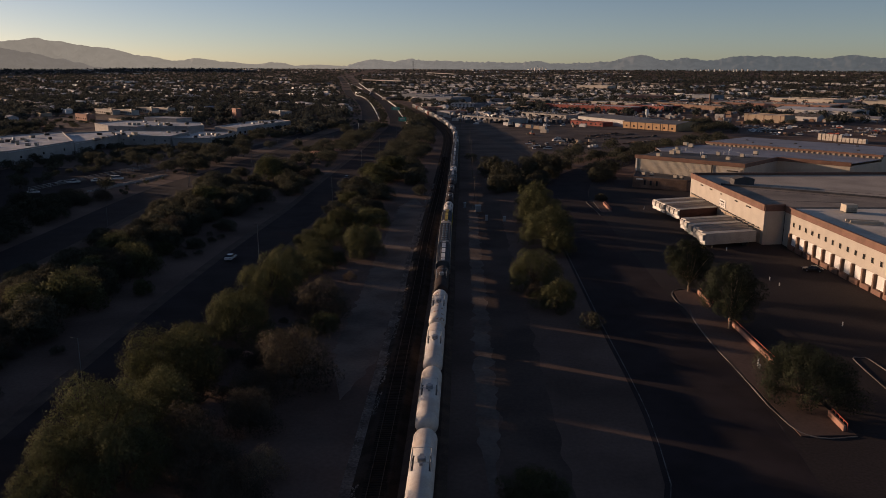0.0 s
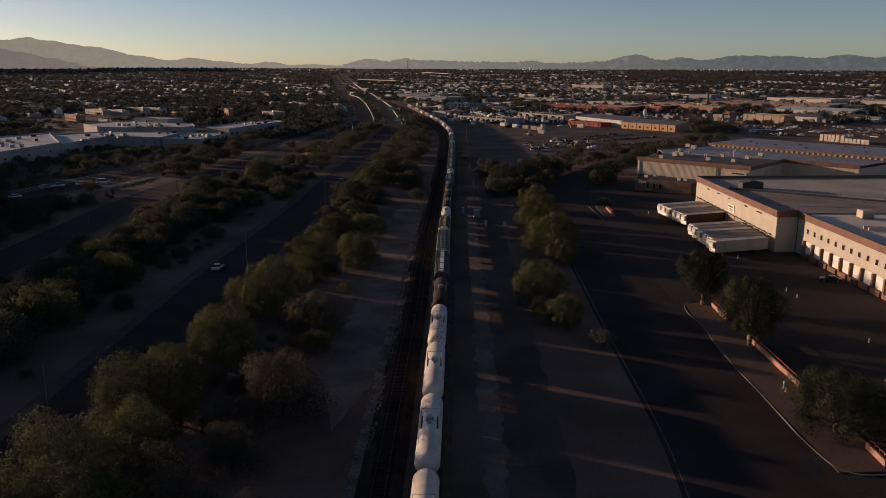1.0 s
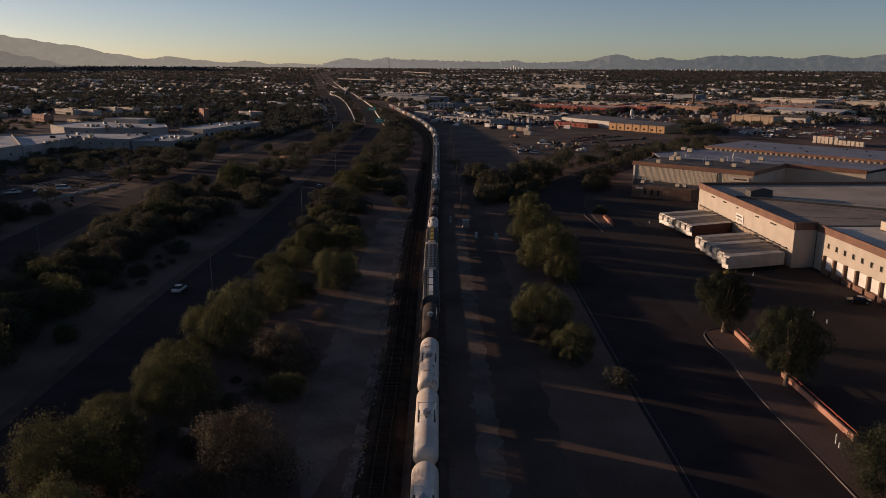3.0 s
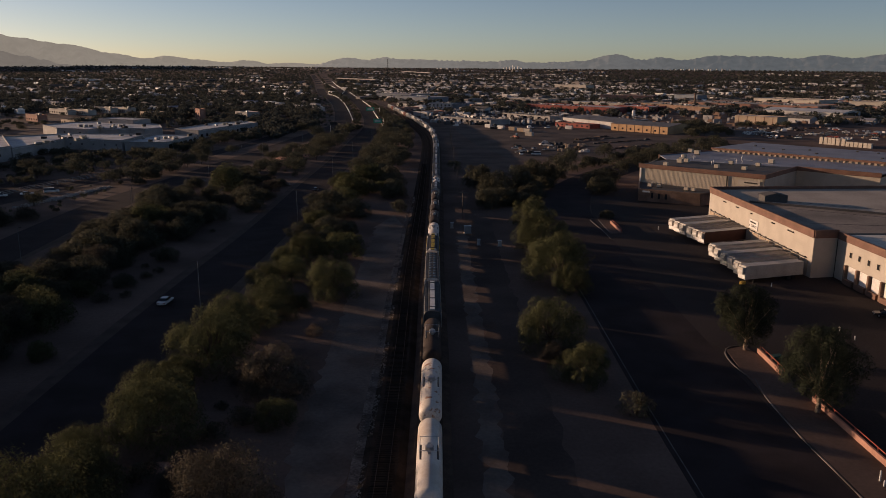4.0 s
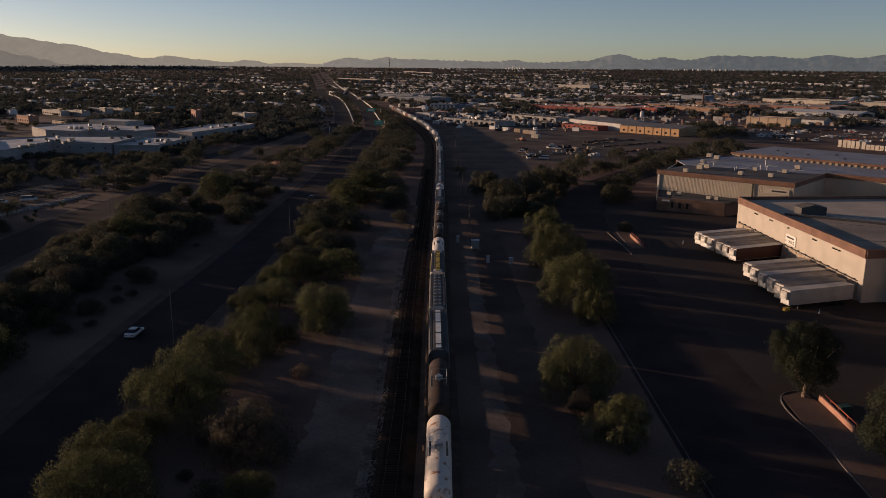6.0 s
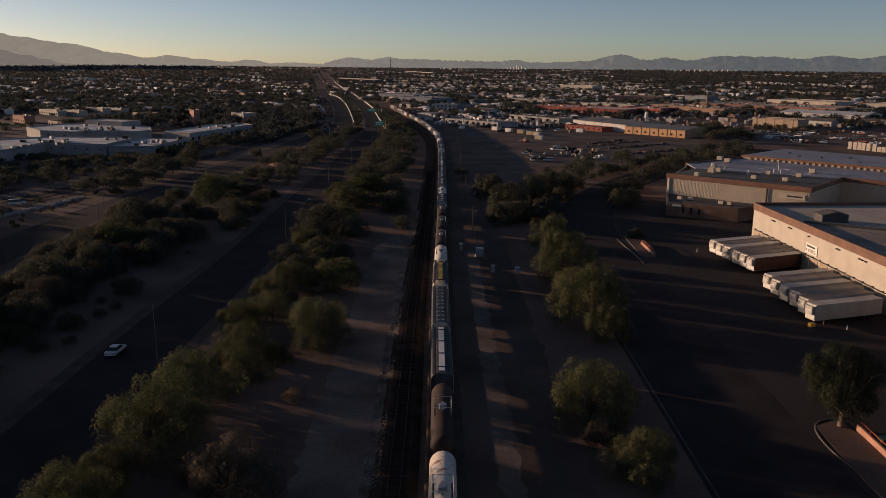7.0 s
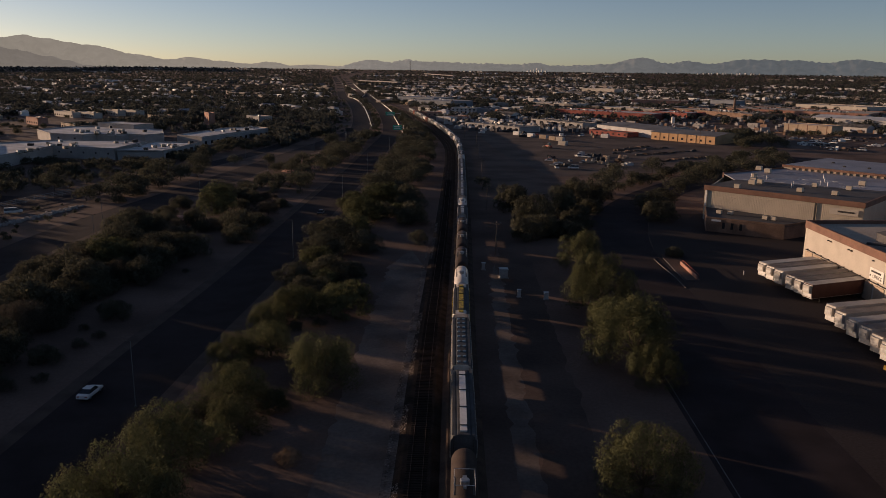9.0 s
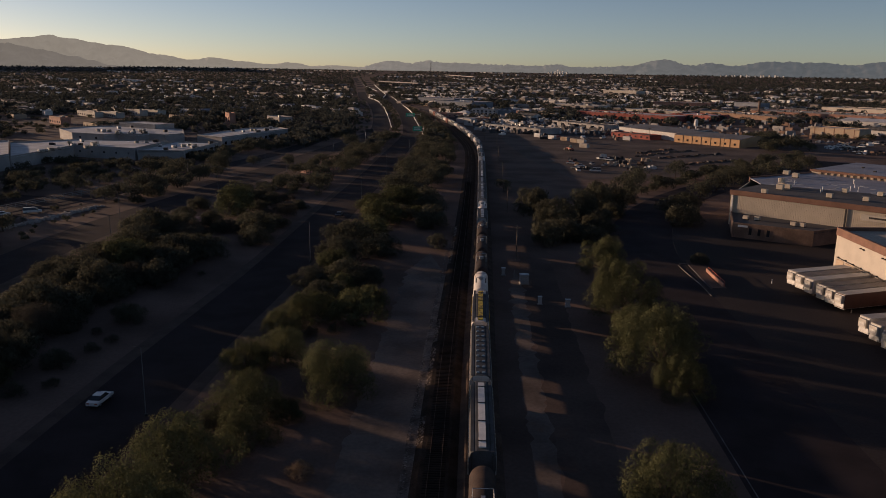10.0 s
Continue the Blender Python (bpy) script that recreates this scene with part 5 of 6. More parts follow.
def houses(name, label, n, y0, y1, mat, lo, hi, high, dens):
    """Many far flat- and gable-roofed houses, joined."""
    g = Geo()
    r = random.Random(name)
    k = 0
    while k < n:
        y0_ = y0 + (y1 - y0) * r.random() ** 1.2
        x0_ = r.uniform(-0.72, 0.72) * y0_
        right = x0_ > line_x(TRACK, min(y0_, 1190))
        if r.random() > ((0.45 if x0_ > 0.2 * y0_ and y0_ > 1250 else 1) if right else dens):
            continue
        turn = -52 + r.choice((0, 0, 0, 90)) + r.uniform(-3, 3)
        ux, uy = math.cos(radians(turn)), math.sin(radians(turn))
        gap = hi * 1.25
        for j in range(r.randint(3, 11)):
            x, y = x0_ + ux * gap * j + r.uniform(-4, 4), y0_ + uy * gap * j + r.choice((0, 0, 22)) + r.uniform(-5, 5)
            if not town_ok(x, y) or not y0 < y < y1 or (x > 0 and y < 1010) or (x < 0 and y < 800):
                continue
            k += 1
            w, d, h = r.uniform(lo, hi), r.uniform(lo * 0.6, lo * 1.1), r.uniform(*high)
            h += ground_z(x, y)
            g.box((x, y, h - 9), (w, d, 9), turn)
            g.box((x, y, h), (w + 0.6, d + 0.6, 0.3), turn)
            if r.random() < 0.35:
                g.box((x, y, h + 0.3), (w + 0.5, d + 0.5, r.uniform(0.6, 1.3)), turn, 0.35)
            elif r.random() < 0.6:
                for q in range(r.randint(1, 4)):
                    g.box((x + r.uniform(-0.3, 0.3) * w, y + r.uniform(-2, 2), h + 0.3), (1.6, 1.4, 1.0), turn)
    return tagged(part(name, g, mat), label, "houses", kind="stuff")


PALE_HOUSE = material("pale_house_paint", (0.53, 0.505, 0.485), 0.8, 0.2, 0.05, 1, 0, island=0.4)
TAN_HOUSE = material("tan_house_paint", (0.20, 0.175, 0.16), 0.85, 0.25, 0.05, 1, 0, island=0.5)
houses("town_houses_pale", "pale low houses and sheds across the town", 760, 800, 2600, PALE_HOUSE, 9, 24, (2.6, 4.0), 0.35)
houses("town_sheds_white", "bright white sheds and walls among the trees", 240, 820, 2300, WHITE, 7, 19, (2.8, 4.2), 0.5)
houses("town_houses_tan", "tan and brown low buildings across the town", 420, 800, 2600, TAN_HOUSE, 12, 30, (3, 5.5), 0.25)
houses("town_blocks_far", "far pale blocks and roofs on the plain", 300, 2200, 4500, PALE_HOUSE, 8, 22, (2.6, 4.5), 0.6)
houses("town_blocks_brown", "far brown blocks and roofs on the plain", 260, 2200, 4500, TAN_HOUSE, 12, 30, (2.6, 4.5), 0.6)


def tower(x, y, w, h, mat):
    t = thing("tower_block", "pale far tower block above the trees", "tower", "far tower blocks on the plain", pose(x, y, ground_z(x, y), 0, 0, -52))
    part("wall", Geo().box((0, 0, -0.2), (w, w * 0.8, h)), mat, t)
    part("roof", Geo().box((0, 0, h - 0.2), (w * 0.6, w * 0.5, 2.0)), ROOF_TAN, t)
    for k in range(int(h / 6)):
        part("window_band", Geo().box((0, 0, 3 + k * 6), (w * 0.9, w * 0.8 + 0.3, 1.2)), GLASS_DARK, t)


for x, h, w in ((470, 9, 9), (486, 12, 7), (503, 16, 5), (517, 24, 3.5), (530, 14, 8), (545, 17, 5), (566, 10, 10)):
    tower(x, 4320, w, h, WHITE)
for k in range(14):
    tower(1318 + k * 24 + 5 * (k % 3), 4150, 6 + (k * 5) % 5, 7 + (k * 7) % 6, WHITE)

# ---- buildings of the middle distance ----
def building(name, label, poly, h, wall, roof, parapet=0.6, windows=(), doors=(), units=0, category="building", group="", trim=None):
    """A flat-roofed building over a polygon that runs counter-clockwise; windows and doors: (edge, count, sill, width, height)."""
    t = thing(name, label, category, group)
    n = len(poly)
    for i in range(n):
        g = Geo()
        wall_run(g, poly[(i + 1) % n], poly[i], 0, h, 0.35)
        part("wall", g, wall, t)
    part("roof", Geo().slab(poly, h - parapet - 0.3, h - parapet), roof, t)
    if trim:
        g = Geo()
        for i in range(n):
            a, b = poly[(i + 1) % n], poly[i]
            ln = (Vector(b) - Vector(a)).length
            wall_run(g, along(a, b, -0.15, 0.15), along(a, b, ln + 0.15, 0.15), h - 0.1, h + 0.25, 0.6)
        part("coping", g, trim, t)
    for what, rows, mat in (("window", windows, GLASS_DARK), ("door", doors, BROWN)):
        for e, count, z, w, hh in rows:
            a, b = poly[(e + 1) % n], poly[e]
            ln = (Vector(b) - Vector(a)).length
            for k in range(count):
                p = along(a, b, ln * (k + 0.5) / count, 0.03)
                part(what, Geo().box((p.x, p.y, z), (w, 0.1, hh), heading(a, b)), mat, t)
    r = random.Random(label)
    c = sum((Vector(p) for p in poly), Vector((0, 0))) / n
    for k in range(units):
        p = c.lerp(Vector(poly[r.randrange(n)]), r.uniform(0.05, 0.75))
        p = p.lerp(Vector(poly[r.randrange(n)]), r.uniform(0, 0.5))
        roof_unit(p.x, p.y, h - parapet, r.choice((0, 35, 52)), (r.uniform(1.4, 2.8), r.uniform(1.4, 2.2), r.uniform(0.8, 1.4)), r.choice((DARK_STEEL, STEEL, CREAM_METAL)))
    return t


def rect(a, b, depth):
    """A rectangle with its front from a to b (a to the viewer's left), and its depth behind."""
    v = (Vector(b) - Vector(a)).normalized()
    n = Vector((-v.y, v.x)) * depth
    return [tuple(a), tuple(b), (b[0] + n.x, b[1] + n.y), (a[0] + n.x, a[1] + n.y)]


def gable_hall(name, label, a, b, depth, h, rise, wall, roof, windows=0, category="warehouse", group=""):
    """A hall with its eave from a to b and a shallow gable roof behind."""
    t = thing(name, label, category, group)
    q = [Vector(p) for p in rect(a, b, depth)]
    g = Geo()
    for i in range(4):
        wall_run(g, q[(i + 1) % 4], q[i], 0, h, 0.3)
    m0, m1 = (q[0] + q[3]) / 2, (q[1] + q[2]) / 2
    g.add([(q[1].x, q[1].y, h), (q[2].x, q[2].y, h), (m1.x, m1.y, h + rise)], [(0, 1, 2)])
    g.add([(q[3].x, q[3].y, h), (q[0].x, q[0].y, h), (m0.x, m0.y, h + rise)], [(0, 1, 2)])
    part("wall", g, wall, t)
    v = (q[1] - q[0]).normalized() * 0.5
    for s, (e, f) in enumerate(((q[0], q[1]), (q[2], q[3]))):
        d = v if s == 0 else -v
        o = Vector((d.y, -d.x))
        k0, k1 = (m0, m1) if s == 0 else (m1, m0)
        pts = [e - d + o, f + d + o, k1 + d, k0 - d]
        zs = [h + 0.02, h + 0.02, h + rise + 0.15, h + rise + 0.15]
        part("roof", Geo().add([(p.x, p.y, z) for p, z in zip(pts, zs)] + [(p.x, p.y, z - 0.15) for p, z in zip(pts, zs)], [(0, 1, 2, 3), (7, 6, 5, 4), (0, 4, 5, 1), (1, 5, 6, 2), (2, 6, 7, 3), (3, 7, 4, 0)]), roof, t)
    for k in range(windows):
        p = along(q[1], q[0], (q[1] - q[0]).length * (k + 0.5) / windows, 0.03)
        part("window", Geo().box((p.x, p.y, 1.4), (1.5, 0.1, 1.3), heading(q[1], q[0])), GLASS_DARK, t)
        p = along(q[1], q[0], (q[1] - q[0]).length * k / windows, 0.08)
        part("downpipe", Geo().box((p.x, p.y, 0), (0.25, 0.2, h), heading(q[1], q[0])), DARK_STEEL, t)
    return t


gable_hall("ochre_hall", "ochre-walled hall with a weathered grey gable roof", (143, 644), (175, 605), 34, 5.4, 1.7, OCHRE, ROOF_METAL, 7)
gable_hall("white_shed", "white-walled shed with a grey roof", (118, 712), (146, 652), 40, 5.6, 1.6, WHITE_WALL, ROOF_METAL, 0)
building("red_shop", "low red brick building with dark windows", rect((107, 687), (129, 656), 12), 3.4, RED_WALL, ROOF_DARK, 0.4, [(0, 7, 1.0, 1.6, 1.2)], units=1)
building("red_row", "long red brick row with many windows and rooftop units", rect((118, 938), (200, 856), 34), 6.4, RED_WALL, ROOF_PALE, 0.6, [(0, 22, 1.4, 2.4, 1.8)], units=16)
building("red_row", "red brick industrial block beside the long row", rect((216, 925), (244, 885), 30), 6, RED_WALL, ROOF_PALE, 0.6, [(0, 9, 1.4, 2.4, 1.8)], units=6)
building("tan_block", "tan block hall divided by dark piers", rect((274, 728), (298, 697), 18), 7, TAN_WALL, ROOF_GREY, 0.5, [], [(0, 5, 0, 0.6, 6.6)])
gable_hall("pale_hall", "broad hall with a pale roof", (348, 838), (398, 776), 40, 6, 2.0, WHITE_WALL, ROOF_PALE, 0)
building("works", "long tan works building under a flat roof", rect((450, 1098), (500, 1020), 44), 8, CREAM, ROOF_TAN, 0.6, [(0, 12, 2, 2, 1.8)], units=6)
building("works", "long salmon works building under a flat roof", rect((262, 1192), (330, 1160), 42), 8, ADOBE, ROOF_TAN, 0.6, [(0, 12, 2, 2, 1.8)], units=8)
building("works", "grey roofed works hall with many vents", rect((330, 1010), (440, 905), 70), 6, ADOBE, ROOF_TAN, 0.5, [(0, 10, 1.5, 3, 1.6)], units=26)
building("works", "low works hall with a pale roof full of vents", rect((262, 1010), (312, 890), 40), 5.4, BRICK, ROOF_TAN, 0.5, [], units=22)
building("works", "dark blue-grey works block among pale roofs", rect((362, 1162), (384, 1130), 22), 10, BLUE_WALL, ROOF_GREY, 0.5)
building("vented_hall", "pale hall with rows of roof vents behind the red row", rect((186, 1014), (238, 955), 30), 6, CREAM, ROOF_PALE, 0.5, [(0, 8, 1.4, 2.4, 1.6)], units=16)
building("pale_block", "pale flat-roofed block near the railway", rect((110, 1132), (166, 1078), 26), 6, CREAM, ROOF_PALE, 0.5, [(0, 8, 1.4, 2.4, 1.6)], units=8)
building("pale_block", "cream flat-roofed block among far trees", rect((296, 1765), (352, 1705), 30), 10, CREAM, ROOF_PALE, 0.5, [(0, 8, 2, 2.4, 2)], units=5)
building("works", "cream works building at the edge of town", rect((527, 1000), (592, 925), 40), 8, CREAM, ROOF_TAN, 0.6, [(0, 10, 2, 2, 1.8)], units=4)
building("depot", "pale depot with dark bays and a cluttered roof", rect((14, 742), (54, 690), 22), 4.4, GREY_STUCCO, ROOF_METAL, 0.4, [(0, 10, 0.5, 3.2, 2.6)], units=14)
building("depot_shop", "white two-storey shop block beside the tracks", rect((6, 936), (32, 926), 18), 7, WHITE_WALL, ROOF_TAN, 0.5, [(0, 6, 1.2, 2, 2), (0, 6, 4.2, 2, 1.4)], units=4)
building("depot_shop", "dark blue-grey shed beside the shop block", rect((33, 930), (46, 924), 18), 6.4, BLUE_WALL, ROOF_GREY, 0.4)
building("shed_row", "row of grey sheds with dark open bays", rect((76, 802), (112, 742), 16), 4.2, GREY_STUCCO, ROOF_DARK, 0.3, [(0, 7, 0.2, 4.4, 2.8)], [], units=4)
building("tin_works", "blue-grey sheet-walled works by the railway", rect((-36, 1118), (8, 1074), 40), 8, BLUE_WALL, ROOF_GREY, 0.5, [(0, 6, 2, 3, 1.6)], units=5)
building("tin_works", "blue-grey works hall further down the line", rect((-66, 1230), (-14, 1180), 40), 8, BLUE_WALL, ROOF_GREY, 0.5, [(0, 6, 2, 3, 1.6)], units=5)

# white complex beyond the highway
building("white_complex", "long pale stucco building with a cluttered white roof", [(-228, 380), (-220, 388), (-213, 443), (-250, 508), (-272, 470), (-290, 400)], 7.4, GREY_STUCCO, ROOF_PALE, 0.6, [(1, 3, 2.8, 1.2, 1.2)], units=22)
building("white_complex", "long pale stucco wall with small square windows", [(-213, 444), (-210, 498), (-174, 488), (-172, 530), (-222, 534), (-250, 509)], 6.2, GREY_STUCCO, ROOF_PALE, 0.6, [(1, 5, 2.8, 0.9, 0.9)], units=20)
building("white_complex", "pale stucco wing with a dark window band", [(-173, 489), (-149, 489), (-145, 536), (-171, 538)], 5.2, GREY_STUCCO, ROOF_PALE, 0.6, [(1, 6, 0.8, 4.4, 2.6)], units=10)
building("white_tower_block", "taller pale block with stepped parapets and cluttered roof", [(-270, 602), (-248, 574), (-224, 565), (-219, 573), (-205, 567), (-200, 575), (-188, 569), (-180, 580), (-192, 612), (-236, 640), (-262, 628)], 6.3, GREY_STUCCO, ROOF_PALE, 0.6, [(1, 2, 3.2, 1.4, 1.0)], units=22)
building("white_tower_block", "raised pale plant block above the roofs", rect((-244, 634), (-212, 616), 16), 8.8, GREY_STUCCO, ROOF_PALE, 0.5)
building("white_wing", "long pale wing with dark windows below the parapet", [(-172, 580), (-152, 566), (-128, 642), (-138, 654), (-158, 640)], 5.6, GREY_STUCCO, ROOF_PALE, 0.6, [(1, 12, 0.8, 2.4, 1.8)], units=10)
building("adobe_tower", "square salmon stucco tower with dark openings", rect((-202, 743), (-195, 731), 5), 10.5, ADOBE, ROOF_TAN, 0.6, [(0, 2, 3, 1.4, 4)], category="tower")
building("grey_tower", "square grey stucco tower among trees", rect((-168, 746), (-154, 730), 12), 8, GREY_STUCCO, ROOF_TAN, 0.6, [(0, 4, 3, 1.6, 2)], units=1, category="tower")
for x, y, w, d, h, m in ((-345, 734, 26, 8, 6, ADOBE), (-372, 838, 44, 8, 5, CREAM), (-345, 828, 36, 8, 5, CREAM), (-336, 862, 34, 8, 5.5, CREAM), (-316, 860, 30, 8, 5.5, CREAM), (-270, 800, 22, 14, 4.5, TAN_WALL), (-296, 690, 40, 16, 4.5, TAN_WALL)):
    building("school_block", "low stucco block with a flat roof in evening sun", rect((x, y), (x + w * 0.71, y - w * 0.7), d), h, m, ROOF_TAN, 0.5, [(0, max(3, int(w / 5)), 1.2, 1.8, 1.4)], units=2, group="low blocks beyond the white complex")
for x, y, w in ((-1098, 2028, 16), (-1052, 2172, 30), (-873, 2187, 26), (-729, 2125, 28), (-644, 2370, 30), (-537, 2679, 34)):
    t = thing("long_shed", "long low white shed among far trees", "shed", "white sheds on the far plain", pose(x, y, ground_z(x, y), 0, 0, 24))
    part("wall", Geo().box((0, 0, -0.3), (w, 9, 5.3)), WHITE, t)
    part("roof", Geo().box((0, 0, 5.0), (w + 0.8, 10, 0.35)), WHITE_WALL, t)
    part("door", Geo().box((w * 0.2, -4.52, -0.2), (4, 0.1, 3.6)), STEEL, t)


def house(label, wall, roof, w, d, h, flat):
    t = thing("house", label, "house", "houses of the town")
    g = Geo()
    for a, b in (((-w / 2, -d / 2), (w / 2, -d / 2)), ((w / 2, -d / 2), (w / 2, d / 2)), ((w / 2, d / 2), (-w / 2, d / 2)), ((-w / 2, d / 2), (-w / 2, -d / 2))):
        wall_run(g, b, a, 0, h, 0.25)
    if not flat:
        g.add([(w / 2, -d / 2, h), (w / 2, d / 2, h), (w / 2, 0, h + d * 0.18), (-w / 2, -d / 2, h), (-w / 2, d / 2, h), (-w / 2, 0, h + d * 0.18)], [(0, 1, 2), (4, 3, 5)])
    part("wall", g, wall, t)
    if flat:
        part("roof", Geo().box((0, 0, h - 0.6), (w - 0.3, d - 0.3, 0.25)), roof, t)
        part("cooler", Geo().box((w * 0.2, 0, h - 0.35), (1.3, 1.3, 1.1)), CREAM_METAL, t)
    else:
        for s in (-1, 1):
            y0, z1 = s * (d / 2 + 0.5), h + d * 0.18 + 0.1
            part("roof", Geo().add([(-w / 2 - 0.4, y0, h - 0.1), (w / 2 + 0.4, y0, h - 0.1), (w / 2 + 0.4, 0, z1), (-w / 2 - 0.4, 0, z1), (-w / 2 - 0.4, y0, h - 0.25), (w / 2 + 0.4, y0, h - 0.25), (w / 2 + 0.4, 0, z1 - 0.15), (-w / 2 - 0.4, 0, z1 - 0.15)], [(0, 1, 2, 3), (7, 6, 5, 4), (0, 4, 5, 1), (1, 5, 6, 2), (2, 6, 7, 3), (3, 7, 4, 0)]), roof, t)
    for k in range(3):
        for s in (-1, 1):
            part("window", Geo().box((-w * 0.3 + k * w * 0.3, s * (d / 2 + 0.02), 1.0), (1.4, 0.08, 1.1)), GLASS_DARK, t)
    part("door", Geo().box((w * 0.42, -d / 2 - 0.02, 0), (1.0, 0.08, 2.05)), BROWN, t)
    return t


HOUSES = [
    house("white stucco house with a flat roof", WHITE_WALL, ROOF_TAN, 14, 10, 3.6, True),
    house("tan stucco house with a flat roof", TAN_WALL, ROOF_TAN, 16, 10, 3.6, True),
    house("pale house with a low grey gable roof", WHITE_WALL, ROOF_GREY, 14, 9, 3.0, False),
    house("tan house with a low dark gable roof", TAN_WALL, ROOF_DARK, 15, 10, 3.0, False),
    house("long white metal shed with a gable roof", WHITE_WALL, PAINT, 26, 12, 4.2, False),
    house("salmon block building with a flat roof", ADOBE, ROOF_TAN, 20, 13, 4.2, True),
]
TOWN = []
for i in range(1400):
    if len(TOWN) >= 140:
        break
    y = rnd.uniform(600, 1150)
    x = rnd.uniform(-0.66, 0.66) * y
    right = x > line_x(TRACK, y)
    if not town_ok(x, y) or any((x - a) ** 2 + (y - b) ** 2 < 26 ** 2 for a, b in TOWN) or (not right and x > -150 and y < 700) or (90 < x < 330 and y < 1010) or (x > 0 and y < 780 and x < 120) or (-370 < x < -120 and y < 900) or abs(x - line_x(HWY, y)) < 34 or abs(x - line_x(HWY_W, y)) < 34:
        continue
    TOWN.append((x, y))
    copy_thing(HOUSES[rnd.choice((0, 1, 2, 3, 4, 5) if right else (0, 2, 3, 1))], pose(x, y, 0, 0, 0, -52 + rnd.choice((0, 0, 90)) + rnd.uniform(-5, 5)))
for k in HOUSES:
    for o in (*k.children_recursive, k):
        bpy.data.objects.remove(o)


# ---- vehicles ----
def car(label, paint, long=4.6, kind="sedan"):
    t = thing("pickup_truck" if kind == "pickup" else "car", label, "car", "parked and passing cars")
    h = long / 2
    if kind == "pickup":
        low = [(-h, 0.45), (-h, 0.95), (-h + 1.9, 1.0), (h - 1.3, 1.02), (h - 0.1, 0.9), (h, 0.7), (h, 0.45)]
        top = [(-0.7, 1.0), (-0.55, 1.72), (0.75, 1.74), (1.35, 1.02)]
    elif kind == "van":
        low = [(-h, 0.4), (-h, 1.1), (h - 0.9, 1.1), (h - 0.05, 0.95), (h, 0.7), (h, 0.4)]
        top = [(-h + 0.05, 1.1), (-h + 0.15, 1.95), (h - 1.7, 1.95), (h - 0.9, 1.1)]
    else:
        low = [(-h, 0.4), (-h + 0.03, 0.86), (-h + 0.9, 0.96), (h - 1.2, 0.92), (h - 0.12, 0.76), (h, 0.6), (h, 0.38)]
        top = [(-h + 0.7, 0.95), (-h + 1.35, 1.38), (0.45, 1.42), (h - 1.15, 0.93)]

    def shell(prof, w0, w1):
        n = len(prof)
        z0, z1 = min(z for _, z in prof), max(z for _, z in prof)
        g = Geo()
        pts = [(s * (w0 + (w1 - w0) * (z - z0) / (z1 - z0)) / 2, y, z) for s in (-1, 1) for y, z in prof]
        return g.add(pts, [tuple(range(n)), tuple(range(2 * n - 1, n - 1, -1))] + [(i, n + i, n + (i + 1) % n, (i + 1) % n) for i in range(n)])

    part("body", shell(low, 1.72, 1.82), paint, t)
    part("cabin", shell(top, 1.66, 1.25), GLASS_DARK, t)
    ys = [y for y, z in top]
    roofz = max(z for _, z in top)
    part("roof_panel", Geo().box((0, (ys[1] + ys[2]) / 2, roofz - 0.02), (1.26, ys[2] - ys[1], 0.05)), paint, t)
    for x in (-0.76, 0.76):
        for y in (-h + 0.85, h - 0.9):
            w = part("wheel", Geo().tube((x - 0.11, y, 0.33), (x + 0.11, y, 0.33), 0.33, n=14), RUBBER, t)
            part("rim", Geo().tube((x * 1.15 - 0.01, y, 0.33), (x * 1.15 + 0.01, y, 0.33), 0.2, n=10), STEEL, w)
    for s in (-0.6, 0.6):
        part("headlight", Geo().box((s, h - 0.02, 0.58), (0.34, 0.06, 0.14)), WHITE, t)
        part("tail_light", Geo().box((s, -h + 0.0, 0.66), (0.34, 0.06, 0.16)), RED_PAINT, t)
    return t


CAR_GREY = material("grey_car_paint", (0.14, 0.15, 0.16), 0.35, 0.1, 1, 8, 0, spec=0.5)
CAR_DARK = material("dark_car_paint", (0.02, 0.022, 0.028), 0.3, 0.1, 1, 8, 0, spec=0.5)
FLEET = [car("white sedan on the dark asphalt", WHITE), car("silver grey parked sedan", CAR_GREY), car("dark parked sedan with dusty paint", CAR_DARK), car("white pickup truck parked on dirt", WHITE, 5.6, "pickup"), car("white panel van parked on dirt", WHITE, 5.4, "van"), car("red parked car with dusty paint", RED_PAINT)]
copy_thing(FLEET[0], pose(-60.0, 195.5, 0.04, 0, 0, -4))
copy_thing(FLEET[2], pose(-47.5, 343, 0.04, 0, 0, -2))
tagged(copy_thing(FLEET[2], pose(84.0, 184, 0.03, 0, 0, 70)), "dark sedan parked by the dock doors")
for x, y, k, a in ((-164.3, 301.3, 0, 62), (-165.2, 326, 1, 60), (-161.2, 328.5, 3, 60), (-153.6, 333.5, 0, 60), (-147.0, 339.0, 4, 64)):
    copy_thing(FLEET[k], pose(x, y, 0.04, 0, 0, -a))
for i in range(26):
    x, y = rnd.uniform(235, 335), rnd.uniform(560, 660)
    copy_thing(FLEET[rnd.randrange(6)], pose(x, round(y / 7) * 7, 0.02, 0, 0, 40 + rnd.uniform(-8, 8)))
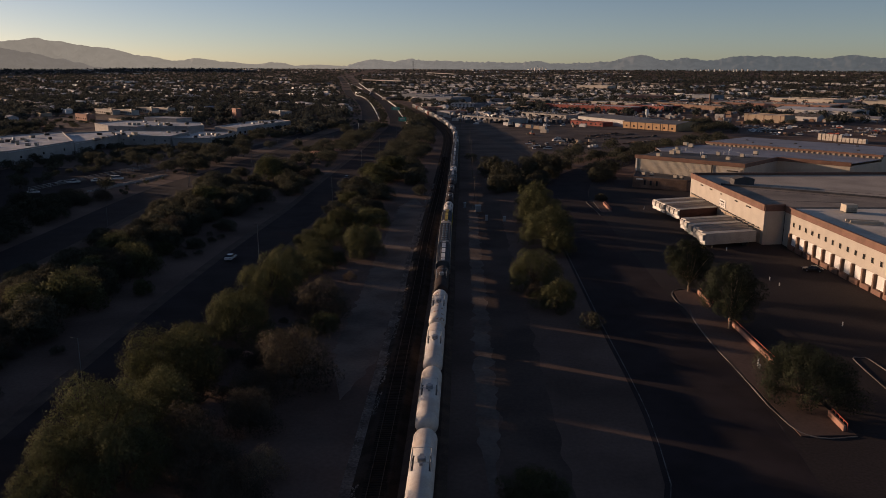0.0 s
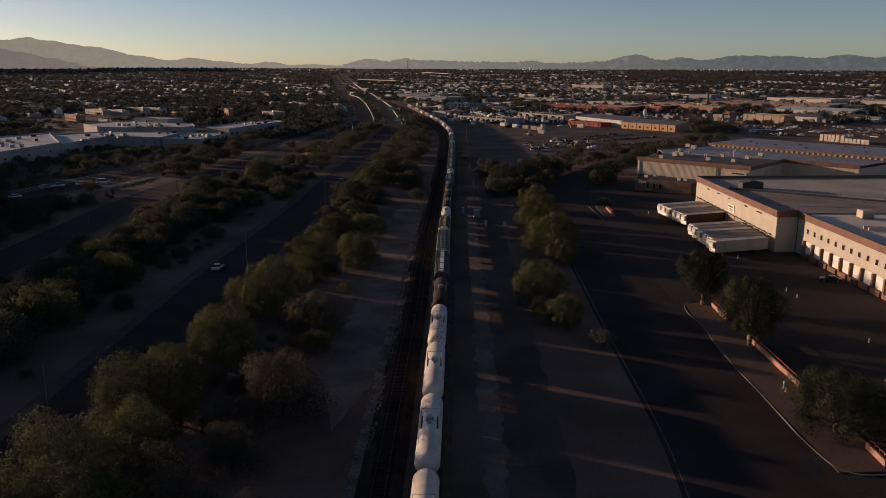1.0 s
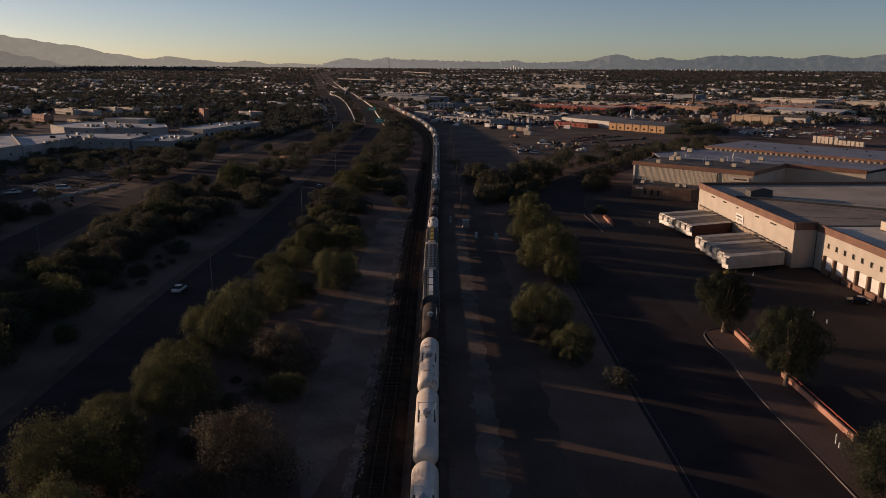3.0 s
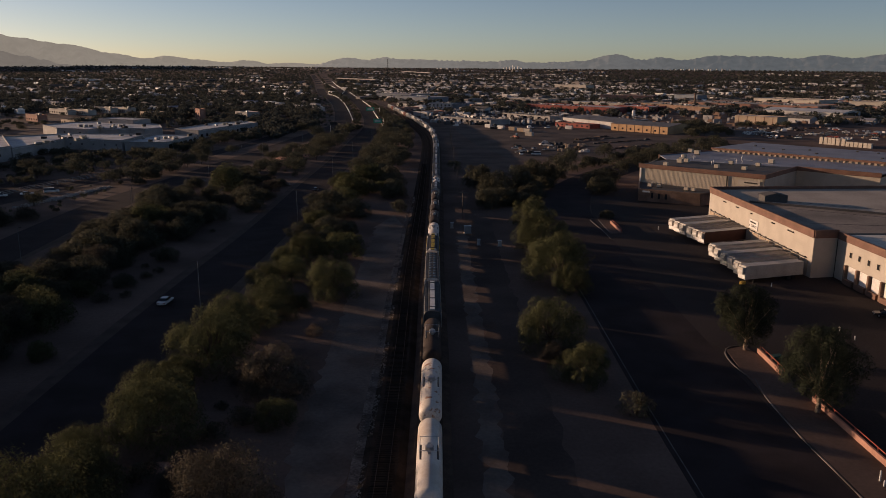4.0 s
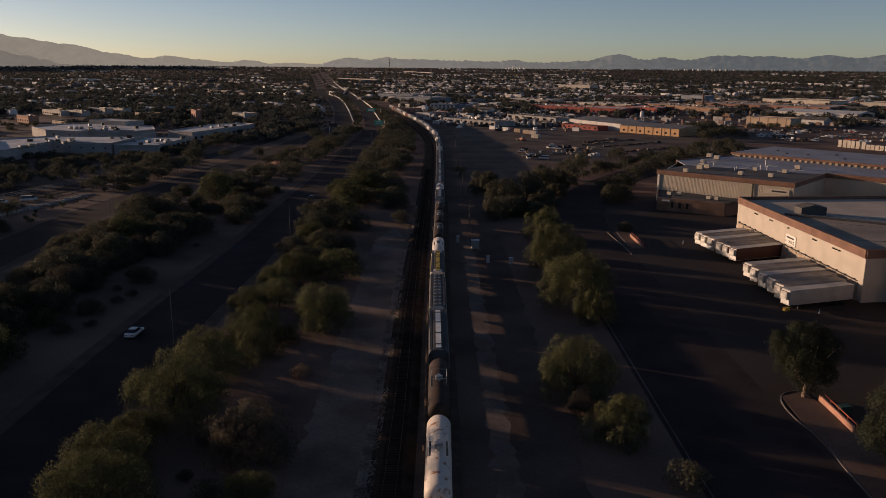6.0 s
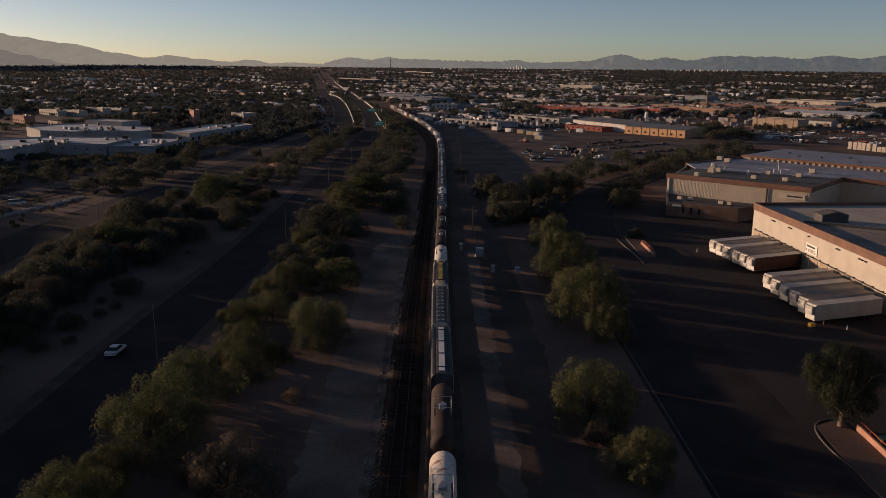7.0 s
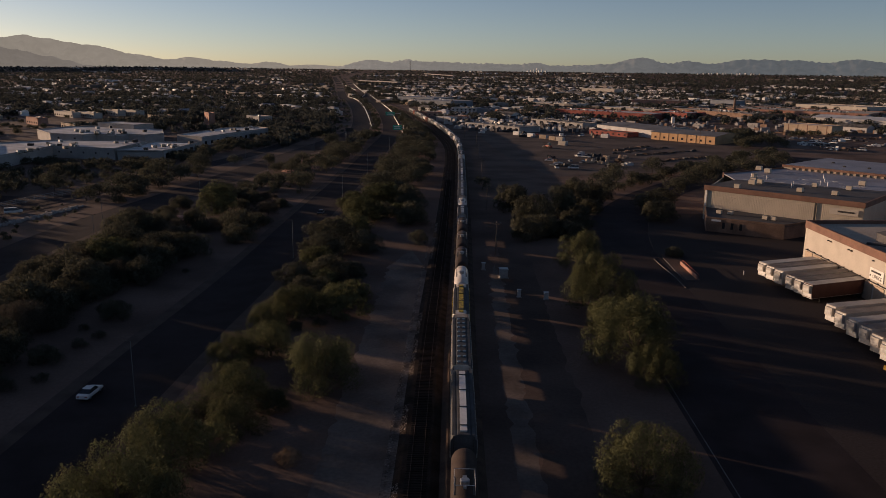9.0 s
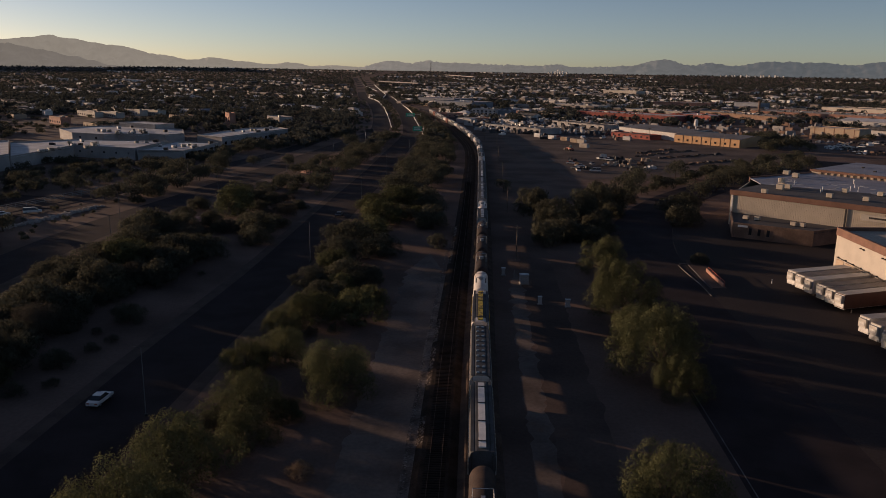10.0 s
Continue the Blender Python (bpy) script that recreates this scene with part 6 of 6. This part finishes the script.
for i in range(44):
    g = Geo()
    for k in range(9):
        g.box((rnd.uniform(-5, 5), rnd.uniform(-3, 3), 0), (rnd.uniform(0.6, 2.6), rnd.uniform(0.5, 1.5), rnd.uniform(0.4, 1.6)), rnd.uniform(-20, 20), 0.85)
    sp = thing("scrap_heap", "row of wrecked and stored goods in the sun", "scrap heap", "stored goods in the far yard", pose(rnd.uniform(236, 350), rnd.uniform(560, 672), 0, 0, 0, -40 + rnd.uniform(-15, 15)))
    tagged(part("scrap", g, rnd.choice((WHITE_WALL, DARK_STEEL, TAN_WALL, RUST, BRICK, GREY_STUCCO, BLUE_WALL, WHITE)), sp), kind="stuff")
for i in range(12):
    x, y = rnd.choice(((55, 478), (58, 490), (53, 505), (76, 500), (80, 490), (73, 515)))
    copy_thing(FLEET[rnd.randrange(6)], pose(x + rnd.gauss(0, 4), y + rnd.gauss(0, 7), 0.02, 0, 0, rnd.uniform(0, 360)))
for i in range(12):
    copy_thing(FLEET[rnd.randrange(6)], pose(rnd.uniform(30, 100), rnd.uniform(655, 735), 0.02, 0, 0, rnd.choice((38, 128)) + rnd.uniform(-9, 9)))
for k in FLEET:
    for o in (*k.children_recursive, k):
        bpy.data.objects.remove(o)


def container(x, y, rz, mat, label, size=(6.1, 2.44, 2.6)):
    t = thing("shipping_container", label, "container", "containers on the dirt lot", pose(x, y, 0, 0, 0, rz))
    part("shell", Geo().box((0, 0, 0.1), size), mat, t)
    g = Geo()
    for k in range(12):
        for s in (-1, 1):
            g.box((-size[0] / 2 + 0.3 + k * (size[0] - 0.6) / 11, s * size[1] / 2, 0.15), (0.18, 0.08, size[2] - 0.1))
    tagged(part("corrugation", g, mat, t), kind="stuff")
    part("end_door", Geo().box((size[0] / 2 + 0.02, 0, 0.2), (0.06, size[1] - 0.2, size[2] - 0.2)), STEEL, t)


for x, y, a, m, lb in ((58.5, 652, -52, WHITE, "white shipping container on the dirt lot"), (66, 640, -50, TAN_WALL, "tan shipping container on the dirt lot"), (71, 628, -52, TAN_WALL, "tan shipping container on the dirt lot"), (75, 622, -52, CREAM, "cream shipping container on the dirt lot"), (72, 592, -48, CREAM, "cream shipping container on the dirt lot"), (50, 668, -52, WHITE, "white shipping container on the dirt lot"), (112, 652, -45, WHITE, "white shipping container beside the red shop")):
    container(x, y, a, m, lb)
for i in range(18):
    t = thing("crate_pile", "pile of mixed pale and dark crates on the lot", "crate pile", "crate piles on the dirt lot", pose(26 + 84 * rnd.random() ** 1.4, rnd.uniform(648, 770), 0, 0, 0, rnd.uniform(0, 180)))
    g = Geo()
    for k in range(rnd.randint(2, 5)):
        g.box((rnd.uniform(-2.5, 2.5), rnd.uniform(-1.5, 1.5), 0), (rnd.uniform(1, 3), rnd.uniform(0.8, 2), rnd.uniform(0.7, 2.2)), rnd.uniform(-15, 15))
    tagged(part("load", g, rnd.choice((WHITE, CREAM, DARK_STEEL, WHITE_WALL, BRICK)), t), kind="stuff")
ld = thing("wheel_loader", "small orange-red wheel loader on the dirt lot", "loader", m=pose(60, 572, 0, 0, 0, 30))
part("chassis", Geo().box((0, 0, 0.7), (2.2, 4.6, 1.1), taper=0.9), RED_PAINT, ld)
part("cab", Geo().box((0, -0.4, 1.8), (1.5, 1.6, 1.5), taper=0.85), GLASS_DARK, ld)
part("arm", Geo().box((-0.6, 2.6, 0.9), (0.25, 2.6, 0.35)).box((0.6, 2.6, 0.9), (0.25, 2.6, 0.35)), RED_PAINT, ld)
part("bucket", Geo().box((0, 4.1, 0.3), (2.6, 1.0, 1.1), taper=0.8), DARK_STEEL, ld)
for x in (-1.1, 1.1):
    for y in (-1.4, 1.5):
        part("tyre", Geo().tube((x - 0.25, y, 0.75), (x + 0.25, y, 0.75), 0.75, n=14), RUBBER, ld)
rows = (((96, 546), (133, 580)), ((108, 537), (146, 562)), ((113, 507), (142, 528)), ((100, 560), (124, 588)))
for x, y in ((52, 514), (55, 496), (56, 479), (73, 536), (75, 522), (79, 527), (77, 508), (76, 492), (78, 479), (84, 515), (70, 500), (88, 497), (94, 520), (90, 484)):
    g = Geo()
    for k in range(8):
        g.box((rnd.uniform(-2.2, 2.2), rnd.uniform(-2.2, 2.2), 0), (rnd.uniform(0.8, 2.6), rnd.uniform(0.6, 1.8), rnd.uniform(0.5, 2.0)), rnd.uniform(0, 180), 0.75)
    sp = thing("machinery_heap", "heap of dark and pale old machinery on dirt", "scrap heap", "machinery heaps on the lot", pose(x + rnd.uniform(-2, 2), y + rnd.uniform(-3, 3), 0.02, 0, 0, rnd.uniform(0, 180)))
    tagged(part("scrap", g, rnd.choice((RUST, DARK_STEEL, DARK_STEEL, WHITE_WALL, TAN_WALL)), sp), kind="stuff")
for a, b in rows:
    for i in range(8):
        p = Vector(a).lerp(Vector(b), i / 7) + Vector((rnd.uniform(-1, 1), rnd.uniform(-2, 2)))
        g = Geo()
        for k in range(9):
            g.box((rnd.uniform(-3, 3), rnd.uniform(-1.2, 1.2), 0), (rnd.uniform(0.8, 3.2), rnd.uniform(0.4, 1.4), rnd.uniform(0.2, 0.9)), rnd.uniform(0, 180), 0.8)
        sp = thing("salvage_pile", "heap of rusty salvage and timber on dirt", "salvage pile", "rows of salvage on the lot", pose(p.x, p.y, 0, 0, 0, 40 + rnd.uniform(-14, 14)))
        tagged(part("scrap", g, rnd.choice((RUST, DARK_STEEL, BRICK, WOOD_POLE)), sp), kind="stuff")
for i in range(12):
    t = thing("crate_stack", "stack of pale wooden crates in the sun", "crate stack", "crate stacks behind the warehouses", pose(254 + i * 1.42 + rnd.uniform(-0.2, 0.2), 537 - i * 2.42 - (1.2 if i > 4 else 0), 0, 0, 0, -60 + rnd.uniform(-3, 3)))
    for k in range(3 if i < 6 else 2):
        part("crate", Geo().box((rnd.uniform(-0.1, 0.1), 0, k * 1.5), (2.3, 2.2, 1.45)), CREAM, t)

for nm, label, n, x0, x1, y0, y1, big, mats in (("yard_clutter_pale", "pale sheds, tanks and stored goods of the industrial yards", 420, -8, 150, 700, 1010, 5.0, WHITE_WALL), ("yard_clutter_dark", "dark sheds, trucks and stored goods of the industrial yards", 420, -8, 150, 690, 1010, 5.5, ROOF_DARK), ("works_clutter_pale", "pale roof plant and parked lorries among the works", 380, 160, 470, 700, 1120, 5.0, GREY_STUCCO), ("works_clutter_brown", "rusty and brown stored goods among the works", 300, 120, 470, 690, 1120, 5.5, BRICK)):
    g = Geo()
    q = random.Random(nm)
    while n:
        x, y = q.uniform(x0, x1), q.uniform(y0, y1)
        if x < line_x(TRACK, y) + 14 + (y - 690) * 0.02:
            continue
        n -= 1
        a = -52 + q.choice((0, 90)) + q.uniform(-6, 6)
        w, d, h = q.uniform(1.2, big), q.uniform(1.0, 2.6), q.uniform(0.8, 3.2)
        g.box((x, y, 0), (w * q.choice((1, 1, 2.4)), d, h), a, q.choice((1, 1, 0.85)))
        if q.random() < 0.4:
            g.box((x, y, h), (w * 0.5, d * 0.6, q.uniform(0.3, 1.0)), a)
    tagged(part(nm, g, mats), label, "clutter", kind="stuff")

# ---- poles, signs and barriers ----
def light_pole(x, y, h, arm):
    t = thing("light_pole", "slim grey highway light pole", "light pole", "light poles along the roads", pose(x, y, 0))
    part("pole", Geo().tube((0, 0, 0), (0, 0, h), 0.07, 0.045, 8), GALVANISED, t)
    part("base", Geo().tube((0, 0, 0), (0, 0, 0.3), 0.24, n=10), DARK_STEEL, t)
    part("arm", Geo().tube((0, 0, h - 0.1), (arm * 0.35, 0, h + 0.1), 0.035, n=6), DARK_STEEL, t)
    part("lamp_head", Geo().box((arm * 0.4, 0, h + 0.05), (0.4, 0.16, 0.1)), DARK_STEEL, t)


for x, y, h, a in ((-58.5, 108, 10, -2), (-51.8, 191.5, 10, -2), (-45.5, 281, 10, -2), (-43.5, 370, 10, -2), (-40.5, 440, 10, -2), (-35.5, 522, 10, -2), (-105.4, 229.5, 9, 2), (-100, 291, 9, 2), (-110, 320, 9, -2), (-96, 372, 9, 2), (-88, 450, 9, 2), (-80, 540, 9, 2), (-120, 410, 9, 2), (-110, 500, 9, 2)):
    light_pole(x, y, h, a)


def utility_pole(x, y, h):
    t = thing("utility_pole", "grey wooden utility pole with a crossarm", "utility pole", "utility poles beside the railway", pose(x, y, 0))
    part("pole", Geo().tube((0, 0, -0.1), (0, 0, h), 0.16, 0.1, 8), WOOD_POLE, t)
    part("crossarm", Geo().box((0, 0, h - 0.7), (2.2, 0.12, 0.14)), WOOD_POLE, t)
    for s in (-1, -0.4, 0.4, 1):
        part("insulator", Geo().tube((s, 0, h - 0.56), (s, 0, h - 0.36), 0.05, n=6), GLASS_DARK, t)


for x, y, h in ((6.5, 287, 9), (8.2, 353, 9), (10.4, 425, 9.5), (12.4, 496, 9.5), (15.2, 570, 9.5), (128, 655, 9), (163, 600, 10), (10, 640, 10), (-4, 720, 10)):
    utility_pole(x, y, h)


def road_sign(x, y, z, w, h, mat, label, posts, rz=0):
    t = thing("road_sign", label, "road sign", m=pose(x, y, 0, 0, 0, rz))
    p = part("sign_panel", Geo().box((0, 0, z), (w, 0.1, h)), mat, t)
    if mat is GREEN_SIGN:
        for k in range(2):
            part("lettering_bar", Geo().box((0, -0.06, z + h * (0.25 + 0.35 * k)), (w * 0.7, 0.03, h * 0.16)), WHITE, p)
    for q in posts:
        part("post", Geo().tube((q, 0.15, 0), (q, 0.15, z + h), 0.16, n=8), STEEL, t)
    part("beam", Geo().box((min(posts + [-w / 2]) / 2 + max(posts + [w / 2]) / 2, 0.18, z + h * 0.5), (max(posts + [w / 2]) - min(posts + [-w / 2]), 0.14, 0.3)), STEEL, t)


road_sign(-36.7, 632, 5.8, 6.2, 3.2, GREEN_SIGN, "green highway sign on a roadside post", [4.5])
road_sign(-51.5, 798, 5.8, 8, 3.2, GREEN_SIGN, "green highway sign over the carriageway", [9.0])
road_sign(-68.6, 622, 5.2, 5.5, 2.2, DARK_STEEL, "dark back of a highway sign", [-2.5, 2.5])


def barrier(name, pts, label, h=1.1):
    line = curve(pts, 8)
    g = Geo()
    for i in range(0, len(line) - 1):
        a, b = line[i], line[i + 1].lerp(line[i], 0.06)
        d = (b - a).normalized()
        n = Vector((d.y, -d.x))
        m = Geo()
        m.v = [(p.x + n.x * o, p.y + n.y * o, z + ground_z(p.x, p.y)) for p in (a, b) for o, z in ((-0.22, 0), (-0.09, h), (0.09, h), (0.22, 0))]
        m.f = [(0, 1, 2, 3), (7, 6, 5, 4), (0, 4, 5, 1), (1, 5, 6, 2), (2, 6, 7, 3)]
        g.add(m.v, m.f)
    return tagged(part(name, g, WHITE), label, "barrier", kind="structure")


barrier("barrier_median", [(-63, 735), (-74, 840), (-86, 948), (-107, 1123), (-132, 1290), (-158, 1406)], "pale concrete highway barrier in the sun", 0.65)
barrier("barrier_east", [(-32, 628), (-36, 694), (-50, 851), (-62, 986), (-91, 1213), (-128, 1495)], "pale concrete highway barrier in the sun", 0.65)
barrier("barrier_far_east", [(-133, 1400), (-146, 1587), (-190, 1910), (-237, 2253)], "pale concrete highway barrier in the sun", 0.95)
barrier("barrier_far_west", [(-181, 1771), (-222, 2000), (-267, 2245)], "pale concrete highway barrier in the sun", 0.95)
barrier("barrier_west", [(-202, 1545), (-250, 1800), (-304, 2103)], "pale concrete ramp wall in the sun", 0.95)
barrier("barrier_ramp", [(-284, 1938), (-328, 2097)], "pale concrete ramp wall in the sun", 0.95)
barrier("canal_edge_north", [(-527, 1108), (-532, 1141), (-526, 1159), (-497, 1128), (-459, 1116)], "pale winding concrete channel edge", 0.9)
barrier("canal_edge_south", [(-518, 1093), (-472, 1024), (-447, 1026), (-412, 978), (-380, 945)], "pale winding concrete channel edge", 0.9)
for nm, x0, y0, x1, y1, z in (("overpass_deck", -232, 2315, -111, 2107, 7), ("overpass_deck_far", -64, 3380, 40, 2660, 8)):
    ov = thing("overpass", "pale concrete highway overpass on piers", "overpass")
    a, b = (x0, y0), (x1, y1)
    g = Geo()
    wall_run(g, b, a, z + ground_z(*a), z + 2.2 + ground_z(*a), 11)
    part("deck", g, CONCRETE, ov)
    for k in range(1, 6):
        p = Vector(a).lerp(Vector(b), k / 6)
        part("pier", Geo().box((p.x + 4, p.y + 4, -0.2), (2, 2, z + 0.4 + ground_z(*a))), CONCRETE, ov)
mt = thing("radio_mast", "tall thin lattice radio mast on the plain", "mast", m=pose(-85, 2300, ground_z(-85, 2300) - 0.1))
for x, y in ((-1.2, -1.2), (1.2, -1.2), (0, 1.4)):
    part("leg", Geo().tube((x, y, 0), (x * 0.5, y * 0.5, 62), 0.35, 0.25, 6), DARK_STEEL, mt)
g = Geo()
for k in range(20):
    f = 1 - k / 40
    g.tube((-1.2 * f, -1.2 * f, k * 3.1), (1.2 * f, -1.2 * f, k * 3.1 + 3.1), 0.14, n=4)
part("bracing", g, DARK_STEEL, mt)
wt = thing("water_tank", "small white elevated water tank", "water tank", m=pose(193, 762, 0))
part("tank", Geo().tube((0, 0, 4), (0, 0, 8.6), 1.5, n=14).tube((0, 0, 8.6), (0, 0, 9.5), 1.5, 0.2, 14).tube((0, 0, 3), (0, 0, 4), 0.3, 1.5, 14), WHITE, wt)
part("stem", Geo().tube((0, 0, 0), (0, 0, 3.2), 0.5, n=10), WHITE, wt)
st = thing("chimney_stack", "dark brick chimney stack of the works", "chimney", m=pose(329, 985, 0))
part("shaft", Geo().tube((0, 0, 0), (0, 0, 17), 1.6, 1.2, 12), BRICK, st)
part("cap", Geo().tube((0, 0, 17), (0, 0, 17.6), 1.5, n=12), BRICK, st)

# ---- small things near the tracks and yard ----
def cabinet(x, y, rz, size, label, mat=WHITE_WALL):
    t = thing("signal_cabinet", label, "cabinet", "small cabinets beside the railway", pose(x, y, 0, 0, 0, rz))
    part("housing", Geo().box((0, 0, 0.15), size, cut=0.04), mat, t)
    part("lid", Geo().box((0, 0, 0.15 + size[2]), (size[0] + 0.2, size[1] + 0.2, 0.1)), STEEL, t)
    part("plinth", Geo().box((0, 0, -0.02), (size[0] + 0.3, size[1] + 0.3, 0.17)), CONCRETE, t)


cabinet(6.6, 264, 4, (1.9, 1.6, 2.0), "dull grey signal hut beside the railway", GREY_STUCCO)
cabinet(8.6, 248, 8, (0.7, 0.6, 1.5), "small white signal cabinet")
cabinet(14.2, 246.5, 0, (0.9, 0.8, 1.4), "small white utility cabinet")
cabinet(2.3, 271, 0, (0.8, 0.7, 1.6), "small grey relay cabinet", STEEL)
yb = thing("sand_bin", "yellow-orange sand bin at the yard's edge", "bin", m=pose(65.2, 207.9, 0.03, 0, 0, 18))
part("bin", Geo().box((0, 0, 0), (1.2, 0.8, 0.6), taper=0.9), YELLOW, yb)
part("lid", Geo().box((0, 0, 0.6), (1.15, 0.75, 0.1)), YELLOW, yb)
for x, y, h in ((46.2, 122.4, 1.4), (46.0, 121.2, 0.8), (64.5, 268, 1.0), (70, 222, 0.9), (71, 206, 0.8), (70.2, 175.8, 0.8), (70.4, 171, 0.7), (70.6, 143, 0.8)):
    b = thing("bollard", "short pale bollard by the kerb", "bollard", "bollards", pose(x, y, 0.02))
    part("shaft", Geo().tube((0, 0, 0), (0, 0, h), 0.11, n=10), WHITE, b)
    part("cap", Geo().tube((0, 0, h), (0, 0, h + 0.08), 0.12, 0.05, 10), WHITE, b)
gb = thing("green_bin", "dark green wheeled bin behind the low wall", "bin", m=pose(51.2, 160.5, 0.02, 0, 0, 10))
part("bin", Geo().box((0, 0, 0.1), (1.6, 1.0, 1.1), taper=1.1), BIN_GREEN, gb)
part("lid", Geo().box((0, 0, 1.2), (1.75, 1.15, 0.1)), BIN_GREEN, gb)

# Mounds stand for sunlit patches of reddish dirt; salmon carries the sun's colour.
for x, y, r0, h in ((-90, 331, 6, 1.3), (-74.5, 453, 7.5, 1.7), (-65.5, 465, 5, 1.3), (-40, 128, 1.6, 0.5), (-31, 160, 1.8, 0.5)):
    t = thing("dirt_mound", "low reddish dirt mound with evening sun put into its colour", "dirt mound", "dirt mounds", pose(x, y, 0))
    g = Geo()
    n = 20
    for j in range(5):
        f = j / 4
        for k in range(n):
            a = 2 * math.pi * k / n
            q = r0 * (1 - f) * (1 + 0.25 * noise.noise(Vector((x + math.cos(a) * 2, math.sin(a) * 2, j))))
            g.v.append((q * math.cos(a), q * math.sin(a), h * math.sin(f * math.pi / 2) * (1 + 0.2 * noise.noise(Vector((k, j, y)))) - 0.02))
    g.f = [(j * n + k, j * n + (k + 1) % n, (j + 1) * n + (k + 1) % n, (j + 1) * n + k) for j in range(4) for k in range(n)]
    part("soil", g, ADOBE, t, smooth=True)
g = Geo()
for i in range(420):
    f = rnd.random()
    x, y = -144.2 + 13 * f + rnd.gauss(0, 1.1), 306 + 48 * f
    s = rnd.uniform(0.35, 1.0)
    g.box((x, y, -0.1), (s, s * rnd.uniform(0.6, 1), s * 0.7), rnd.uniform(0, 180), 0.7)
tagged(part("ditch_stones", g, CONCRETE), "pale loose stones lining a roadside ditch", "stones", kind="stuff")
fence = thing("fence", "pale post-and-rail fence beside the car park", "fence")
line = curve([(-168, 305), (-160.5, 335), (-156, 352), (-148.5, 376), (-142, 400)], 4.0)
for a, b in zip(line, line[1:]):
    part("post", Geo().box((a.x, a.y, 0), (0.14, 0.14, 1.9)), CONCRETE, fence)
    for z in (0.5, 1.1, 1.7):
        g = Geo()
        wall_run(g, tuple(a), tuple(b), z, z + 0.16, 0.06)
        part("rail", g, CONCRETE, fence)
# ---- ties ----
tie = Geo().box((0, 0, 0.44), (2.6, 0.23, 0.13)).mesh("tie", TIE)
sid = [0.0]
for a, b in zip(SIDING, SIDING[1:]):
    sid.append(sid[-1] + (b - a).length)
bed_ob = bpy.data.objects["track_bed_siding"]
rest = Geo()
k, s = 0, 150.0
while k < len(SIDING) - 2 and SIDING[k].y < 420:
    while sid[k + 1] < s:
        k += 1
    p = SIDING[k].lerp(SIDING[k + 1], (s - sid[k]) / (sid[k + 1] - sid[k]))
    d = SIDING[k + 1] - SIDING[k]
    rz = math.degrees(math.atan2(-d.x, d.y))
    if 98 < p.y < 260:
        o = new("tie", tie)
        o.matrix_basis = pose(p.x, p.y, 0, 0, 0, rz)
        o.parent = bed_ob
    elif p.y > 40:
        rest.box((p.x, p.y, 0.44), (2.6, 0.23, 0.13), rz)
    s += 0.56
tagged(part("far_ties", rest, TIE, bed_ob), kind="stuff")
